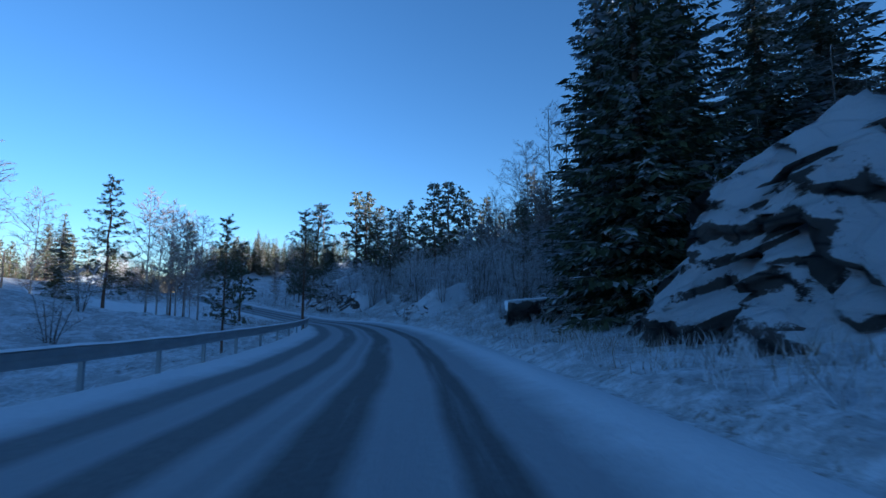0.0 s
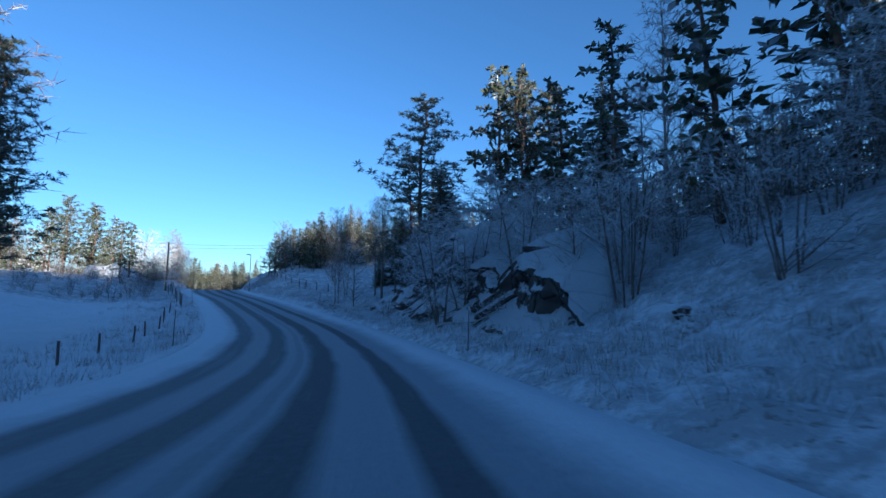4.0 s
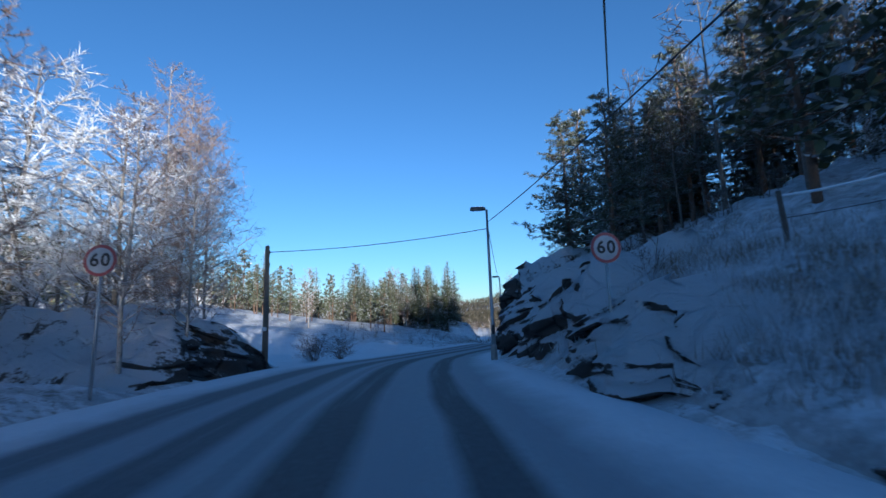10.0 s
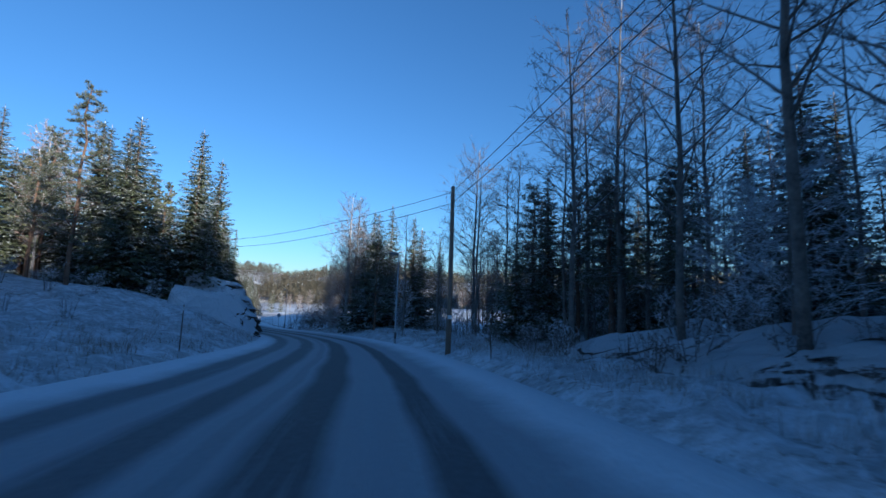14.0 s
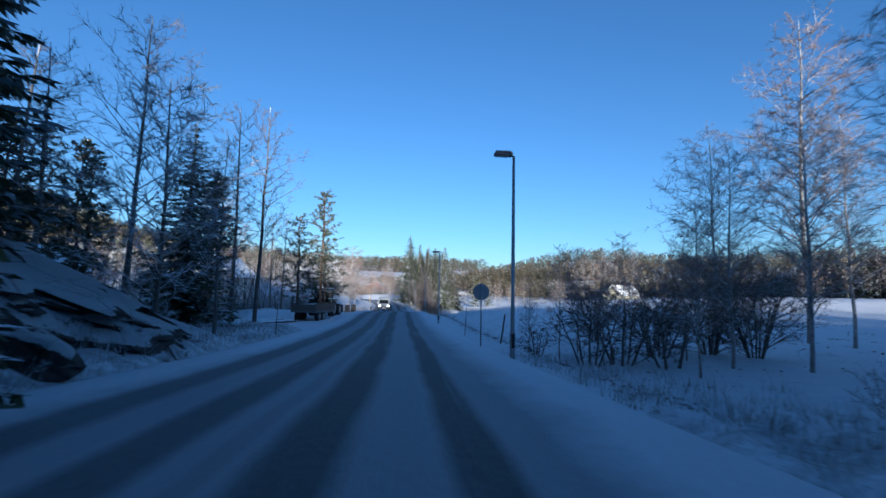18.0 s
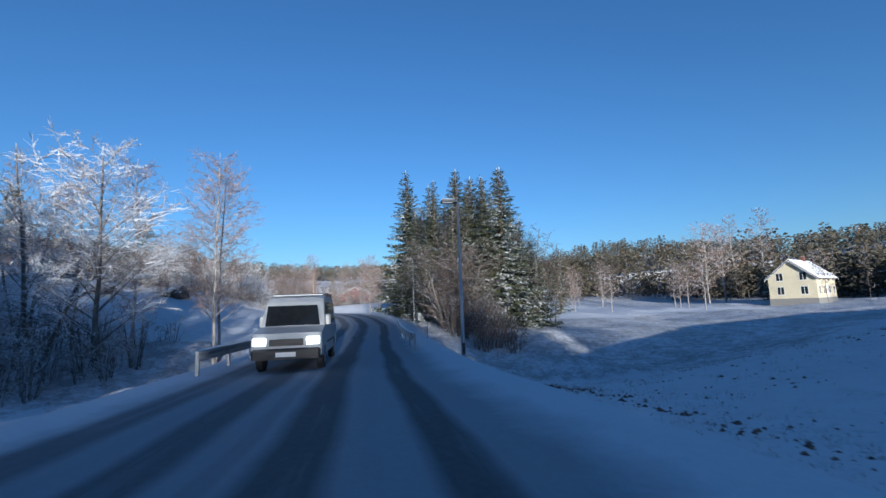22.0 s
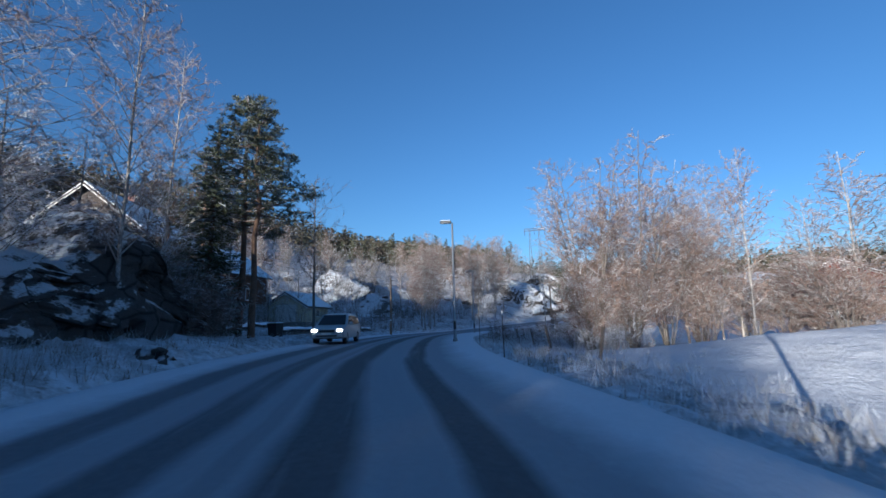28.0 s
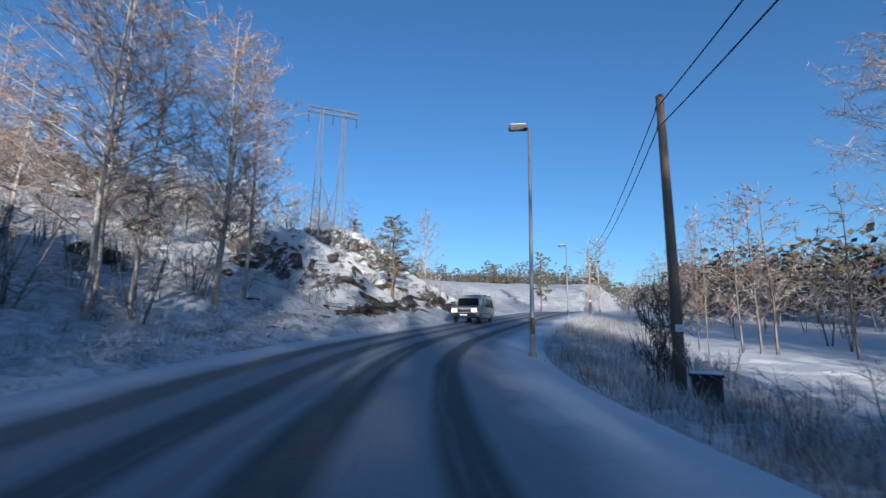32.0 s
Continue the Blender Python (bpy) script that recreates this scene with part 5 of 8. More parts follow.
# houses left
for kind, x, y, tall, wide in (
    ("pine", -249.5, 321.8, 13.0, 1.00),
    ("birch", -251.2, 323.2, 13.0, 1.00),
    ("pine", -253.2, 318.5, 12.0, 1.00),
    ("birch", -245.7, 354.0, 12.0, 1.00),
    ("birch", -256.9, 358.0, 11.2, 1.00),
    ("birch", -253.2, 356.2, 11.1, 1.00),
    ("frost", -272.3, 326.4, 8.0, 1.00),
    ("frost_far", -284.1, 344.0, 6.7, 1.00),
    ("birch", -267.1, 376.5, 15.8, 1.00),
    ("birch", -264.9, 376.0, 17.6, 1.00),
    ("frost", -290.9, 335.4, 3.5, 1.00),
    ("birch", -274.7, 342.0, 11.3, 1.15),
    ("birch", -275.5, 342.8, 11.2, 1.10),
    ("birch_far", -289.9, 353.2, 14.4, 1.00),
    ("birch_far", -294.9, 360.8, 14.8, 0.90),
):
    plant(kind, x, y, tall, wide)
# birches left
for kind, x, y, tall, wide in (
    ("birch", -278.5, 342.3, 13.0, 1.00),
    ("birch", -277.9, 343.1, 13.5, 1.00),
    ("birch", -278.0, 343.9, 12.0, 1.00),
    ("birch", -288.4, 352.7, 13.6, 1.00),
    ("birch", -291.9, 358.0, 14.3, 1.00),
    ("frost_far", -301.7, 377.0, 6.4, 1.30),
    ("birch_far", -302.0, 383.3, 9.3, 1.00),
    ("frost", -290.4, 348.4, 1.5, 1.00),
    ("pine_far", -326.7, 327.0, 4.9, 1.00),
    ("pine_far", -327.4, 329.5, 5.5, 1.00),
    ("pine_far", -325.5, 332.2, 6.6, 1.00),
    ("birch", -290.7, 354.5, 12.3, 0.90),
    ("birch", -294.1, 359.0, 14.3, 0.90),
    ("birch", -303.7, 351.0, 11.0, 1.00),
    ("pine", -297.0, 373.8, 7.5, 1.60),
    ("pine_far", -310.2, 380.6, 5.4, 1.30),
    ("birch_far", -310.9, 458.1, 19.3, 1.50),
    ("pine_far", -311.1, 427.4, 11.4, 1.00),
    ("birch", -275.6, 371.1, 5.8, 0.60),
):
    plant(kind, x, y, tall, wide)
# bank scrub
for kind, x, y, tall, wide in (
    ("thicket", -225.6, 319.5, 3.5, 1.30),
    ("thicket", -227.4, 320.4, 4.0, 1.30),
    ("thicket", -228.6, 322.2, 5.3, 1.30),
    ("thicket", -231.1, 323.8, 5.9, 1.30),
    ("thicket", -233.6, 325.5, 6.2, 1.20),
):
    plant(kind, x, y, tall, wide)

# trees that stand out by themselves
for kind, u, d, tall, wide in (
    ("frost", 5.45, 8.6, 6.6, 1.2), ("frost", 5.62, 7.2, 5.6, 1.3), ("frost", 5.78, 9.6, 7.4, 1.2), ("frost", 5.95, 7.6, 6.2, 1.3), ("frost", 6.1, 9.8, 7.2, 1.2),
    ("frost", 6.22, 7.4, 5.2, 1.3), ("frost", 6.4, 9.0, 6.0, 1.3), ("frost", 6.0, 11.5, 8.0, 1.1), ("frost", 5.2, 10.4, 5.6, 1.2), ("bush", 5.3, 6.2, 1.8, 1.3), ("bush", 5.75, 5.8, 1.6, 1.3), ("bush", 6.3, 5.6, 1.6, 1.3),
    ("tall_pine", 6.9, 12.9, 20.0, 1.25), ("spruce", 17.3, -9.5, 17, .9), ("spruce", 17.5, -11, 18, .9), ("spruce", 17.75, -9.5, 16, .9), ("spruce", 17.1, -11.5, 18, .9), ("spruce", 17.7, 9.5, 16, 1.0), ("spruce", 17.95, 12.5, 16, 1.0), ("aspen", 17.45, 5.9, 17.0, 1.0), ("spruce", 18.3, -5.9, 14.2, 0.6),
    ("alder", 19.3, -18.5, 13.5, 1.35), ("alder", 19.55, -12.6, 10.5, 1.4), ("birch", 21.45, -6.7, 8.6, 1.25),
    ("birch", 18.7, 8.3, 5.2, 1.0), ("birch", 18.8, 10.6, 7.4, 1.0), ("birch", 19.0, 12.6, 9.5, 1.0), ("birch", 18.75, 12.5, 9.0, 1.0), ("birch", 18.95, 5.8, 4.4, .8), ("birch", 19.05, 7.2, 4.6, .8), ("birch", 19.0, 8.8, 5.0, .8), ("birch", 18.85, 6.7, 3.8, .8), ("birch", 18.9, 10.2, 4.8, .8), ("birch", 19.0, 4.9, 3.3, .7),
    ("brush", 18.85, 6.2, 2.3, 2.0), ("brush", 18.86, 7.4, 2.6, 2.0), ("brush", 18.82, 8.7, 2.5, 2.0), ("brush", 18.95, 9.6, 2.4, 2.0), ("brush", 19.0, 5.2, 1.4, 1.8),
):
    plant(kind, *beside(u, d), tall, wide, kept=True)

# ---- woods along the road ----
# right, 0 to 7 s: the wooded hillside
stand("spruce", 6, (-1.5, 0.55), (24, 38), (13, 18))
stand("spruce_far", 12, (-3.5, -0.8), (12, 40), (13, 17))
stand("spruce_far", 26, (-2, 5), (32, 70), (10, 16))
stand("pine_far", 26, (0.8, 6.5), (24, 70), (10, 16))
stand("spruce_far", 14, (0.8, 4.5), (20, 40), (9, 14))
stand("frost", 26, (0.8, 6), (9, 26), (3.5, 7))
stand("frost", 26, (2.5, 4.6), (9, 26), (3.5, 6.5))
stand("bush", 24, (0.8, 6.5), (6, 18), (1.2, 3))
stand("alder", 10, (1.0, 6.4), (14, 30), (9, 13))
# left, 0 to 4 s
stand("birch_far", 9, (1.0, 4.5), (-45, -26), (8, 12))
stand("pine_far", 8, (1, 4.5), (-60, -24), (8, 12))
stand("bush", 14, (0, 4), (-34, -14), (1.5, 3))
# left, 5 to 10 s
stand("pine_far", 22, (4.5, 10), (-75, -36), (7, 12))
stand("birch_far", 8, (5, 10), (-70, -36), (7, 11))
stand("frost_far", 16, (4, 9.5), (-60, -34), (4, 7))
# right, 6.5 to 14 s
stand("spruce_far", 22, (6.4, 9.5), (44, 85), (7, 10))
stand("pine_far", 10, (8.6, 11), (30, 60), (5, 8))
stand("pine", 10, (10.3, 13), (11, 24), (8, 11))
stand("spruce", 8, (10, 12.8), (12, 26), (9, 12))
stand("alder", 14, (10.5, 14.6), (10, 26), (8, 13))
stand("spruce_far", 18, (10, 14.5), (24, 55), (9, 14))
# left, 10.5 to 15 s: far sunny slope
stand("spruce_far", 30, (10.6, 13.6), (-120, -78), (9, 14))
stand("pine_far", 20, (11, 14.2), (-110, -52), (8, 13))
stand("birch_far", 8, (12, 14.6), (-70, -30), (8, 12))
# right, 14 to 18 s
stand("spruce", 10, (14.0, 17.0), (16, 30), (12, 16))
stand("alder", 16, (13.6, 18), (8, 24), (9, 14))
stand("frost", 10, (14, 18), (7, 18), (4, 7))
stand("birch_far", 8, (16, 18.2), (9, 22), (8, 12))
# left, 14.5 to 18 s
stand("spruce", 12, (16.4, 17.8), (-34, -15), (12, 16))
stand("pine", 8, (15.8, 18.5), (-34, -14), (9, 13))
# left, 18 to 23 s
stand("pine_far", 10, (17.8, 19.6), (-50, -16), (8, 11))
stand("frost_far", 34, (21, 23.4), (-60, -20), (5, 9))
stand("birch_far", 16, (20.8, 23.4), (-60, -22), (7, 10))
stand("bush", 30, (22.5, 24.0), (-24, -12), (1.5, 3.5))
# right, 22 to 26 s: grove and its brush
stand("birch_far", 10, (25.4, 27), (36, 60), (7, 10))
stand("birch_far", 8, (19, 23.5), (70, 110), (7, 10))
# left, 24 to 28.5 s
stand("frost", 16, (28.3, 29.5), (-20, -10.5), (3, 5.5))
stand("frost", 30, (26.1, 28.3), (-26, -9), (3.5, 6.5))
stand("bush", 36, (26.1, 28.3), (-22, -7.5), (1.5, 3))
stand("pine_far", 24, (24.5, 29), (-80, -30), (8, 12))
# right, 26 to 32 s
stand("birch_far", 10, (28.6, 30.2), (20, 34), (8, 12))
stand("frost_far", 14, (28.0, 29.8), (22, 40), (4, 7))
stand("brush", 20, (30, 32), (4.5, 10), (1, 2))
# left, 29 to 36 s
stand("birch_far", 18, (29.6, 33), (-50, -16), (8, 12))
stand("frost_far", 60, (29.6, 35), (-60, -18), (4, 7))
stand("pine_far", 46, (28.5, 36), (-110, -50), (7, 11))
stand("birch_far", 40, (25, 36), (-100, -36), (6, 10))
stand("frost_far", 50, (24.6, 30), (-70, -24), (3, 6))
stand("bush", 60, (29.5, 34), (-45, -12), (1.2, 3))
stand("bush", 40, (0, 6), (7, 24), (1, 2.6))
stand("bush", 24, (9.5, 14.5), (5.5, 16), (.8, 2))
stand("bush", 26, (13.8, 18.6), (5.8, 14), (1, 2.5))


# dense woods and undergrowth behind the single trees
wood("slope_spruces", "spruce", 150, (0.2, 6.2), (34, 78), (7, 11), "dense dark spruce wood on the hillside")
wood("slope_pines", "pine", 110, (0.2, 6.6), (32, 70), (7, 11), "dense pine wood on the hillside")
wood("slope_alders", "alder", 70, (1.2, 6.6), (16, 40), (6, 11), "bare brown trees at the foot of the hillside wood")
wood("slope_frosted_trees", "frost", 60, (1.0, 6.2), (11, 26), (3, 6), "frosted young trees at the foot of the wood")
wood("slope_brush", "hoar", 260, (0.8, 6.6), (6.5, 26), (.6, 2.0), "hoarfrosted undergrowth on the bank", (), "undergrowth")
wood("knoll_pines", "pine", 60, (5.0, 9.8), (-80, -40), (6, 10), "pines on the low knolls beyond the field")
wood("knoll_birches", "birch", 60, (5.0, 10.2), (-75, -32), (5, 9), "leafless birches on the knolls beyond the field")
wood("knoll_brush", "bush", 150, (8.4, 10.6), (-22, -8.5), (.8, 2.6), "frosted scrub round the rocky knoll", (), "undergrowth")
wood("ridge_spruces", "spruce", 120, (6.6, 9.6), (46, 90), (6, 10), "dark spruce wood above the snowy field")
wood("cut_woods", "pine", 70, (10.3, 13.4), (14, 44), (5, 9), "pine wood above the rock cut")
wood("cut_spruces", "spruce", 70, (10.5, 14.4), (16, 50), (6, 10), "spruces above the rock cut")
wood("cut_alders", "alder", 60, (10.4, 14.8), (9.5, 30), (5, 10), "bare brown trees above the rock cut")
wood("cut_brush", "brush", 220, (9.6, 15.0), (6.2, 18), (.5, 1.6), "brown frosted undergrowth on the bank", (), "undergrowth")
wood("bend_spruces", "spruce", 60, (14.2, 17.4), (18, 48), (9, 14), "dark spruce wood in the dip beside the road")
wood("bend_alders", "alder", 70, (13.8, 17.9), (9, 34), (6, 12), "bare brown trees in the dip beside the road")
wood("bend_brush", "brush", 200, (13.6, 18.0), (5.2, 16), (.5, 1.8), "brown frosted undergrowth beside the road", (), "undergrowth")
wood("sunny_birches", "birch", 120, (10.8, 18.4), (-105, -58), (6, 10), "leafless birches on the sunny slope", ((12.0, 14.0, -62, -40),))
wood("bend_pines", "pine", 60, (15.0, 18.4), (-60, -22), (7, 11), "pines above the bend")
wood("outcrop_brush", "hoar", 130, (13.8, 19.4), (-26, -9), (.6, 2.2), "frosted scrub on the stony bank", (), "undergrowth")
wood("hedge_birches", "birch", 110, (21.2, 24.0), (-75, -24), (5, 9), "frosted birches along the stream")
wood("hedge_brush", "bush", 280, (23.1, 24.3), (-34, -12), (1.4, 3.6), "thick frosted scrub along the stream", (), "undergrowth")
wood("grove_brush", "brush", 170, (24.0, 25.4), (5.0, 9), (1.0, 3.4), "dense bare bushes under the spruce grove", (), "undergrowth")
wood("hillside_pines", "pine", 300, (24.0, 36.2), (-120, -40), (6, 10), "pines on the sunny hillside")
wood("hillside_birches", "birch", 430, (24.2, 36.2), (-105, -26), (5, 9), "leafless birches on the sunny hillside", ((28.6, 30.6, -44, -10),))
wood("hillside_frosted_trees", "frost", 230, (24.4, 36), (-60, -16), (3, 6), "frosted young trees on the hillside", ((28.4, 30.7, -44, -10), (24.0, 25.2, -34, -10)))
wood("hillside_brush", "bush", 560, (26.1, 36), (-56, -8), (.8, 2.8), "brown frosted undergrowth on the hillside", ((27.6, 30.9, -40, -6), (24, 26.1, -26, -4)), "undergrowth")
wood("road_scrub", "bush", 230, (30.7, 33.6), (-30, -9), (1.2, 3.4), "thick frosted scrub beside the road", (), "undergrowth")
wood("bank_bushes", "hoar", 170, (26.1, 28.2), (-20, -7.4), (1.0, 3.0), "thick frosted bushes on the bank", (), "undergrowth")
wood("valley_birches", "birch", 190, (33.4, 38.0), (9, 60), (4, 8), "frosted bare trees on the far side of the field")
wood("valley_frosted_trees", "frost", 190, (33.2, 38.0), (7, 50), (2.5, 5), "frosted young trees on the far side of the field")
wood("slope_thicket", "hoar", 150, (1.4, 6.3), (8, 24), (2.5, 5), "thick hoarfrosted saplings on the bank", ((5.0, 6.6, 3, 12), (1.3, 2.0, 4, 9)))
wood("field_weeds", "hoar", 190, (29.4, 32.8), (4.6, 13), (.6, 1.6), "frosted weeds and saplings along the field", (), "undergrowth")
wood("field_edge_birches", "birch", 90, (18.6, 27.5), (74, 118), (6, 10), "frosted birches along the far edge of the field")
wood("field_edge_spruces", "spruce", 60, (18.6, 24.5), (90, 130), (7, 11), "spruces beyond the snowy field")


def small_tree(rng, broad):
    """A far tree as a cloud of small kites: a ragged cone, or a rounded crown."""
    v, f = [], []
    if not broad:
        spike(v, f, Vector((0, 0, 0)), Vector((0, 0, 1.0)), .014)
    for k in range(64):
        g = (k + rng.random()) / 64
        t = k * 2.4 + rng.uniform(-.6, .6)
        if broad:
            z, r = .12 + .86 * g, .27 * math.sin(math.pi * min(1, .12 + .84 * g)) * rng.uniform(.25, 1.1)
            way = Vector((math.cos(t) * .6, math.sin(t) * .6, rng.uniform(-.2, 1))).normalized()
        else:
            z, r = .06 + .92 * g, .02 + .17 * (1 - g) * rng.uniform(.3, 1)
            way = Vector((math.cos(t), math.sin(t), rng.uniform(-.7, .1))).normalized()
        side = way.orthogonal().normalized()
        side.rotate(Matrix.Rotation(rng.uniform(0, 6.28), 3, way))
        blade(v, f, Vector((math.cos(t) * r, math.sin(t) * r, z)), way, side, rng.uniform(.06, .11), rng.uniform(.022, .038))
    return loose(([], []), (v, f), BARK, FARWOOD)


SMALL_DICE = random.Random(31)
SMALL = [[small_tree(SMALL_DICE, broad) for _ in range(5)] for broad in (False, True)]


def far_wood(name, count, places, height, label, broad=0.4):
    """A far wood as one mass of small ragged trees."""
    rng = random.Random(count)
    spots = np.array([places(rng) for _ in range(count)])
    zs, tops = land(spots[:, 0], spots[:, 1]), sun_limit(spots[:, 0], spots[:, 1])
    verts, loops, starts, base, at = [], [], [], 0, 0
    for (x, y), z, top in zip(spots, zs, tops):
        v, lo, st, m, mats = rng.choice(SMALL[rng.random() < broad])
        h = min(rng.uniform(*height), top - z)
        w, t = h * rng.uniform(1.15, 1.75), rng.uniform(0, 6.28)
        if h < 2.5:
            continue
        c, s = math.cos(t) * w, math.sin(t) * w
        verts.append(np.stack([x + v[:, 0] * c - v[:, 1] * s, y + v[:, 0] * s + v[:, 1] * c, z - .1 + v[:, 2] * h], 1))
        loops.append(lo + base)
        starts.append(st + at)
        base += len(v)
        at += len(lo)
    picks = np.zeros(sum(len(q) for q in starts))
    me = quick_mesh(name, np.concatenate(verts), np.concatenate(loops), np.concatenate(starts), (FARWOOD,), picks)
    return tagged(new(name, me), label, "woods", kind="stuff")


def ring_spot(rng):
    while True:
        x, y = rng.uniform(-700, 260), rng.uniform(-160, 800)
        u, d, _ = plan_of(x, y)
        if 122 < abs(d[0]) < 420:
            return x, y


def slope_spot(rng):
    return beside(rng.uniform(24.5, 36.5), -rng.triangular(58, 135, 90))


def sunny_spot(rng):
    return beside(rng.uniform(10.5, 19), -rng.triangular(78, 130, 110))


def ridge_spot(rng):
    return beside(rng.uniform(-4, 6), rng.uniform(48, 120))


def valley_spot(rng):
    return rng.uniform(-235, -125), rng.uniform(398, 470)


def far_bend_spot(rng):
    return beside(rng.uniform(34.6, 37.9), rng.uniform(14, 110))


def field_edge_spot(rng):
    return beside(rng.uniform(19, 27), rng.uniform(96, 128))


far_wood("far_woods", 5600, ring_spot, (9, 15), "distant wooded hills of spruce and bare birch")
far_wood("hillside_woods", 2200, slope_spot, (5, 9), "pine and birch wood on the sunny hillside", .6)
far_wood("sunny_woods", 420, sunny_spot, (6, 11), "pine and birch wood above the sunny slope", .5)
far_wood("ridge_woods", 420, ridge_spot, (8, 12), "dark wood on the added ridge that shades the road", .3)
far_wood("valley_edge_woods", 520, valley_spot, (5, 9), "pale birch and spruce wood beyond the field", .7)
far_wood("far_bend_woods", 380, far_bend_spot, (4, 8), "frosted wood beyond the bend", .8)
far_wood("field_edge_woods", 1300, field_edge_spot, (6, 10), "frosted wood along the far edge of the field", .8)


# ---- rock cuts, ledges and boulders ----
def crag(x, y, z):
    """Blocky relief, in metres."""
    p = Vector((x, y, z))
    return 0.5 * (noise.noise(p * 0.5) + 0.7 * noise.noise(p * 1.2) + 0.5 * abs(noise.noise(p * 2.6)) + 0.32 * noise.noise(p * 5.0) + 0.2 * abs(noise.noise(p * 9.0)) + 0.8 * (noise.cell(Vector((p.x * .8, p.y * .8, p.z * .5))) - 0.5))


def rock_cut(u0, u1, shape, label, seed=0.0, step=0.02, bite=1.0, stone=None):
    """A rock face along the road. shape: (distance, height) pairs from its foot to its back."""
    dist = [s[0] for s in shape]
    high = [s[1] for s in shape]
    fine = np.linspace(0, len(shape) - 1, 46)
    us = np.arange(u0, u1, step)
    verts = []
    for u in us:
        p, w = on_line(u)
        ends = math.sin(math.pi * (u - u0) / (u1 - u0)) ** 0.45
        for n, g in enumerate(fine):
            d, h = np.interp(g, range(len(shape)), dist), np.interp(g, range(len(shape)), high)
            x, y = p[0] + w[1] * d, p[1] - w[0] * d
            lump = crag(x + seed, y, h * 1.3) * bite * ends * (0.25 if n == 0 else 1.0)
            sway = 1 + 0.22 * math.sin(u * 9 + seed) + 0.12 * math.sin(u * 23 + seed)
            z = max(p[2] + h * ends * sway, -99) + lump * 0.55
            push = lump * (1.3 if h < max(high) * 0.85 else 0.4) * (1 if d > 0 else -1)
            x, y = p[0] + w[1] * (d + push), p[1] - w[0] * (d + push)
            if n in (0, len(fine) - 1):
                z = land_at(x, y) - 0.5
            verts.append((x, y, z))
    me = mesh_of("rock_face", verts, [tuple(reversed(f)) for f in grid_faces(len(us), len(fine))] if dist[0] > 0 else grid_faces(len(us), len(fine)), stone or ROCK, smooth=True)
    bm = bmesh.new()
    bm.from_mesh(me)
    bmesh.ops.recalc_face_normals(bm, faces=bm.faces)
    up = sum(f.normal.z for f in bm.faces)
    if up < 0:
        bmesh.ops.reverse_faces(bm, faces=bm.faces)
    bm.to_mesh(me)
    bm.free()
    return tagged(new("rock_outcrop", me), label, "rock", "rock faces by the road")


rock_cut(10.35, 11.3, [(3.5, -.3), (3.7, .6), (3.9, 1.3), (4.4, 2.1), (5.6, 2.7), (8, 3.3)], "dark blasted rock face with snow on its ledges beside the road", 3.0, stone=SNOWROCK)
rock_cut(11.15, 11.95, [(3.6, -.3), (3.85, .9), (4.3, 2.0), (5.2, 3.0), (7.5, 3.8), (11, 4.8)], "broken rock face plastered with snow beside the road", 5.0, step=.015, bite=1.1, stone=SNOWROCK)
rock_cut(11.75, 12.62, [(3.5, -.3), (3.7, 1.3), (3.95, 3.0), (4.4, 4.6), (5.4, 5.6), (7.5, 6.1), (11, 6.6)], "high dark rock cut capped with snow beside the road", 8.0, step=.013, bite=1.25, stone=MIDROCK)
rock_cut(12.5, 13.6, [(4.2, -.3), (4.6, .8), (5.5, 1.8), (6.9, 3.0), (9.4, 4.1), (13, 5.0)], "broken rock bank plastered with snow", 14.0, stone=SNOWROCK)
rock_cut(10.72, 11.3, [(-6.2, -.3), (-6.6, .7), (-7.4, 1.5), (-9, 2.0), (-12, 2.2)], "small rock knoll with snow on top beside the road", 21.0)
rock_cut(2.75, 3.75, [(4.6, -.3), (5.0, .6), (5.6, 1.5), (7, 2.4), (10, 3.0), (14, 3.2)], "smooth rock hump under a thick cap of snow", 30.0, bite=0.7, stone=SNOWROCK)
rock_cut(4.9, 6.5, [(5.6, -.3), (6.0, 1.0), (6.8, 2.0), (7.1, 3.8), (8.8, 5.0), (13, 5.8)], "dark overhanging rock ledges with snow on them", 37.0, bite=.95, stone=SNOWROCK)
rock_cut(6.2, 7.0, [(5.4, -.3), (6.0, .6), (7.0, 1.3), (9, 1.9), (12, 2.2)], "low rocky bank with moss and snow", 44.0)
rock_cut(-0.6, 0.35, [(6.5, -.3), (7.2, 1.2), (8.5, 2.6), (10.5, 4.4), (14, 6.4)], "rough hillside rock with snow between the ledges", 50.0, bite=1.4)
rock_cut(0.25, 1.05, [(6.6, -.3), (7.0, 1.3), (7.9, 2.8), (9.3, 4.8), (14, 7.2)], "rough hillside rock with snow between the ledges", 57.0, bite=1.4, stone=SNOWROCK)
rock_cut(16.3, 18.1, [(-5.6, -.3), (-5.9, 1.5), (-6.6, 3.0), (-8.0, 4.2), (-12, 5.0)], "snow-covered grey rock outcrop at the roadside", 61.0, bite=1.2, stone=DEEPROCK)
rock_cut(17.95, 19.1, [(-6.4, -.3), (-7.0, .9), (-8.2, 1.7), (-10.5, 2.6), (-15, 3.5)], "stony bank strewn with snow-covered blocks", 66.0, bite=1.5, stone=MIDROCK)
rock_cut(28.7, 29.6, [(-9.0, 1.2), (-9.3, 2.2), (-9.8, 3.3), (-10.8, 4.3), (-14, 4.4)], "dark rock face hung with snow beside the road", 71.0)
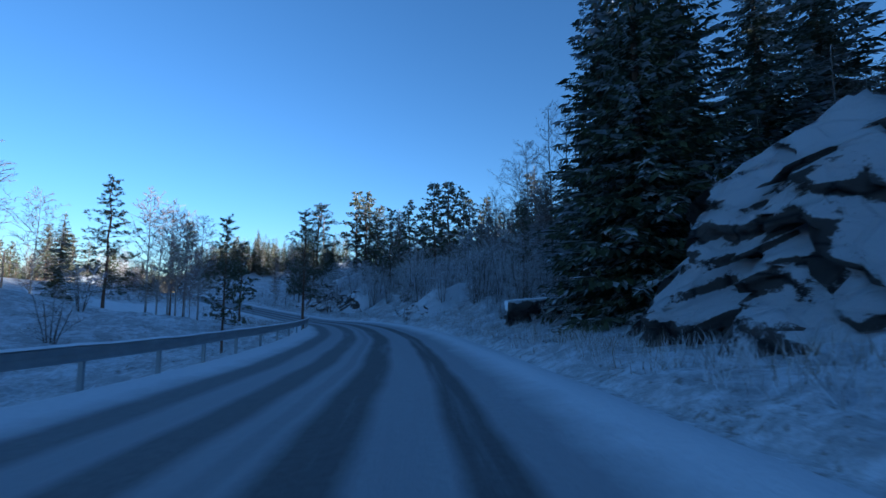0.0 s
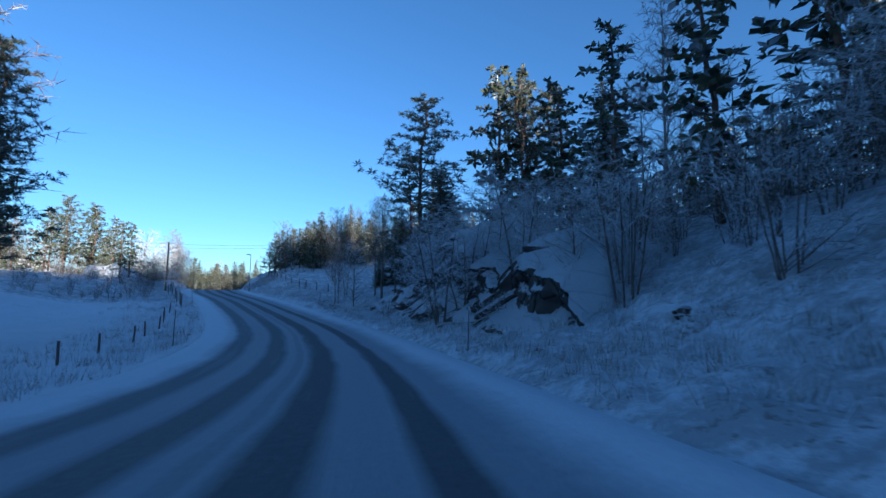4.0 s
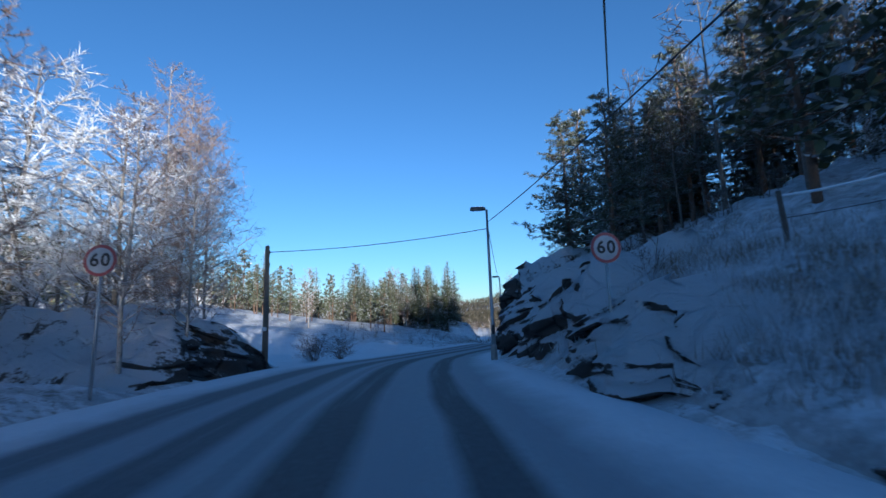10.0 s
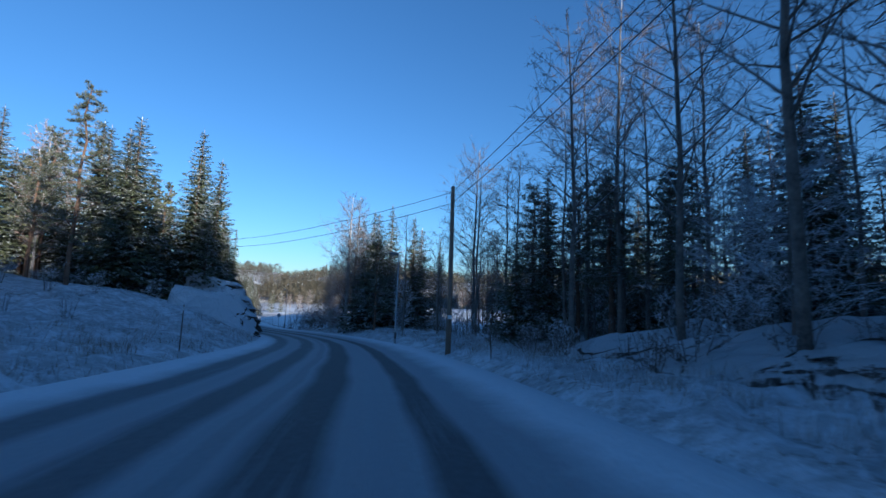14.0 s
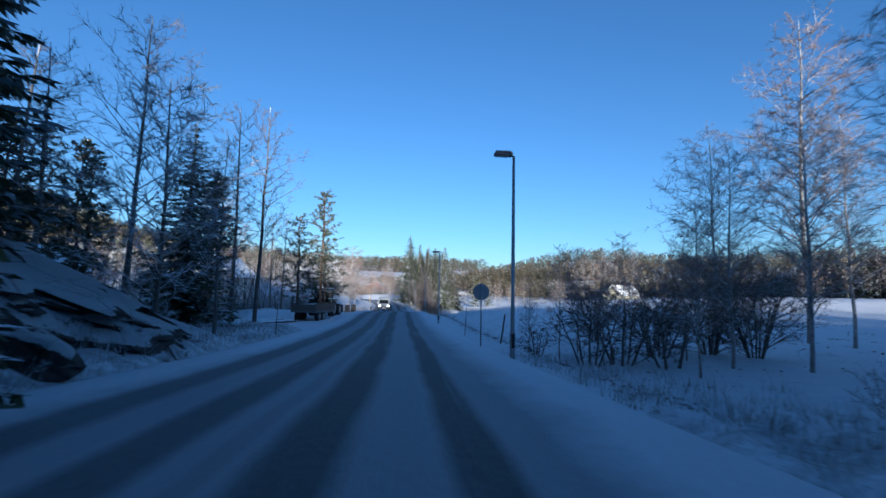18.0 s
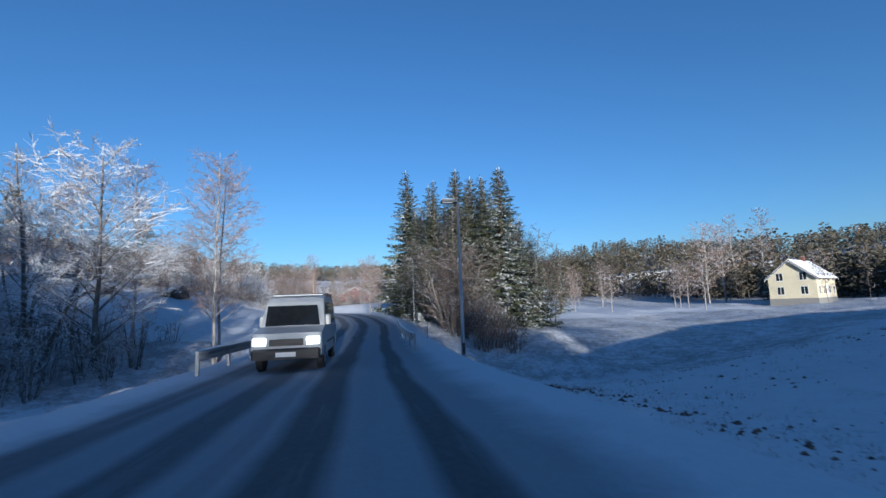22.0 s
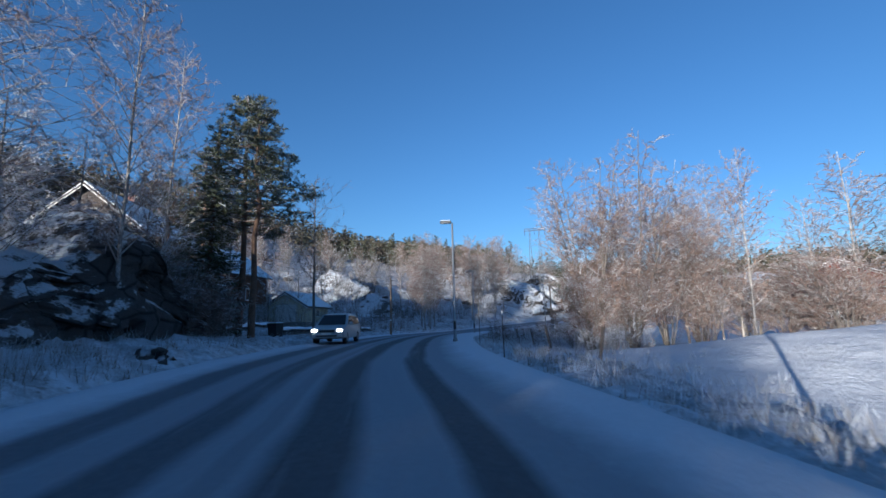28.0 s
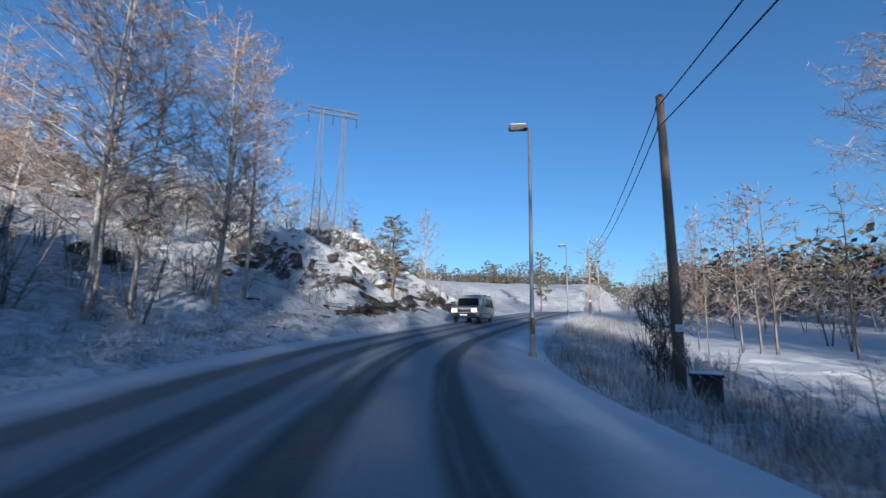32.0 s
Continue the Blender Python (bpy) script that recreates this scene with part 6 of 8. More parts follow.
rock_cut(33.2, 35.4, [(-7.5, -.3), (-9, 1.8), (-12, 4.0), (-17, 6.5), (-24, 8.0)], "sunlit rocky hillside patched with snow", 80.0, step=0.045, bite=1.6)
rock_cut(31.4, 33.4, [(-15, -.3), (-17, 1.4), (-20, 3.2), (-26, 6.0), (-34, 8.5)], "rocky wooded slope with snow on the ledges", 88.0, step=0.045, bite=1.6)
rock_cut(14.15, 15.0, [(6.0, -.2), (6.5, .5), (7.2, 1.0), (9.5, 1.5), (13, 1.8)], "low dark rock ledge under trees", 93.0)
rock_cut(10.1, 10.95, [(-11.2, 1.2), (-12.0, 2.3), (-13.5, 3.4), (-16, 4.1), (-20, 3.8)], "snow-covered rock knoll behind the fence", 105.0, stone=DEEPROCK)
rock_cut(12.9, 15.4, [(-27, -.2), (-28.5, .8), (-31, 1.8), (-36, 2.6), (-42, 3.0)], "smooth snowy rock knoll below the pines", 99.0, step=0.06)


def boulder_mesh(seed, flat=0.7):
    bm = bmesh.new()
    bmesh.ops.create_icosphere(bm, subdivisions=3, radius=1.0)
    for v in bm.verts:
        p = v.co.copy()
        v.co *= 0.82 + 0.28 * noise.noise(p * 1.1 + Vector((seed, 0, 0))) + 0.22 * (noise.cell(p * 1.4 + Vector((seed, 3, 1))) - 0.5)
        v.co.z = v.co.z * flat + 0.25
    me = bpy.data.meshes.new("boulder")
    bm.to_mesh(me)
    bm.free()
    me.materials.append(ROCK)
    me.polygons.foreach_set("use_smooth", [True] * len(me.polygons))
    return me


BOULDERS = [boulder_mesh(s, f) for s, f in ((2.0, .7), (7.0, .6), (13.0, .85), (19.0, .5))]


def boulder(u, d, size, squash=1.0):
    x, y = beside(u, d)
    ob = new("boulder", DICE.choice(BOULDERS))
    ob.matrix_world = Matrix.LocRotScale((x, y, land_at(x, y) - 0.12 * size), Euler((0, 0, DICE.uniform(0, 6.28))), (size, size * DICE.uniform(.7, 1.1), size * squash))
    return tagged(ob, "rough grey-brown boulder half covered with snow", "boulder", "boulders by the road")


def snowy_slab(u, d, turn):
    """A jutting ledge: dark broken rock below, a thick tilted slab of snow on top."""
    ob = new("rock_ledge")
    stone, cap = [], []
    n = 26
    for i in range(n):
        for j in range(9):
            a, f = i / (n - 1), j / 8
            x = (a - .5) * 3.7
            low = noise.noise((x * 1.1, f * 3, 2.0)) * .35 + noise.noise((x * 3.3, f * 7, 5.0)) * .15
            stone.append((x, -.9 + .55 * (1 - f) + low - 1.1 * (f > .9), -.7 + f * (1.25 + .3 * a)))
        for j in range(9):
            f = j / 8
            x = (a - .5) * 4.0
            y = -1.15 + f * 2.6 + .12 * noise.noise((x * 1.5, f, 8.0))
            cap.append((x, y, .62 + .36 * a + .42 * f + .26 * math.sin(math.pi * min(1, .04 + f * 1.4)) ** .5 * min(1, 8 * min(a, 1 - a) + .1) + .05 * noise.noise((x * 2, y * 2, 1.0))))
    rock = part_of(mesh_of("stone", stone, grid_faces(n, 9), ROCK, smooth=True), "stone", ob)
    rock.modifiers.new("thickness", "SOLIDIFY").thickness = .5
    slab = part_of(mesh_of("snow_slab", cap, grid_faces(n, 9), CAPSNOW, smooth=True), "snow_slab", ob, "thick sloping slab of snow")
    slab.modifiers.new("thickness", "SOLIDIFY").thickness = .16
    x, y = beside(u, d)
    ob.matrix_world = pose(x, y, land_at(x, y) + .1, 0, 0, turn)
    return tagged(ob, "jutting dark rock ledge under a sloping slab of snow", "rock")


boulder(0.58, 6.9, 1.5, 1.1)
boulder(0.72, 8.6, 1.3, 1.2)
boulder(0.45, 8.4, 1.4, 1.3)
snowy_slab(1.72, 8.0, -12)
boulder(1.9, 7.5, .9, .9)
boulder(1.1, 5.0, .45)
boulder(0.9, 6.0, .4)
boulder(17.85, 4.9, .9, .8)
boulder(17.95, 6.0, .7, .9)
boulder(14.0, 5.6, .9, .9)
boulder(13.6, 6.4, 1.0, .7)
boulder(12.75, 4.6, .6, .9)
boulder(12.7, 5.6, .8, .8)
boulder(28.95, -6.4, .8, .8)
boulder(26.9, -8.2, .7)
for _ in range(46):
    boulder(DICE.uniform(17.8, 19.3), DICE.uniform(-15, -7.2), DICE.uniform(.2, .6), .8)
for _ in range(26):
    boulder(DICE.uniform(4.7, 6.4), DICE.uniform(5.4, 8), DICE.uniform(.25, .7), .9)
for _ in range(22):
    boulder(DICE.uniform(9.9, 12.6), DICE.uniform(3.3, 3.9), DICE.uniform(.12, .3), .9)
for _ in range(22):
    boulder(DICE.uniform(-0.2, 2.6), DICE.uniform(7, 16), DICE.uniform(.3, .8), .9)
for _ in range(30):
    boulder(DICE.uniform(33, 35.4), DICE.uniform(-16, -6.6), DICE.uniform(.3, .9), .9)
for _ in range(14):
    boulder(DICE.uniform(5.5, 10), DICE.uniform(-44, -26), DICE.uniform(.8, 2.0), .7)


# ---- frosted grass and stubble ----
def cover(spots):
    """The height of the snow's surface, heaps of the verge included."""
    u, d, _ = plan_of(spots[:, 0], spots[:, 1])
    return land(spots[:, 0], spots[:, 1]) + verge_lift(spots[:, 0], spots[:, 1], u, d)


def tussocks(name, count, u, d, height, label, mat=None, clump=12):
    """Dry grass in frosted clumps, as one mass."""
    count = int(count * 1.6)
    rng = random.Random(count)
    spots = [beside(rng.uniform(*u), rng.triangular(*d)) for _ in range(count)]
    zs = cover(np.array(spots))
    verts, faces = [], []
    for (x, y), z in zip(spots, zs):
        for _ in range(rng.randint(clump - 4, clump + 4)):
            h = rng.uniform(*height)
            a = Vector((x + rng.gauss(0, .17), y + rng.gauss(0, .17), z - 0.05))
            spike(verts, faces, a, a + Vector((rng.gauss(0, .3) * h, rng.gauss(0, .3) * h, h)), 0.008)
    return tagged(new(name, mesh_of(name, verts, faces, mat or GRASS)), label, "grass", kind="stuff")


tussocks("verge_grass", 1500, (-0.5, 9.8), (3.6, 11, 4.5), (.2, .55), "frosted dry grass on the roadside bank")
tussocks("verge_grass", 900, (2.0, 10), (-13, -5.8, -6.4), (.15, .45), "frosted dry grass along the field's edge")
tussocks("verge_grass", 1000, (12.4, 19), (3.8, 9, 4.6), (.15, .45), "frosted dry grass along the road")
tussocks("verge_grass", 700, (14, 19.5), (-11, -5.6, -6.2), (.15, .45), "frosted dry grass on the bank")
tussocks("field_stubble", 1100, (18.8, 23.4), (4.2, 46, 6), (.06, .16), "dark tufts of stubble poking out of the snowy field")
tussocks("verge_grass", 1500, (24.6, 32.4), (3.5, 9, 4.6), (.12, .36), "tall frosted grass and weeds along the field's edge")
tussocks("verge_grass", 800, (26.0, 28.8), (-16, -5.8, -7), (.2, .5), "frosted grass and litter on the bank")
tussocks("verge_grass", 700, (29, 33.5), (-14, -5.8, -7), (.15, .4), "frosted grass beside the road")
tussocks("field_clods", 900, (18.6, 23.6), (4.4, 7.0, 5.6), (.05, .12), "dark line of frozen clods along the field's edge", BROWN, 6)
tussocks("bank_grass", 1500, (9.4, 11.0), (3.6, 9, 4.8), (.15, .4), "frosted grass and heather on the bank")
tussocks("bank_grass", 1100, (26.0, 28.9), (-12, -5.6, -6.5), (.15, .45), "frosted grass and heather on the bank")
for _ in range(60):
    boulder(DICE.uniform(29.6, 34.6), DICE.uniform(-60, -16), DICE.uniform(.6, 2.2), DICE.uniform(.6, 1.0))
for _ in range(36):
    boulder(DICE.uniform(25.0, 29.6), DICE.uniform(-66, -16), DICE.uniform(.6, 2.0), .8)
for _ in range(24):
    boulder(DICE.uniform(11.2, 14.6), DICE.uniform(-76, -40), DICE.uniform(.6, 1.8), .8)


def clods(name, count, place, size, label):
    """Frozen lumps of dark earth showing through the snow, as one mass."""
    rng = random.Random(count)
    spots = np.array([place(rng) for _ in range(count)])
    zs = cover(spots)
    verts, faces = [], []
    for (x, y), z in zip(spots, zs):
        r, base = rng.uniform(*size), len(verts)
        ring = [(rng.uniform(.6, 1.3) * r, 6.283 * k / 5 + rng.uniform(-.3, .3)) for k in range(5)]
        verts.extend((x + q * math.cos(t), y + q * math.sin(t), z - .03) for q, t in ring)
        verts.append((x + rng.uniform(-.3, .3) * r, y + rng.uniform(-.3, .3) * r, z + r * rng.uniform(.25, .55)))
        faces.extend((base + k, base + (k + 1) % 5, base + 5) for k in range(5))
    return tagged(new(name, mesh_of(name, verts, faces, BROWN)), label, "clods", kind="stuff")


clods("furrow_clods", 900, lambda rng: beside(rng.uniform(18.4, 23.4), 5.4 + rng.gauss(0, .16)), (.04, .12), "dark frozen furrow along the edge of the snowy field")
clods("field_lumps", 2600, lambda rng: beside(rng.uniform(18.6, 23.4), rng.choice((6.4, 8.2, 10.5, 13, 16, 19.5, 23.5, 28, 33, 38)) + rng.gauss(0, .8)), (.03, .09), "dark lumps of earth in rows on the snowy field")
tussocks("verge_grass", 700, (32.2, 34.8), (3.4, 10, 4.2), (.2, .55), "tall frosted grass along the field's edge")


# ---- roadside furniture ----
STEEL = plain("galvanised_steel", (0.33, 0.35, 0.37), 0.5, 0.6, 0.2, 2.0)
MASTSTEEL = plain("dull_dark_steel", (0.10, 0.11, 0.12), 0.7, 0.2, 0.2, 2.0)
PLASTER = plain("grey_concrete", (0.26, 0.26, 0.25), 0.9, 0, 0.2, 4.0, 0.4)
POLEWOOD = plain("weathered_pole_wood", (0.24, 0.18, 0.13), 0.85, 0, 0.3, 5.0, 0.4)
FENCEWOOD = plain("grey_fence_wood", (0.12, 0.10, 0.085), 0.9, 0, 0.3, 6.0, 0.4)
BLACK = plain("black_plastic", (0.02, 0.02, 0.022), 0.55, 0, 0.2, 4.0)
WIRE = plain("black_cable", (0.03, 0.03, 0.032), 0.6, 0, 0.1)
SIGNRED = plain("sign_red", (0.30, 0.07, 0.07), 0.5, 0, 0.12)
SIGNWHITE = plain("sign_white", (0.72, 0.72, 0.70), 0.5, 0, 0.08)
# sign white greyed for frost and for the shade on the signs
SIGNFROSTSHADE = plain("frosted_shaded_sign_face", (0.42, 0.43, 0.45), 0.7, 0, 0.25, 6.0)
SIGNBLACK = plain("sign_black", (0.02, 0.02, 0.02), 0.5)
INSUL = plain("brown_glass_insulator", (0.06, 0.035, 0.02), 0.25)


class Shape:
    """Vertices and faces gathered for one part."""

    def __init__(self):
        self.v, self.f = [], []

    def box(self, lo, hi, bevel=0.0):
        """A box with chamfered upright edges and a chamfered top."""
        (x0, y0, z0), (x1, y1, z1) = lo, hi
        b = min(bevel, (x1 - x0) * .45, (y1 - y0) * .45, (z1 - z0) * .45)
        base = len(self.v)
        if b <= 0:
            self.v += [Vector(p) for p in ((x0, y0, z0), (x1, y0, z0), (x1, y1, z0), (x0, y1, z0), (x0, y0, z1), (x1, y0, z1), (x1, y1, z1), (x0, y1, z1))]
            self.f += [tuple(base + k for k in q) for q in ((3, 2, 1, 0), (4, 5, 6, 7), (0, 1, 5, 4), (1, 2, 6, 5), (2, 3, 7, 6), (3, 0, 4, 7))]
            return self

        def loop(i, z):
            return [Vector(p) for p in ((x0 + b, y0 + i, z), (x1 - b, y0 + i, z), (x1 - i, y0 + b, z), (x1 - i, y1 - b, z), (x1 - b, y1 - i, z), (x0 + b, y1 - i, z), (x0 + i, y1 - b, z), (x0 + i, y0 + b, z))]

        rings = [loop(0, z0), loop(0, z1 - b), [Vector((min(max(p.x, x0 + b), x1 - b), min(max(p.y, y0 + b), y1 - b), z1)) for p in loop(0, z1)]]
        for r in rings:
            self.v += r
        for n in range(2):
            for k in range(8):
                self.f.append((base + n * 8 + k, base + n * 8 + (k + 1) % 8, base + n * 8 + 8 + (k + 1) % 8, base + n * 8 + 8 + k))
        self.f.append(tuple(base + 16 + k for k in range(8)))
        self.f.append(tuple(base + k for k in reversed(range(8))))
        return self

    def rod(self, points, radii, sides=8):
        if isinstance(radii, (int, float)):
            radii = [radii] * len(points)
        base = len(self.v)
        tube(self.v, self.f, points, radii, sides)
        self.f.append(tuple(base + k for k in reversed(range(sides))))
        return self

    def prism(self, outline, y0, y1):
        """An outline in x and z, drawn out along y."""
        base, n = len(self.v), len(outline)
        self.v += [Vector((x, y0, z)) for x, z in outline] + [Vector((x, y1, z)) for x, z in outline]
        self.f.append(tuple(base + k for k in range(n)))
        self.f.append(tuple(base + n + k for k in reversed(range(n))))
        for k in range(n):
            self.f.append((base + k, base + n + k, base + n + (k + 1) % n, base + (k + 1) % n))
        return self

    def part(self, name, mat, parent=None, label="", smooth=False):
        ob = new(name, mesh_of(name, [tuple(p) for p in self.v], self.f, mat, smooth=smooth))
        if parent is not None:
            ob.parent = parent
        if label:
            tagged(ob, label)
        return ob


def heading(u):
    """Degrees by which the road at time u heads to the left of +y."""
    w = on_line(u)[1]
    return math.degrees(math.atan2(-w[0], w[1]))


def spot(u, d, turn=0.0, lift=0.0):
    """Pose on the ground beside the road: +y looks along the road."""
    x, y = beside(u, d)
    return pose(x, y, land_at(x, y) + lift, 0, 0, heading(u) + turn)


def set_out(ob, u, d, turn=0.0, lift=0.0):
    ob.matrix_world = spot(u, d, turn, lift)
    return ob


LAMPGLASS = plain("frosted_lamp_glass", (0.30, 0.31, 0.32), 0.4)


def street_lamp():
    ob = new("street_lamp")
    Shape().rod([(0, 0, -1.7), (0, 0, .9), (0, 0, 1.0), (0, 0, 5.98)], [.085, .085, .065, .042], 10).part("pole", STEEL, ob, smooth=True)
    Shape().rod([(0, 0, 5.9), (-.05, 0, 6.0), (-.2, 0, 6.03)], .03, 8).part("arm", STEEL, ob, smooth=True)
    head = Shape().box((-.62, -.13, 5.98), (-.04, .13, 6.09), .04).part("lamp_head", MASTSTEEL, ob, "flat grey lamp head")
    Shape().box((-.56, -.09, 5.955), (-.2, .09, 5.978), .006).part("lens", LAMPGLASS, head, "frosted lamp glass, unlit")
    Shape().box((-.58, -.11, 6.092), (-.1, .11, 6.11), .015).part("snow_cap", CAPSNOW, ob)
    Shape().rod([(0, 0, -1.75), (0, 0, -.02), (0, 0, .06)], [.12, .12, .09], 10).part("footing", PLASTER, ob)
    Shape().box((-.05, -.095, .5), (.05, -.05, .9), .01).part("hatch", BLACK, ob)
    return tagged(ob, "slender grey steel street lamp, unlit, standing in snow", "street lamp", "street lamps along the road")


FIRST_LAMP = set_out(street_lamp(), 9.36, 3.3, 0, .5)
FIRST_LAMP.scale = (1, 1, .87)
LAMPS = [FIRST_LAMP]
for u, d, lift, k in ((11.13, 2.6, .8, .84), (12.7, 2.15, .6, .94), (14.14, 3.3, .5, .84), (15.85, 3.1, 0, 1), (18.78, 3.3, 0, 1.08), (20.1, 3.0, 0, 1), (21.47, 3.0, .1, .95), (23.18, 3.3, 0, 1), (25.02, 3.8, 0, .98), (28.13, 2.6, .3, .86), (29.6, 2.4, .4, .98), (31.06, 3.0, .2, 1), (32.85, 3.0, .3, 1.13), (34.5, 3.2, 0, 1)):
    lamp = copy_thing(FIRST_LAMP, spot(u, d, 0, lift))
    lamp.scale = (1, 1, k)
    LAMPS.append(lamp)


def utility_pole(tall, arms=1):
    ob = new("utility_pole")
    Shape().rod([(0, 0, -.4), (.01, 0, tall * .4), (-.01, .01, tall)], [.125, .11, .085], 9).part("pole", POLEWOOD, ob, smooth=True)
    Shape().rod([(0, 0, tall - .005), (0, 0, tall + .06)], [.09, .01], 9).part("cap", STEEL, ob)
    for n in range(arms):
        z = tall - .35 - .5 * n
        Shape().rod([(0, .1, z), (0, .2, z), (0, .2, z + .1)], .012, 6).part("bracket", STEEL, ob)
        Shape().rod([(0, .2, z + .08), (0, .2, z + .12), (0, .2, z + .19)], [.03, .045, .03], 8).part("insulator", INSUL, ob)
    Shape().box((-.09, -.14, 1.6), (.09, -.10, 1.75), .01).part("number_plate", SIGNWHITE, ob, "small plain tag")
    return tagged(ob, "weathered wooden utility pole carrying overhead wires", "utility pole", "utility poles")


POLES = {}
for key, u, d, tall in (("a", 9.1, -7.6, 7.0), ("j", 11.22, -6.3, 5.0), ("c", 12.4, 11.5, 9.0), ("d", 15.2, 3.7, 7.4), ("e", 17.7, -13, 8.5), ("f", 25.45, -5.0, 4.6), ("g", 30.94, -4.85, 5.75), ("h", 32.63, 5.6, 7.0), ("i", 35.2, 4.2, 7.0), ("y", 6.6, -34, 8.0), ("x", 29.2, -26, 7.0), ("w", 26.4, 16, 6.0), ("v", 24.6, -40, 6.0)):
    pole = set_out(utility_pole(tall, 2), u, d)
    POLES[key] = pole.matrix_world @ Vector((0, .2, tall - .2))


def cable_cabinet():
    """A dark weathered box at the foot of a pole, with a door, a lid and snow on it."""
    ob = new("cable_cabinet")
    Shape().box((-.26, -.17, -.25), (.26, .17, .80), .02).part("body", BLACK, ob)
    Shape().box((-.30, -.21, .802), (.30, .21, .85), .015).part("lid", BLACK, ob)
    Shape().box((-.22, -.19, .08), (.22, -.172, .74), .008).part("door", BLACK, ob)
    Shape().box((-.27, -.18, .852), (.27, .18, .89), .018).part("snow", CAPSNOW, ob, "thin cap of snow")
    return tagged(ob, "small dark cable cabinet beside a utility pole in snow", "cabinet")


set_out(cable_cabinet(), 32.58, 5.75, -30)


def wire(a, b, sag, thick=0.014, label="sagging black overhead cable"):
    cu = Shape()
    pts = []
    for k in range(17):
        f = k / 16
        p = a.lerp(b, f)
        p.z -= sag * 4 * f * (1 - f)
        pts.append(p)
    cu.rod(pts, thick, 5)
    return tagged(cu.part("overhead_wire", WIRE), label, "wire", "overhead wires")


for one, two in zip(LAMPS[:3], LAMPS[1:4]):
    wire(one.location + Vector((0, 0, 5.4 * one.scale.z)), two.location + Vector((0, 0, 5.4 * two.scale.z)), .35)
DROP = Vector((0, 0, -.5))
wire(POLES["j"], LAMPS[1].location + Vector((0, 0, 4.3)), .15)
for a, b, sag in (("y", "a", .9), ("a", "c", .35), ("c", "d", .9), ("d", "e", 1.0), ("v", "f", .5), ("f", "w", .5), ("x", "g", .5), ("g", "h", .6), ("h", "i", .8)):
    wire(POLES[a], POLES[b], sag)
    wire(POLES[a] + DROP, POLES[b] + DROP, sag * 1.15)


def h_frame_pole():
    ob = new("power_line_pole")
    for x in (-1.2, 1.2):
        Shape().rod([(x, 0, -6.5), (x * .96, 0, 6), (x * .92, 0, 12)], [.17, .15, .11], 9).part("pole", POLEWOOD, ob, smooth=True)
    Shape().box((-2.6, -.07, 11.4), (2.6, .07, 11.6), .02).part("crossarm", POLEWOOD, ob)
    for x in (-2.4, 0, 2.4):
        Shape().rod([(x, 0, 11.6), (x, 0, 11.75), (x, 0, 12.0)], [.05, .09, .04], 8).part("insulator", INSUL, ob)
    return tagged(ob, "twin-pole wooden power line support on the wooded slope", "power pole")


set_out(h_frame_pole(), 10.8, 44, 20, 4.6)


def pylon():
    ob = new("pylon")
    tall = 14.0
    for side in (-1, 1):
        leg = Shape()
        corners = lambda z: [Vector((side * 1.6 + sx * (.55 * (1 - z / tall) + .16), sy * (.55 * (1 - z / tall) + .16), z)) for sx, sy in ((-1, -1), (1, -1), (1, 1), (-1, 1))]
        levels = [0, 2.0, 4.0, 5.8, 7.4, 8.8, 10.2, 11.4, 12.6, 13.6]
        for k in range(4):
            leg.rod([corners(z)[k] - Vector((0, 0, .5 if z == 0 else 0)) for z in levels], .045, 4)
        for z0, z1 in zip(levels, levels[1:]):
            for k in range(4):
                leg.rod([corners(z0)[k], corners(z1)[(k + 1) % 4]], .022, 4)
                leg.rod([corners(z1)[k], corners(z1)[(k + 1) % 4]], .022, 4)
        leg.part("lattice_leg", MASTSTEEL, ob)
    beam = Shape()
    for y in (-.18, .18):
        for z in (13.2, 13.65):
            beam.rod([(-3.6, y, z), (3.6, y, z)], .04, 4)
    for k in range(18):
        x = -3.6 + .4 * k
        beam.rod([(x, -.18, 13.2), (x + .4, -.18, 13.65)], .018, 4)
        beam.rod([(x, .18, 13.65), (x + .4, .18, 13.2)], .018, 4)
    beam.part("crossbeam", MASTSTEEL, ob)
    for z0, z1 in ((2.0, 8.0), (8.0, 3.0)):
        Shape().rod([(-1.5, 0, z0), (1.5, 0, z1)], .04, 5).part("brace", MASTSTEEL, ob)
    for x in (-3.4, 0, 3.4):
        Shape().rod([(x, 0, 13.2), (x, 0, 12.3)], [.05, .07], 8).part("insulator_string", INSUL, ob)
    return tagged(ob, "steel lattice pylon with two legs and a crossbeam above the trees", "pylon")


mast = pylon()
mast.matrix_world = pose(-303.5, 371.9, land_at(-303.5, 371.9) - .2, 0, 0, heading(32) + 12) @ Matrix.Diagonal((.62, .62, 1.08, 1))


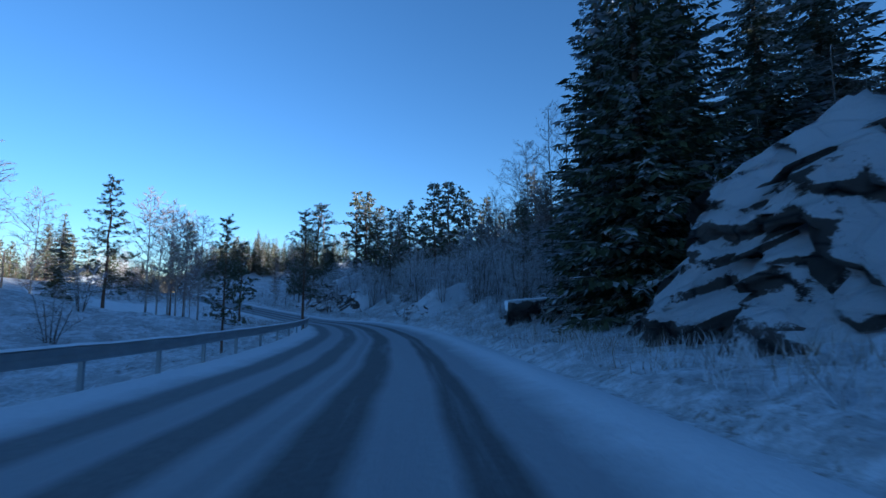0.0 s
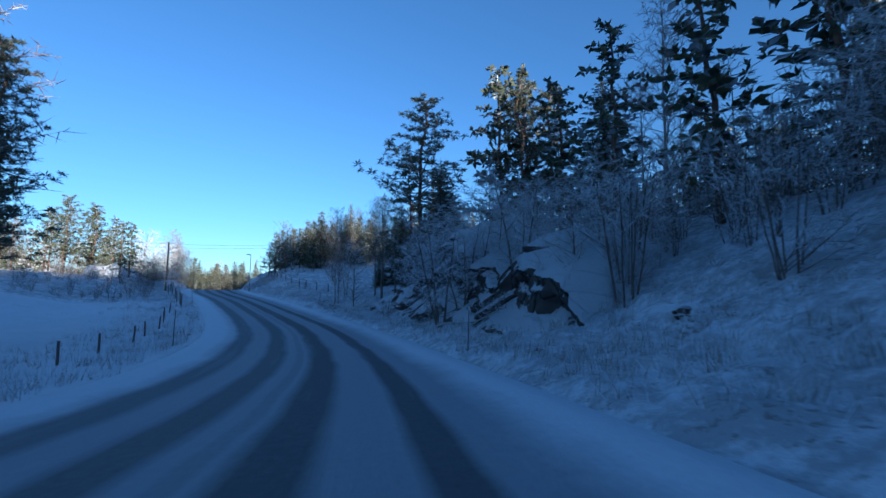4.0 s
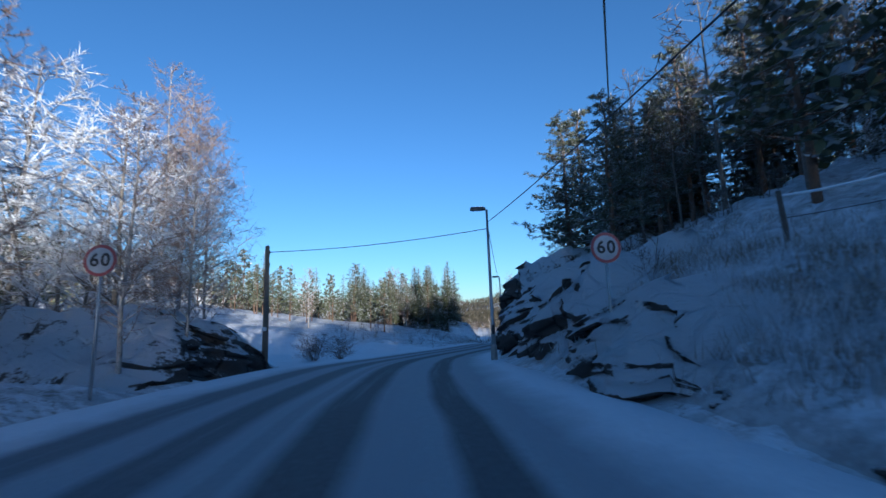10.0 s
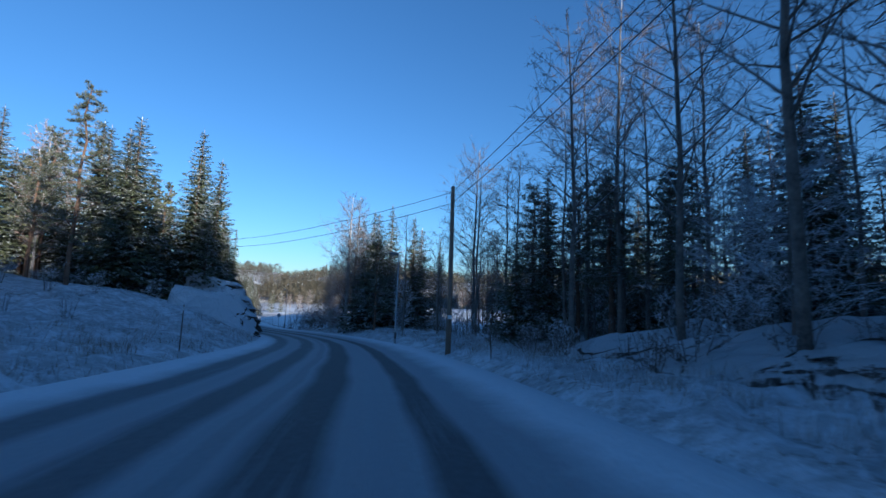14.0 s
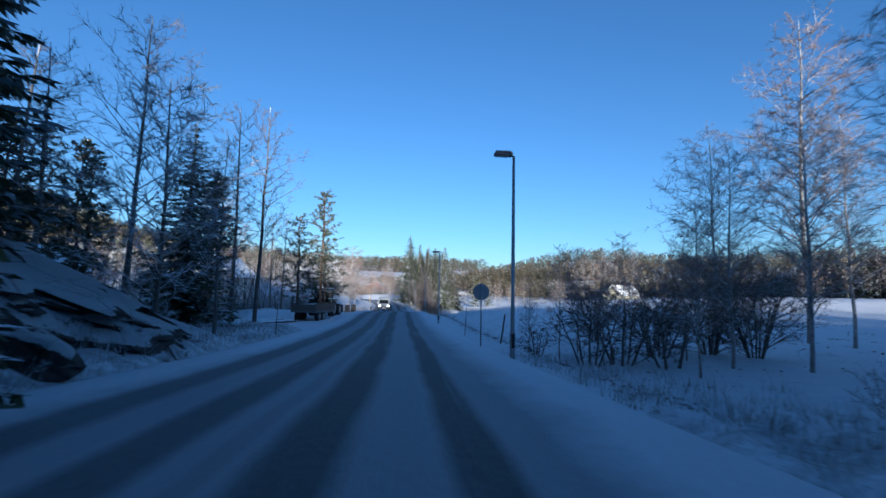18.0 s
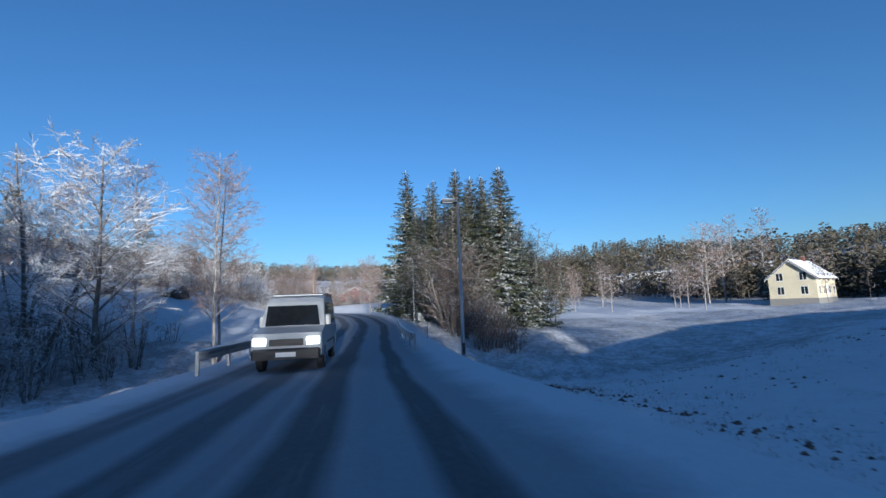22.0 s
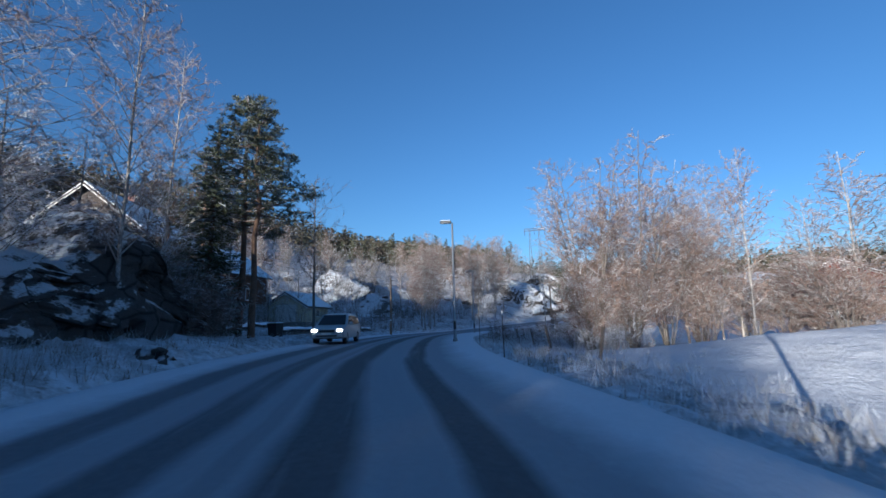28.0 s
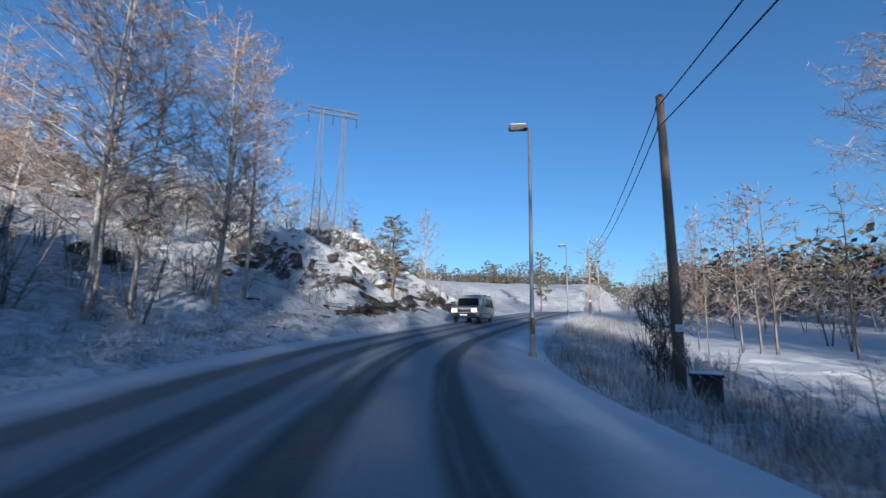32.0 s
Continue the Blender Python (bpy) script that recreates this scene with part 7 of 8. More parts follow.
def road_sign(text):
    ob = new("speed_limit_sign")
    Shape().rod([(0, 0, -.5), (0, 0, 2.75)], .03, 8).part("post", STEEL, ob, smooth=True)
    ring = [(math.cos(6.2832 * k / 32), math.sin(6.2832 * k / 32)) for k in range(32)]
    plate = Shape().prism([(.32 * a, 2.4 + .32 * b) for a, b in ring], -.045, -.032).part("plate", STEEL, ob)
    Shape().prism([(.315 * a, 2.4 + .315 * b) for a, b in ring], -.052, -.0455).part("red_border", SIGNRED, plate, "red rim of the sign")
    Shape().prism([(.255 * a, 2.4 + .255 * b) for a, b in ring], -.057, -.0525).part("white_face", SIGNFROSTSHADE, plate, "white sign face greyed by frost and painted shade")
    for shift, figure in zip((-.105, .105), text):
        font = bpy.data.curves.new("digit", "FONT")
        font.body, font.size, font.extrude, font.align_x, font.align_y, font.offset = figure, .36, .002, "CENTER", "CENTER", .008
        draft = new("digit", font)
        me = bpy.data.meshes.new_from_object(draft.evaluated_get(bpy.context.evaluated_depsgraph_get()))
        bpy.data.objects.remove(draft)
        me.transform(pose(shift, -.060, 2.4, 90, 0, 0))
        me.materials.clear()
        me.materials.append(SIGNBLACK)
        word = new("digit", me)
        word.parent = plate
        tagged(word, "black figure " + figure)
    for z in (2.2, 2.6):
        Shape().box((-.05, -.035, z - .02), (.05, .04, z + .02), .005).part("clamp", STEEL, ob)
    return tagged(ob, "round white speed limit sign with a red rim, reading 60", "road sign", "speed limit signs")


sign = set_out(road_sign("60"), 10.62, -6.0, 0, .35)
copy_thing(sign, spot(10.6, 4.1, 0, -.15))
back = set_out(road_sign(""), 19.0, 3.0, 180, -.1)
tagged(back, "round road sign on a grey post, seen from its plain back", "road sign")


def snow_stake():
    ob = new("snow_stake")
    Shape().rod([(0, 0, -.3), (.03, .01, .9), (.05, .0, 1.75)], [.022, .02, .016], 6).part("stake", FENCEWOOD, ob)
    Shape().rod([(.046, .002, 1.55), (.05, 0, 1.68)], [.024, .024], 6).part("reflector", SIGNWHITE, ob, "pale reflective band")
    return tagged(ob, "thin dark snow marker stake at the road's edge", "snow stake", "snow stakes along the road")


STAKE = set_out(snow_stake(), 3.0, 3.7)
for u, d in ((5.1, 3.9), (5.6, -6.4), (7.5, -6.3), (7.3, 4.6), (13.2, -6.2), (14.9, 4.0), (15.1, -6.2), (16.95, -5.9), (19.35, -6.3), (19.6, 3.9), (20.35, -6.3), (20.6, 3.9), (23.9, 3.1), (26.2, 3.9), (28.2, -5.9), (29.1, 3.7), (29.7, 3.7), (31.3, -6.1), (31.9, 3.6)):
    copy_thing(STAKE, spot(u, d, DICE.uniform(-60, 60)) @ pose(0, 0, 0, DICE.uniform(-3, 3), DICE.uniform(-3, 3)))


def fence_post(tall=1.25, thick=.055):
    ob = Shape().rod([(0, 0, -.4), (.01, 0, tall * .5), (.0, .01, tall)], [thick, thick * .95, thick * .85], 7).part("fence_post", FENCEWOOD)
    return tagged(ob, "weathered grey wooden fence post standing in snow", "fence post", "fence posts")


POST = set_out(fence_post(), 8.35, 7.6)
SHORT = set_out(fence_post(.85, .045), 4.2, -9.0)


def fence_line(first, u0, u1, d0, d1, gap, wires=(), skip=.1, lean=4):
    """Posts along the road, and snow-laden wires between them."""
    tops, u = [], u0
    while u <= u1:
        d = d0 + (d1 - d0) * (u - u0) / (u1 - u0) + DICE.uniform(-.15, .15)
        if DICE.random() > skip:
            m = spot(u, d) @ pose(0, 0, 0, DICE.uniform(-lean, lean), DICE.uniform(-lean, lean), DICE.uniform(0, 90))
            copy_thing(first, m)
            tops.append(m)
        u += gap / 14.3
    for h, thick, mat in wires:
        run = Shape()
        pts = []
        for a, b in zip(tops, tops[1:]):
            p, q = a @ Vector((.06, 0, h)), b @ Vector((.06, 0, h))
            for k in range(4):
                f = k / 4
                r = p.lerp(q, f)
                r.z -= .35 * f * (1 - f) * (1 if thick > .01 else .3)
                pts.append(r)
        pts.append(tops[-1] @ Vector((.06, 0, h)))
        run.rod(pts, thick, 5)
        tagged(run.part("fence_wire", mat), "snow-laden wire strung between the fence posts", "fence wire", "fence wires")


for u, d, lean, tall in ((19.30, 4.95, 9, 1.55), (31.52, 5.83, 14, 1.25), (31.59, 7.9, -12, .45), (32.07, 6.42, -3, .75)):
    copy_thing(POST, spot(u, d, -35 if u > 30 else 10) @ pose(0, 0, 0, 0, lean) @ Matrix.Diagonal((.8, .8, tall / 1.25, 1)))


fence_line(POST, 7.7, 10.6, 8.5, 7.6, 3.4, ((1.15, .028, CAPSNOW), (.7, .008, WIRE)))
fence_line(SHORT, 4.2, 7.4, -9.5, -8.0, 4.0)
fence_line(POST, 7.6, 10.3, -7.2, -7.0, 3.0, ((.9, .006, WIRE),), .15, 6)
fence_line(SHORT, 26.6, 28.6, 6.4, 6.8, 5.0, (), .4, 7)
fence_line(POST, 29.0, 32.3, 6.4, 6.0, 4.6, (), .25, 13)
fence_line(SHORT, 18.8, 21.0, -9.5, -9.0, 6.0)


def guard_rail(u0, u1, d, label):
    """A W-beam rail on posts, with a ridge of snow on top."""
    ob = new("guard_rail")
    us = np.arange(u0, u1 + .01, .07)
    wave_shape = [(0, .46), (.035, .50), (.04, .55), (0, .60), (0, .62), (.04, .67), (.035, .72), (0, .76)]
    line = d if callable(d) else (lambda u, fixed=d: fixed)
    side = 1 if line(u0) < 0 else -1
    mid = on_line((u0 + u1) / 2)[0]
    rows, cap = [], []
    for u in us:
        p, w = on_line(u)
        d = line(u)
        for o, z in wave_shape:
            e = d + side * o
            rows.append((p[0] + w[1] * e - mid[0], p[1] - w[0] * e - mid[1], p[2] + z - mid[2]))
        for e, z in ((d - .05, .765), (d - .03, .80), (d + .02, .81), (d + .05, .765)):
            cap.append((p[0] + w[1] * e - mid[0], p[1] - w[0] * e - mid[1], p[2] + z + .012 * math.sin(u * 60) - mid[2]))
    ob.location = mid
    beam = part_of(mesh_of("rail", rows, grid_faces(len(us), len(wave_shape)), STEEL, smooth=True), "rail", ob)
    solid = beam.modifiers.new("thickness", "SOLIDIFY")
    solid.thickness = .006
    part_of(mesh_of("snow_ridge", cap, grid_faces(len(us), 4), CAPSNOW, smooth=True), "snow_ridge", ob, "snow lying along the rail")
    u = u0 + .02
    while u <= u1:
        p, w = on_line(u)
        e = line(u) - side * .08
        post = Shape().box((-.05, -.04, -1.1), (.05, .04, .74), .008).part("post", STEEL, ob)
        post.location = (p[0] + w[1] * e - mid[0], p[1] - w[0] * e - mid[1], p[2] - mid[2])
        post.rotation_euler = (0, 0, math.radians(heading(u)))
        u += .21
    return tagged(ob, label, "guard rail", "guard rails")


guard_rail(-2.5, 3.0, lambda u: -6.2 + 1.6 * min(max((u - 1.2) / 1.8, 0), 1), "grey steel guard rail on posts above a snowy slope")
guard_rail(23.02, 24.35, -4.75, "snow-topped steel guard rail at the stream crossing")
guard_rail(23.4, 24.62, 1.78, "snow-topped steel guard rail with pale posts at the stream crossing")


def wheelie_bin(color_mat, label):
    ob = new("wheelie_bin")
    Shape().prism([(-.24, .06), (.24, .06), (.29, .95), (-.29, .95)], -.28, .3).part("body", color_mat, ob)
    Shape().box((-.31, -.32, .95), (.31, .36, 1.02), .03).part("lid", color_mat, ob)
    for x in (-.27, .21):
        Shape().rod([(x, .3, .1), (x + .06, .3, .1)], .1, 12).part("wheel", BLACK, ob)
    Shape().rod([(-.25, .36, .93), (.25, .36, .93)], .018, 6).part("handle", BLACK, ob)
    Shape().box((-.27, -.27, 1.022), (.27, .3, 1.075), .05).part("snow_cap", CAPSNOW, ob)
    return tagged(ob, label, "wheelie bin", "wheelie bins")


bin_one = set_out(wheelie_bin(BLACK, "dark wheelie bin with snow on its lid"), 21.36, -7.6, 100)
for du, dd in ((.012, .78), (.02, 1.55)):
    copy_thing(bin_one, spot(21.36 + du, -7.6 + dd, 100))
copy_thing(bin_one, spot(29.75, -7.4, 70))


def letter_box():
    ob = new("letter_box")
    Shape().rod([(0, 0, -.4), (0, 0, .95)], .05, 7).part("post", FENCEWOOD, ob)
    Shape().box((-.28, -.2, .95), (.28, .2, 1.25), .03).part("box", FENCEWOOD, ob)
    Shape().prism([(-.34, 1.25), (.34, 1.25), (0, 1.42)], -.26, .26).part("roof", FENCEWOOD, ob)
    Shape().prism([(-.36, 1.265), (0, 1.435), (.36, 1.265), (.30, 1.36), (0, 1.53), (-.30, 1.36)], -.27, .27).part("snow_cap", CAPSNOW, ob)
    return tagged(ob, "wooden letter box on a post with a snowy lid", "letter box")


set_out(letter_box(), 13.95, 5.2, 90)


def cabinet():
    ob = new("utility_cabinet")
    Shape().box((-.35, -.2, 0), (.35, .2, 1.15), .02).part("body", STEEL, ob)
    Shape().box((-.31, -.215, .1), (.31, -.2, 1.05), .006).part("door", STEEL, ob)
    Shape().box((-.38, -.23, 1.152), (.38, .23, 1.22), .04).part("snow_cap", CAPSNOW, ob)
    Shape().rod([(.22, -.23, .55), (.22, -.23, .68)], .012, 6).part("handle", BLACK, ob)
    return tagged(ob, "grey roadside utility cabinet capped with snow", "utility cabinet")


set_out(cabinet(), 25.02, 4.4, 10)


def stone_wall(u0, u1, d, tall, label):
    """A dry wall of rough blocks, laid in courses, with snow on top."""
    ob = new("stone_wall")
    mid = Vector((*beside((u0 + u1) / 2, d), 0))
    mid.z = land_at(mid.x, mid.y)
    ob.location = mid
    blocks = []
    for s in range(4):
        bm = bmesh.new()
        bmesh.ops.create_cube(bm, size=1.0)
        bmesh.ops.bevel(bm, geom=bm.edges[:], offset=.14, segments=1, affect="EDGES")
        for v in bm.verts:
            v.co += Vector((noise.noise(v.co * 2 + Vector((s * 7, 0, 0))), noise.noise(v.co * 2 + Vector((0, s * 5, 3))), noise.noise(v.co * 2 + Vector((1, 2, s * 9))))) * .16
        me = bpy.data.meshes.new("stone")
        bm.to_mesh(me)
        bm.free()
        me.materials.append(ROCK)
        blocks.append(me)
    for course in range(2):
        u = u0 + course * .02
        while u < u1:
            long = DICE.uniform(.55, 1.0)
            x, y = beside(u + long / 28, d + DICE.uniform(-.08, .08))
            h = tall / 2
            stone = new("stone", DICE.choice(blocks))
            stone.parent = ob
            stone.matrix_basis = Matrix.LocRotScale((x - mid.x, y - mid.y, land_at(x, y) - mid.z + h * (course + .42)), Euler((DICE.uniform(-.08, .08), DICE.uniform(-.08, .08), math.radians(heading(u)) + DICE.uniform(-.12, .12))), (.5, long * .98, h * 1.15))
            u += long / 14.8
    us = np.arange(u0, u1, .03)
    rows = []
    for u in us:
        for e, z in ((-.3, -.02), (-.2, .10), (0, .14), (.2, .10), (.3, -.02)):
            x, y = beside(u, d + e)
            rows.append((x - mid.x, y - mid.y, land_at(x, y) - mid.z + tall + z + .03 * math.sin(u * 40)))
    part_of(mesh_of("snow_cap", rows, grid_faces(len(us), 5), CAPSNOW, smooth=True), "snow_cap", ob, "thick snow on the wall")
    return tagged(ob, label, "stone wall")


stone_wall(29.9, 31.15, -8.6, .7, "low wall of rough stone blocks capped with snow")
stone_wall(29.6, 30.6, -13.5, .6, "low terrace wall of rough stones under snow")


# ---- houses ----
def boards(name, color, width=0.14):
    """Painted upright boarding: narrow shadowed joints, weathered paint."""
    mat, tree, bsdf = shader(name, 0.75)
    where = tree.nodes.new("ShaderNodeTexCoord")
    split = tree.nodes.new("ShaderNodeSeparateXYZ")
    tree.links.new(where.outputs["Object"], split.inputs[0])
    run = sums(tree, "ADD", split.outputs[0], split.outputs[1])
    cell = sums(tree, "FRACT", sums(tree, "DIVIDE", run, width))
    joint = sums(tree, "LESS_THAN", cell, 0.10)
    a, b = noise_of(tree, 0.7, 3), noise_of(tree, 8.0, 5)
    tone = mixed(tree, a, tuple(c * 0.72 for c in color), tuple(min(1, c * 1.12) for c in color))
    tone = mixed(tree, sums(tree, "MULTIPLY", b, 0.25), tone, tuple(c * 0.5 for c in color))
    tone = mixed(tree, sums(tree, "MULTIPLY", joint, 0.6), tone, tuple(c * 0.3 for c in color))
    tree.links.new(tone, bsdf.inputs["Base Color"])
    bumped(tree, bsdf, sums(tree, "SUBTRACT", 1.0, joint), 0.6, 0.02)
    return mat


REDWALL = boards("red_painted_boards", (0.28, 0.045, 0.03))
WHITEWALL = boards("white_painted_boards", (0.72, 0.71, 0.67))
CREAMWALL = boards("cream_painted_boards", (0.66, 0.60, 0.42))
BROWNWALL = boards("brown_stained_boards", (0.13, 0.06, 0.03))
DARKWALL = boards("dark_stained_boards", (0.06, 0.045, 0.038))
TRIM = plain("white_trim", (0.7, 0.7, 0.68), 0.6)
BRICKED = plain("chimney_brick", (0.16, 0.07, 0.05), 0.85, 0, 0.3, 6.0, 0.5)
PLINTH = plain("grey_plinth", (0.22, 0.22, 0.21), 0.9, 0, 0.2, 4.0, 0.4)
PANE = plain("dark_window_glass", (0.02, 0.025, 0.03), 0.06, 0, 0.1)
ROOFSNOW = plain("roof_snow", (0.76, 0.79, 0.83), 0.8, 0, 0.08, 1.2, 0.4)
TILES = plain("dark_roof_tiles", (0.07, 0.05, 0.045), 0.8, 0, 0.25, 5.0, 0.4)


def house(name, wide, long, walls, ridge, skin, label, windows=(), doors=(), chimney=0.0, over=0.45):
    """A gabled house; the ridge runs along its own y. windows: (side, along, sill, width, height)."""
    ob = new(name)
    a, b = wide / 2, long / 2
    Shape().box((-a - .06, -b - .06, -1.2), (a + .06, b + .06, .42)).part("plinth", PLINTH, ob)
    Shape().prism([(-a, .42), (a, .42), (a, walls), (0, walls + ridge), (-a, walls)], -b, b).part("wall", skin, ob)
    slope = ridge / a
    for side in (-1, 1):
        lo, hi = side * (a + over), 0.0
        z_lo = walls - slope * over
        out = [(lo, z_lo + .02), (hi, walls + ridge + .02), (hi, walls + ridge + .17), (lo, z_lo + .15)]
        roof = Shape().prism(out if side > 0 else out[::-1], -b - over, b + over).part("roof", TILES, ob)
        snow = [(lo * .995, z_lo + .155), (hi, walls + ridge + .175), (hi, walls + ridge + .33), (lo * .985, z_lo + .30)]
        Shape().prism(snow if side > 0 else snow[::-1], -b - over + .04, b + over - .04).part("snow", ROOFSNOW, roof, "thick snow on the roof")
        for end in (-1, 1):
            y0 = end * (b + over) + (0 if end < 0 else -.03)
            edge = [(lo, z_lo - .10), (hi, walls + ridge - .10), (hi, walls + ridge + .02), (lo, z_lo + .02)]
            Shape().prism(edge if side > 0 else edge[::-1], y0, y0 + .03).part("bargeboard", TRIM, ob)
    if chimney:
        Shape().box((-.3, chimney - .35, walls + ridge * .6), (.3, chimney + .35, walls + ridge + .95), .03).part("chimney", BRICKED, ob)
        Shape().box((-.34, chimney - .39, walls + ridge + .952), (.34, chimney + .39, walls + ridge + 1.03), .02).part("chimney_cap", PLINTH, ob)

    def facing(side):
        if side == "front":
            return pose(0, -b, 0)
        if side == "back":
            return pose(0, b, 0, 0, 0, 180)
        if side == "right":
            return pose(a, 0, 0, 0, 0, 90)
        return pose(-a, 0, 0, 0, 0, -90)

    for side, along, sill, w, h in windows:
        win = new("window")
        win.parent = ob
        win.matrix_local = facing(side) @ pose(along, 0, sill)
        f = Shape()
        t = .09
        f.box((-w / 2 - t, -.05, -t), (w / 2 + t, .01, 0)).box((-w / 2 - t, -.05, h), (w / 2 + t, .01, h + t))
        f.box((-w / 2 - t, -.05, 0), (-w / 2, .01, h)).box((w / 2, -.05, 0), (w / 2 + t, .01, h)).box((-.03, -.045, 0), (.03, .01, h))
        f.part("frame", TRIM, win)
        Shape().box((-w / 2, -.02, 0), (-.03, .0, h)).part("pane", PANE, win)
        Shape().box((.03, -.02, 0), (w / 2, .0, h)).part("pane", PANE, win)
        Shape().box((-w / 2 - .12, -.12, -t - .04), (w / 2 + .12, .0, -t)).part("sill", TRIM, win)
    for side, along, w, h, mat in doors:
        leaf = new("door")
        leaf.parent = ob
        leaf.matrix_local = facing(side) @ pose(along, 0, .42)
        Shape().box((-w / 2, -.04, 0), (w / 2, 0, h), .01).part("leaf", mat, leaf)
        f = Shape().box((-w / 2 - .1, -.06, 0), (-w / 2, .0, h + .1)).box((w / 2, -.06, 0), (w / 2 + .1, 0, h + .1)).box((-w / 2, -.06, h), (w / 2, 0, h + .1))
        f.part("frame", TRIM, leaf)
        Shape().rod([(w / 2 - .12, -.07, h * .48), (w / 2 - .02, -.07, h * .48)], .015, 6).part("handle", STEEL, leaf)
    return tagged(ob, label, "house")


def put(ob, x, y, turn, lift=0.0):
    ob.matrix_world = pose(x, y, land_at(x, y) + lift, 0, 0, turn)
    return ob


put(house("red_barn", 7.0, 12, 3.4, 2.8, REDWALL, "red wooden barn with snow on the roof among trees", [("right", y, 1.2, .9, 1.0) for y in (-3.5, 0, 3.5)] + [("front", -1.6, 1.2, .9, 1.1), ("front", 1.6, 1.2, .9, 1.1)], [("right", 5, 1.0, 2.0, TRIM)]), -108, 106, 60)
put(house("shed", 5.0, 7, 2.4, 1.6, DARKWALL, "grey wooden shed with a snowy roof", [("front", 0, 1.0, .8, .8)], [("right", 0, 1.6, 1.9, DARKWALL)]), -97, 97, 50)
put(house("white_house", 8.0, 9.5, 5.2, 3.4, WHITEWALL, "large white wooden villa with a snowy gabled roof", [("front", x, z, .9, 1.3) for x in (-2.2, 0, 2.2) for z in (1.2, 3.6)] + [("front", x, 6.0, .7, 1.0) for x in (-.6, .6)] + [("right", y, z, 1.0, 1.3) for y in (-2.8, 0, 2.8) for z in (1.2, 3.6)], [("right", -4.0, .95, 2.05, TRIM)], 1.5), -190, 275, 32)
put(house("white_annexe", 5.5, 6.5, 2.8, 2.6, WHITEWALL, "small white wooden house beside the villa", [("front", 0, 1.2, .9, 1.1), ("right", 0, 1.2, .9, 1.1), ("front", 0, 3.3, .7, .8)], (), 0), -188, 264, 30)
put(house("farmhouse", 6.5, 10.5, 3.8, 2.8, CREAMWALL, "pale yellow farmhouse with a snowy roof beyond the field", [("front", x, z, .9, 1.2) for x in (-1.6, 1.6) for z in (1.1, 3.4)] + [("right", y, z, .9, 1.2) for y in (-4, -1.3, 1.3, 4) for z in (1.1, 3.2)] + [("left", y, 1.1, .9, 1.2) for y in (-4, -1.3, 1.3, 4)], [("right", 0, 1.0, 2.05, TRIM)], 2.0), -144.5, 380, -20, .6)
put(house("red_house", 8.5, 12, 2.7, 2.0, REDWALL, "red wooden bungalow with a snowy roof on the sunny slope", [("front", x, 1.0, 1.2, 1.1) for x in (-2, 2)] + [("right", y, 1.0, 1.2, 1.1) for y in (-4, 0)] + [("left", y, 1.0, 1.2, 1.1) for y in (-3, 1)], [("right", 3.2, 1.0, 2.05, TRIM)], -1.0), -257, 388, 35, .8)
put(house("red_annexe", 5.0, 6.0, 2.4, 1.5, REDWALL, "small red wooden annexe under snow", [("front", 0, 1.0, .9, 1.0)], ()), -263.5, 396, 30, 1.6)
put(house("brown_house", 9.0, 10, 4.6, 3.6, DARKWALL, "tall dark brown wooden house with a snowy roof beside pines", [("front", -2.6, 3.2, 1.3, 1.1), ("front", 2.4, 3.0, 1.1, .9), ("front", .4, 5.6, .7, .8), ("right", -2, 1.2, 1.1, 1.2), ("right", 2, 1.2, 1.1, 1.2), ("right", -2, 3.4, 1.1, 1.1)], [("front", 2.4, 1.0, 2.05, TRIM)], 1.0), -260.7, 312.5, 82, 1.8)
put(house("brown_cottage", 8.0, 9.0, 3.6, 2.9, BROWNWALL, "red-brown wooden house with white windows and a snowy roof", [("front", -1.8, 3.2, .9, .8), ("front", .2, 3.2, .9, .8), ("front", .2, 1.2, .9, .9), ("right", -2.6, .9, 1.2, 1.2), ("right", 1.6, .9, 1.2, 1.1)], (), 1.5), -269.7, 317.2, 62, 1.2)
put(house("garage", 5.0, 6.0, 2.3, 1.5, CREAMWALL, "small cream wooden garage with a snowy roof by the road", [("right", 0, 1.1, .8, .7)], [("front", 0, 2.4, 1.95, TRIM)]), -275.5, 326.2, 66, .1)
put(house("hillside_house", 8.0, 9.0, 3.4, 2.8, WHITEWALL, "pale wooden house with a snowy roof up on the bank", [("front", -1.5, 1.1, 1.0, 1.2), ("front", 1.5, 1.1, 1.0, 1.2), ("right", 0, 1.1, 1.0, 1.2)], (), 1.0), -247, 305.5, 70, 1.5)
put(house("hut", 4.0, 5.0, 2.0, 1.3, DARKWALL, "small dark wooden hut with snow on its roof", [("front", 0, .9, .7, .7)], [("right", 0, .9, 1.75, DARKWALL)]), -150.5, 239.0, 35, .8)


# ---- vehicles ----
# van white, its colour lowered to stand in for shade on the body
WHITEPAINT = plain("shade_dimmed_white_car_paint", (0.36, 0.375, 0.385), 0.32, 0, 0.12, 1.5)
SILVERPAINT = plain("dirty_silver_car_paint", (0.42, 0.43, 0.44), 0.35, 0.3, 0.15, 1.5)
GLASS = plain("tinted_car_glass", (0.012, 0.014, 0.017), 0.05, 0, 0.1)
RUBBER = plain("tyre_rubber", (0.02, 0.02, 0.021), 0.85, 0, 0.2, 8.0, 0.3)
RIMS = plain("steel_rim", (0.25, 0.25, 0.26), 0.4, 0.6)
GREENPAINT = plain("green_tractor_paint", (0.05, 0.10, 0.06), 0.5, 0, 0.2, 3.0)
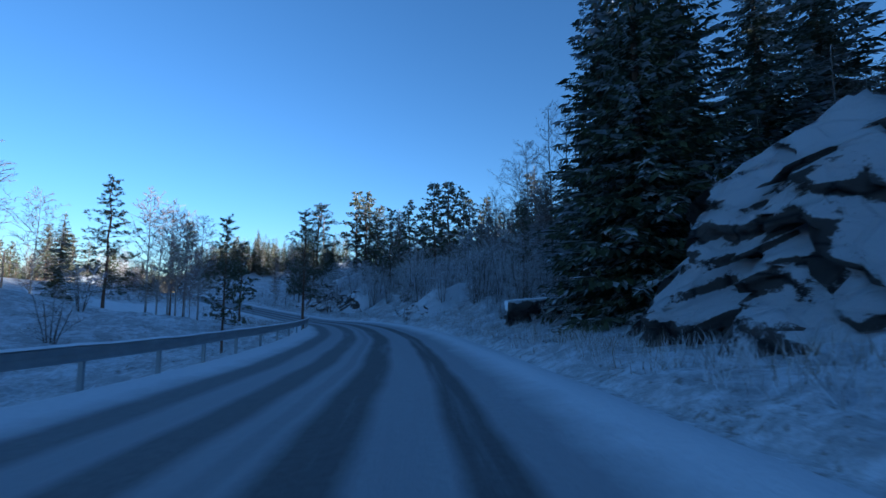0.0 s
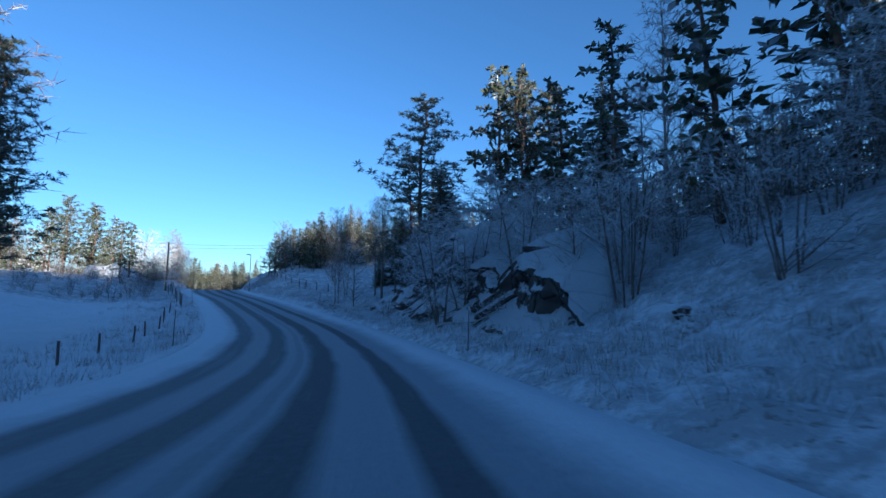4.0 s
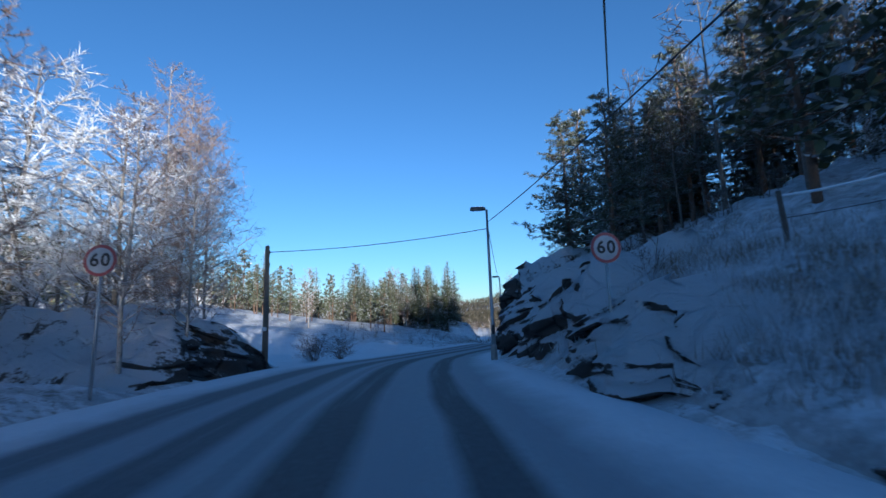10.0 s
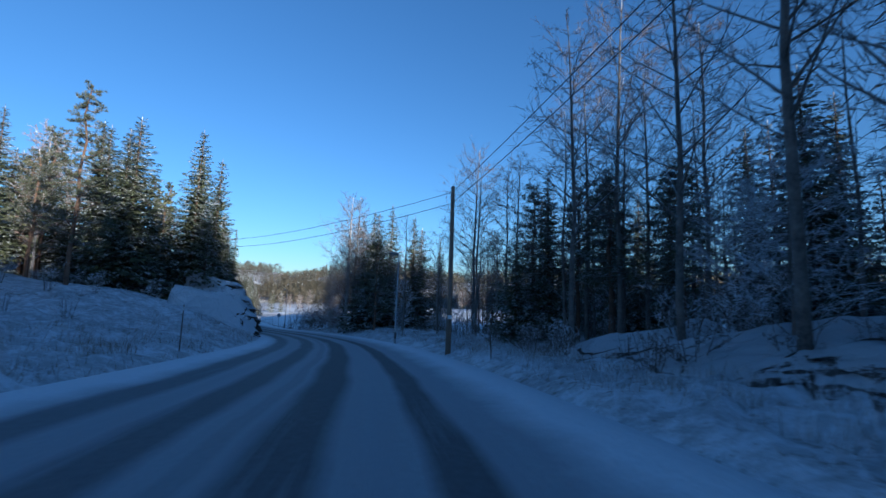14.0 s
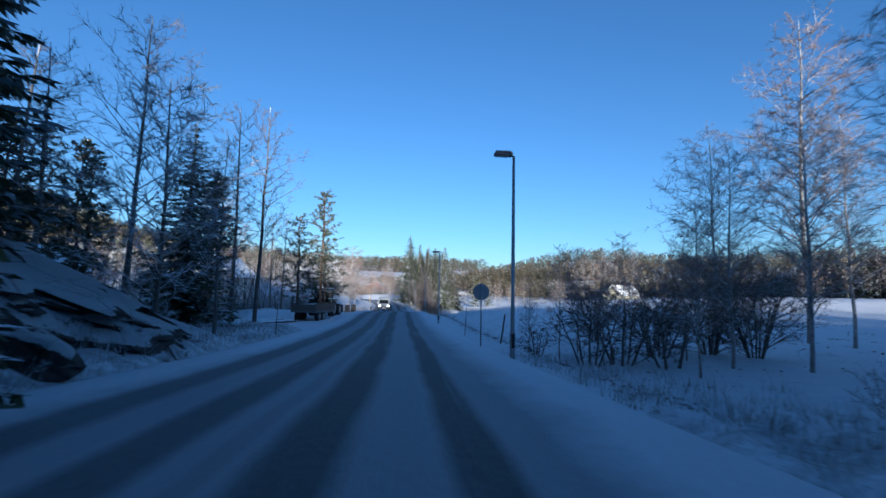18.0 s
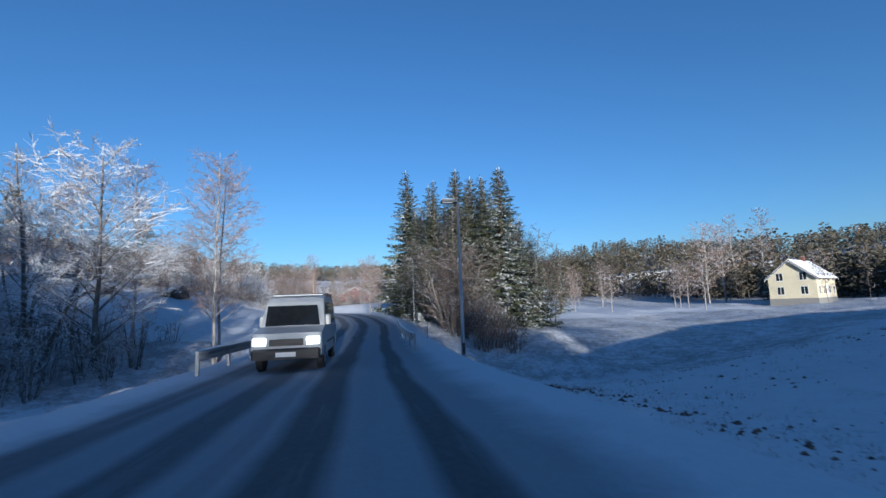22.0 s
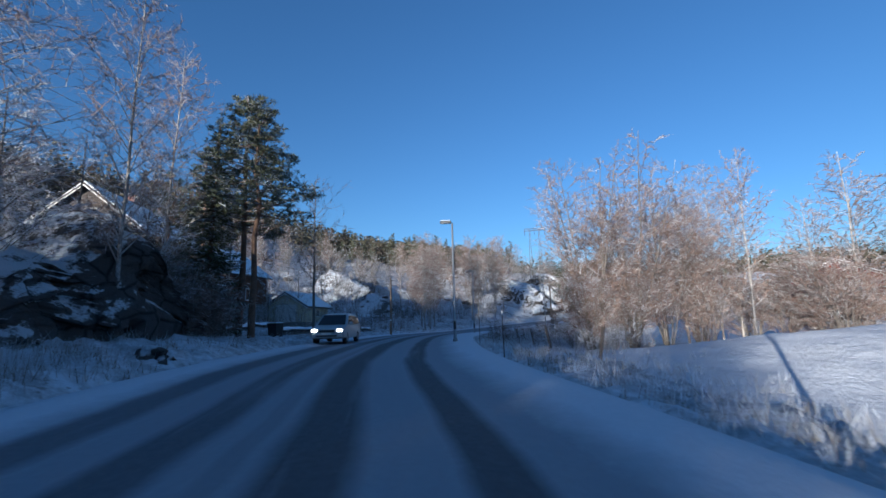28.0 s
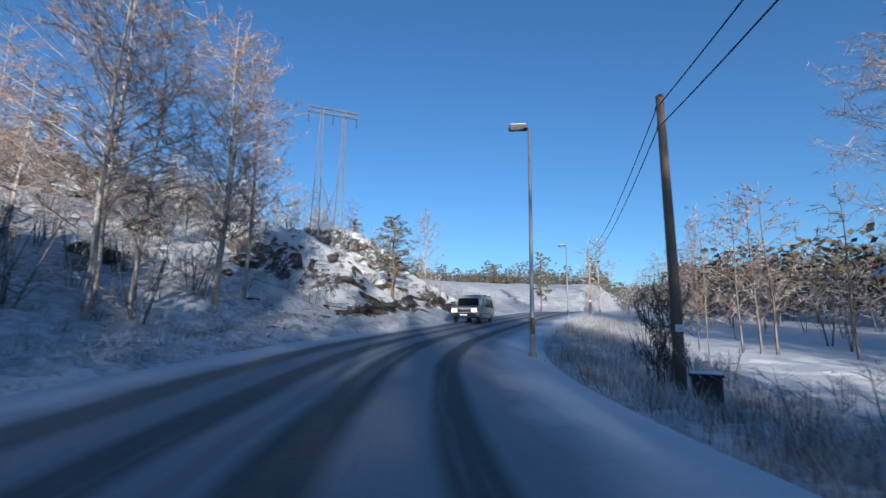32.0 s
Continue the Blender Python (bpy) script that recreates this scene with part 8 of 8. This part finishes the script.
GREYPAINT = plain("worn_grey_paint", (0.13, 0.13, 0.13), 0.6, 0, 0.25, 3.0)
TAILRED = plain("red_lamp_glass", (0.30, 0.01, 0.01), 0.2)


def headlight_material():
    mat, tree, bsdf = shader("lit_headlight", 0.2)
    bsdf.inputs["Base Color"].default_value = (0.8, 0.78, 0.7, 1)
    bsdf.inputs["Emission Color"].default_value = (1.0, 0.86, 0.62, 1)
    bsdf.inputs["Emission Strength"].default_value = 3.0
    return mat


HEADLIGHT = headlight_material()


def shell(outline, wide, belt, roof, taper, mat, name, parent, rim=0.06):
    """A car body: its side outline drawn across, rounded at the flanks and leaning in above the belt."""
    rows, n = [], len(outline)
    cy, cz = sum(p[0] for p in outline) / n, sum(p[1] for p in outline) / n
    for x, shrink in ((-1, rim), (-.965, rim * .35), (-.9, 0), (0, -.012), (.9, 0), (.965, rim * .35), (1, rim)):
        for y, z in outline:
            lean = 1 - taper * max(0, (z - belt) / (roof - belt))
            rows.append((x * wide / 2 * lean, y + (cy - y) * shrink * .4, z + (cz - z) * shrink * .8))
    faces = []
    for k in range(6):
        for j in range(n):
            faces.append((k * n + j, k * n + (j + 1) % n, (k + 1) * n + (j + 1) % n, (k + 1) * n + j))
    faces.append(tuple(range(n))[::-1])
    faces.append(tuple(6 * n + j for j in range(n)))
    me = mesh_of(name, rows, faces, mat)
    bm = bmesh.new()
    bm.from_mesh(me)
    bmesh.ops.recalc_face_normals(bm, faces=bm.faces)
    bm.to_mesh(me)
    bm.free()
    ob = new(name, me)
    ob.parent = parent
    return ob


def side_glass(points, wide, belt, roof, taper, parent, name="side_window", mat=None, proud=.006, thick=.02):
    """Glass in the flank, on both sides; points in y and z."""
    for side in (-1, 1):
        s = Shape()
        n = len(points)
        for off in (proud, -thick):
            for y, z in points:
                lean = 1 - taper * max(0, (z - belt) / (roof - belt))
                s.v.append(Vector((side * (wide / 2 * lean + off), y, z)))
        s.f.append(tuple(range(n)) if side < 0 else tuple(reversed(range(n))))
        s.f += [(k, n + k, n + (k + 1) % n, (k + 1) % n) for k in range(n)]
        s.part(name, mat or GLASS, parent)


def wheel(parent, x, y, r, w):
    side = 1 if x > 0 else -1
    ob = Shape().rod([(x - side * w, y, r), (x - side * w * .9, y, r), (x - side * .02, y, r), (x, y, r)], [r * .9, r, r, r * .92], 24).part("wheel", RUBBER, parent)
    Shape().rod([(x - side * .03, y, r), (x + side * .004, y, r)], [r * .62, r * .58], 18).part("rim", RIMS, ob)
    return ob


def van():
    ob = new("van")
    wide, belt, roof, taper = 1.86, 1.02, 1.93, .12
    side = [(-2.36, .42), (-2.38, .75), (-2.30, .98), (-1.45, 1.12), (-.95, 1.75), (-.78, 1.87), (-.3, 1.93), (1.9, 1.93), (2.18, 1.85), (2.30, 1.30), (2.36, .75), (2.34, .40), (1.75, .34), (.95, .34), (-1.0, .34), (-1.9, .36)]
    shell(side, wide, belt, roof, taper, WHITEPAINT, "body", ob)
    side_glass([(-1.18, 1.14), (-.20, 1.14), (-.20, 1.72), (-.72, 1.72)], wide, belt, roof, taper, ob)
    side_glass([(-.05, 1.10), (2.14, 1.10), (2.03, 1.71), (-.05, 1.74)], wide, belt, roof, taper, ob)
    side_glass([(-1.0, .62), (1.3, .62), (1.3, .67), (-1.0, .67)], wide, belt, roof, taper, ob, "trim_strip", BLACK, .012)
    side_glass([(2.22, .86), (2.30, .86), (2.28, 1.02), (2.21, 1.02)], wide, belt, roof, taper, ob, "tail_light", TAILRED, .004)
    Shape().prism([(-.78, 1.16), (.78, 1.16), (.70, 1.72), (-.70, 1.72)], 0, .02).part("windscreen", GLASS, ob).matrix_local = pose(0, -1.46, -.06, 0, 0, 0) @ Matrix.Shear("XZ", 4, (0, .0)) @ pose(0, .02, 0, 0, 0, 0)
    Shape().box((-.7, 2.31, 1.15), (.7, 2.325, 1.7), .01).part("rear_window", GLASS, ob)
    Shape().box((-.9, -2.46, .36), (.9, -2.30, .62), .05).part("front_bumper", BLACK, ob)
    Shape().box((-.9, 2.28, .36), (.9, 2.44, .62), .05).part("rear_bumper", BLACK, ob)
    Shape().box((-.45, -2.395, .68), (.45, -2.35, .84), .01).part("grille", BLACK, ob)
    for x in (-.7, .7):
        Shape().box((x - .17, -2.40, .70), (x + .17, -2.33, .88), .02).part("headlight", HEADLIGHT, ob)
        Shape().box((x / .7 * .95 - .09, -1.02, 1.12), (x / .7 * .95 + .09, -.88, 1.40), .04).part("mirror", WHITEPAINT, ob)
    for y in (-1.52, 1.52):
        for x in (-.93, .93):
            wheel(ob, x, y, .32, .2)
    for y in (.2, 1.5):
        Shape().rod([(-.86, y, 1.99), (.86, y, 1.99)], .02, 6).part("roof_bar", BLACK, ob)
        for x in (-.78, .78):
            Shape().box((x - .05, y - .12, 1.90), (x + .05, y + .12, 1.995), .03).part("bar_foot", BLACK, ob)
    Shape().box((-.74, -.5, 1.945), (.74, 2.0, 1.97), .02).part("roof_snow", CAPSNOW, ob)
    Shape().box((-.26, -2.475, .42), (.26, -2.462, .53)).part("number_plate", SIGNWHITE, ob, "plain pale plate")
    return tagged(ob, "white passenger van, its paint dimmed for shade, with tinted windows and roof bars", "van")


def drive(ob, u, d, turn=180.0):
    """Set a vehicle on the road; built facing -y, so a turn of 0 faces the camera car."""
    p, w = on_line(u)
    ob.matrix_world = pose(p[0] + w[1] * d, p[1] - w[0] * d, p[2] + .02, 0, 0, heading(u) + turn)
    return ob


white_van = drive(van(), 23.23, -2.38, 0) 
white_van.scale = (1.08, 1.12, 1.2)
far_van = copy_thing(white_van, white_van.matrix_world)
drive(far_van, 34.15, -2.9, 0)
tagged(far_van, "white delivery van with lit headlights on the snowy road", "van")


def car():
    ob = new("car")
    wide, belt, roof, taper = 1.76, .92, 1.62, .2
    side = [(-2.08, .36), (-2.12, .60), (-2.02, .80), (-1.25, .98), (-.62, 1.42), (-.35, 1.57), (.2, 1.63), (1.3, 1.60), (1.85, 1.48), (2.05, 1.02), (2.12, .62), (2.08, .36), (1.5, .28), (-1.5, .28)]
    shell(side, wide, belt, roof, taper, SILVERPAINT, "body", ob, .09)
    side_glass([(-.98, 1.04), (-.05, 1.04), (-.05, 1.48), (-.42, 1.47)], wide, belt, roof, taper, ob)
    side_glass([(.03, 1.04), (.95, 1.04), (.95, 1.48), (.03, 1.50)], wide, belt, roof, taper, ob)
    side_glass([(1.03, 1.04), (1.80, 1.06), (1.62, 1.44), (1.03, 1.48)], wide, belt, roof, taper, ob)
    glass = Shape()
    glass.v += [Vector(p) for p in ((-.74, -1.235, 1.015), (.74, -1.235, 1.015), (.62, -.50, 1.53), (-.62, -.50, 1.53), (-.74, -1.17, .98), (.74, -1.17, .98), (.62, -.44, 1.49), (-.62, -.44, 1.49))]
    glass.f += [(0, 1, 2, 3), (7, 6, 5, 4), (0, 4, 5, 1), (1, 5, 6, 2), (2, 6, 7, 3), (3, 7, 4, 0)]
    glass.part("windscreen", GLASS, ob)
    Shape().box((-.62, 1.93, 1.08), (.62, 1.99, 1.42), .02).part("rear_window", GLASS, ob)
    Shape().box((-.42, -2.135, .62), (.42, -2.06, .75), .02).part("grille", BLACK, ob)
    Shape().box((-.80, -2.155, .36), (.80, -2.03, .54), .05).part("front_bumper", SILVERPAINT, ob)
    Shape().box((-.55, -2.165, .40), (.55, -2.10, .48), .01).part("air_intake", BLACK, ob)
    for x in (-.66, .66):
        Shape().box((x - .16, -2.12, .64), (x + .16, -1.98, .80), .05).part("headlight", HEADLIGHT, ob)
        Shape().box((x / .66 * .95 - .09, -.86, 1.0), (x / .66 * .95 + .09, -.74, 1.16), .04).part("mirror", SILVERPAINT, ob)
        Shape().box((x / .66 * .74 - .08, 2.03, .82), (x / .66 * .74 + .08, 2.10, 1.02), .02).part("tail_light", TAILRED, ob)
    for y in (-1.28, 1.30):
        for x in (-.88, .88):
            wheel(ob, x, y, .31, .2)
    Shape().box((-.26, -2.17, .50), (.26, -2.156, .60)).part("number_plate", SIGNWHITE, ob, "plain pale plate")
    return tagged(ob, "silver family car with lit headlights on the snowy road", "car")


drive(car(), 29.80, -4.2, 0)


def tractor():
    ob = new("tractor")
    for x, r, y, w in ((-.95, .82, .2, .48), (.95, .82, .2, .48), (-.88, .6, -2.1, .4), (.88, .6, -2.1, .4)):
        tyre = wheel(ob, x + (.24 if x > 0 else -.24), y, r, w)
        lugs = Shape()
        for k in range(22):
            t = 6.2832 * k / 22
            c, s = math.cos(t), math.sin(t)
            cx = x + (.24 if x > 0 else -.24) - (w / 2 if x > 0 else -w / 2)
            lugs.rod([(cx - w * .45, y + c * r * .99, r + s * r * .99), (cx + w * .45, y + math.cos(t + .12) * r * .99, r + math.sin(t + .12) * r * .99)], .035, 4)
        lugs.part("tread", RUBBER, tyre)
    Shape().box((-.36, -2.75, .75), (.36, -.75, 1.45), .1).part("bonnet", GREENPAINT, ob)
    Shape().box((-.30, -2.6, .45), (.30, .5, .85), .05).part("chassis", GREYPAINT, ob)
    for x in (-.72, .72):
        for y in (-.72, .62):
            Shape().rod([(x, y, 1.2), (x * .93, y * .9, 2.55)], .04, 6).part("cab_post", BLACK, ob)
    Shape().box((-.74, -.74, .9), (.74, .64, 1.35), .05).part("cab_base", GREYPAINT, ob)
    Shape().box((-.68, -.66, 1.352), (.68, .56, 2.5), .03).part("cab_glass", GLASS, ob)
    Shape().box((-.82, -.85, 2.55), (.82, .75, 2.72), .06).part("cab_roof", GREENPAINT, ob)
    Shape().box((-.76, -.78, 2.722), (.76, .68, 2.80), .05).part("roof_snow", CAPSNOW, ob)
    for x in (-1.0, 1.0):
        out = [(x - .27, 1.62), (x + .27, 1.62), (x + .27, 1.72), (x - .27, 1.72)]
        Shape().prism(out, -.55, .95).part("mudguard", GREENPAINT, ob)
        Shape().box((x - .25, -.5, 1.722), (x + .25, .9, 1.78), .04).part("guard_snow", CAPSNOW, ob)
        s = .5 if x > 0 else -.5
        Shape().rod([(s, -.9, 1.5), (s, -1.9, 2.75), (s, -3.0, 2.95)], .075, 6).part("loader_arm", GREYPAINT, ob)
        Shape().rod([(s, -1.1, .9), (s, -1.9, 2.4)], .045, 6).part("loader_ram", STEEL, ob)
        Shape().rod([(s, -.95, .6), (s, -.9, 1.55)], .07, 6).part("loader_post", GREYPAINT, ob)
    bucket = Shape()
    bucket.prism([(-1.05, 2.55), (1.05, 2.55), (1.05, 3.1), (-1.05, 3.1)], -3.75, -3.05)
    bucket.part("bucket", GREYPAINT, ob)
    Shape().rod([(.42, -1.1, 1.4), (.42, -1.1, 2.5)], .05, 8).part("exhaust", BLACK, ob)
    return tagged(ob, "green farm tractor with a raised front loader, dusted with snow", "tractor")


set_out(tractor(), 20.6, -7.6, 172)


def trailer():
    ob = new("trailer")
    Shape().box((-1.1, -2.0, .75), (1.1, 2.0, .9), .03).part("bed", GREYPAINT, ob)
    for x in (-1.1, 1.04):
        Shape().box((x, -2.0, .9), (x + .06, 2.0, 1.5), .01).part("side_board", FENCEWOOD, ob)
    for y in (-2.0, 1.94):
        Shape().box((-1.04, y, .9), (1.04, y + .06, 1.45), .01).part("end_board", FENCEWOOD, ob)
    for x in (-1.05, 1.05):
        for y in (.1, 1.0):
            wheel(ob, x, y, .42, .3)
    Shape().rod([(0, -2.0, .7), (0, -3.2, .6)], .06, 6).part("drawbar", GREYPAINT, ob)
    Shape().box((-1.02, -1.9, 1.1), (1.02, 1.9, 1.42), .15).part("snow_load", CAPSNOW, ob)
    return tagged(ob, "wooden farm trailer filled with snow behind the tractor", "trailer")


set_out(trailer(), 20.32, -7.6, 165)


def plank_pile():
    ob = new("plank_pile")
    for k in range(9):
        plank = Shape().box((-1.8, -.11, 0), (1.8, .11, .05), .008).part("plank", FENCEWOOD, ob)
        plank.location = (DICE.uniform(-.15, .15), (k % 3 - 1) * .26, .06 * (k // 3) + .02)
        plank.rotation_euler = (0, 0, DICE.uniform(-.06, .06))
    Shape().box((-1.7, -.36, .2), (1.7, .36, .27), .06).part("snow_cap", CAPSNOW, ob)
    return tagged(ob, "pile of grey planks under snow", "plank pile")


set_out(plank_pile(), 20.0, -9.4, 60)
set_out(plank_pile(), 20.15, -10.6, 75)

# ---- frosted scrub below the hillside house, and twigs round the last pole ----
for kind, u, d, tall, wide in (
    ("thicket", 29.45, -8.3, 2.8, 1.2), ("thicket", 29.4, -9.6, 3.2, 1.2), ("thicket", 29.5, -9.3, 2.8, 1.2), ("thicket", 29.35, -11, 3.6, 1.2), ("thicket", 29.5, -11.5, 3.6, 1.2),
    ("thicket", 29.2, -12.5, 4.0, 1.2), ("thicket", 29.35, -13, 4.2, 1.2), ("thicket", 29.4, -15, 4.6, 1.2), ("thicket", 29.55, -13.5, 4.2, 1.2), ("thicket", 29.3, -17, 4.8, 1.2), ("thicket", 29.5, -18, 5.0, 1.2),
    ("frost", 29.35, -16.5, 8.0, 1.1), ("frost", 29.5, -19, 8.4, 1.1), ("frost", 29.45, -14, 7.2, 1.1),
    ("brush", 32.66, 5.5, 2.6, .5), ("brush", 32.7, 5.9, 3.2, .5), ("brush", 32.69, 5.4, 2.9, .5),
):
    plant(kind, *beside(u, d), tall, wide, kept=True)
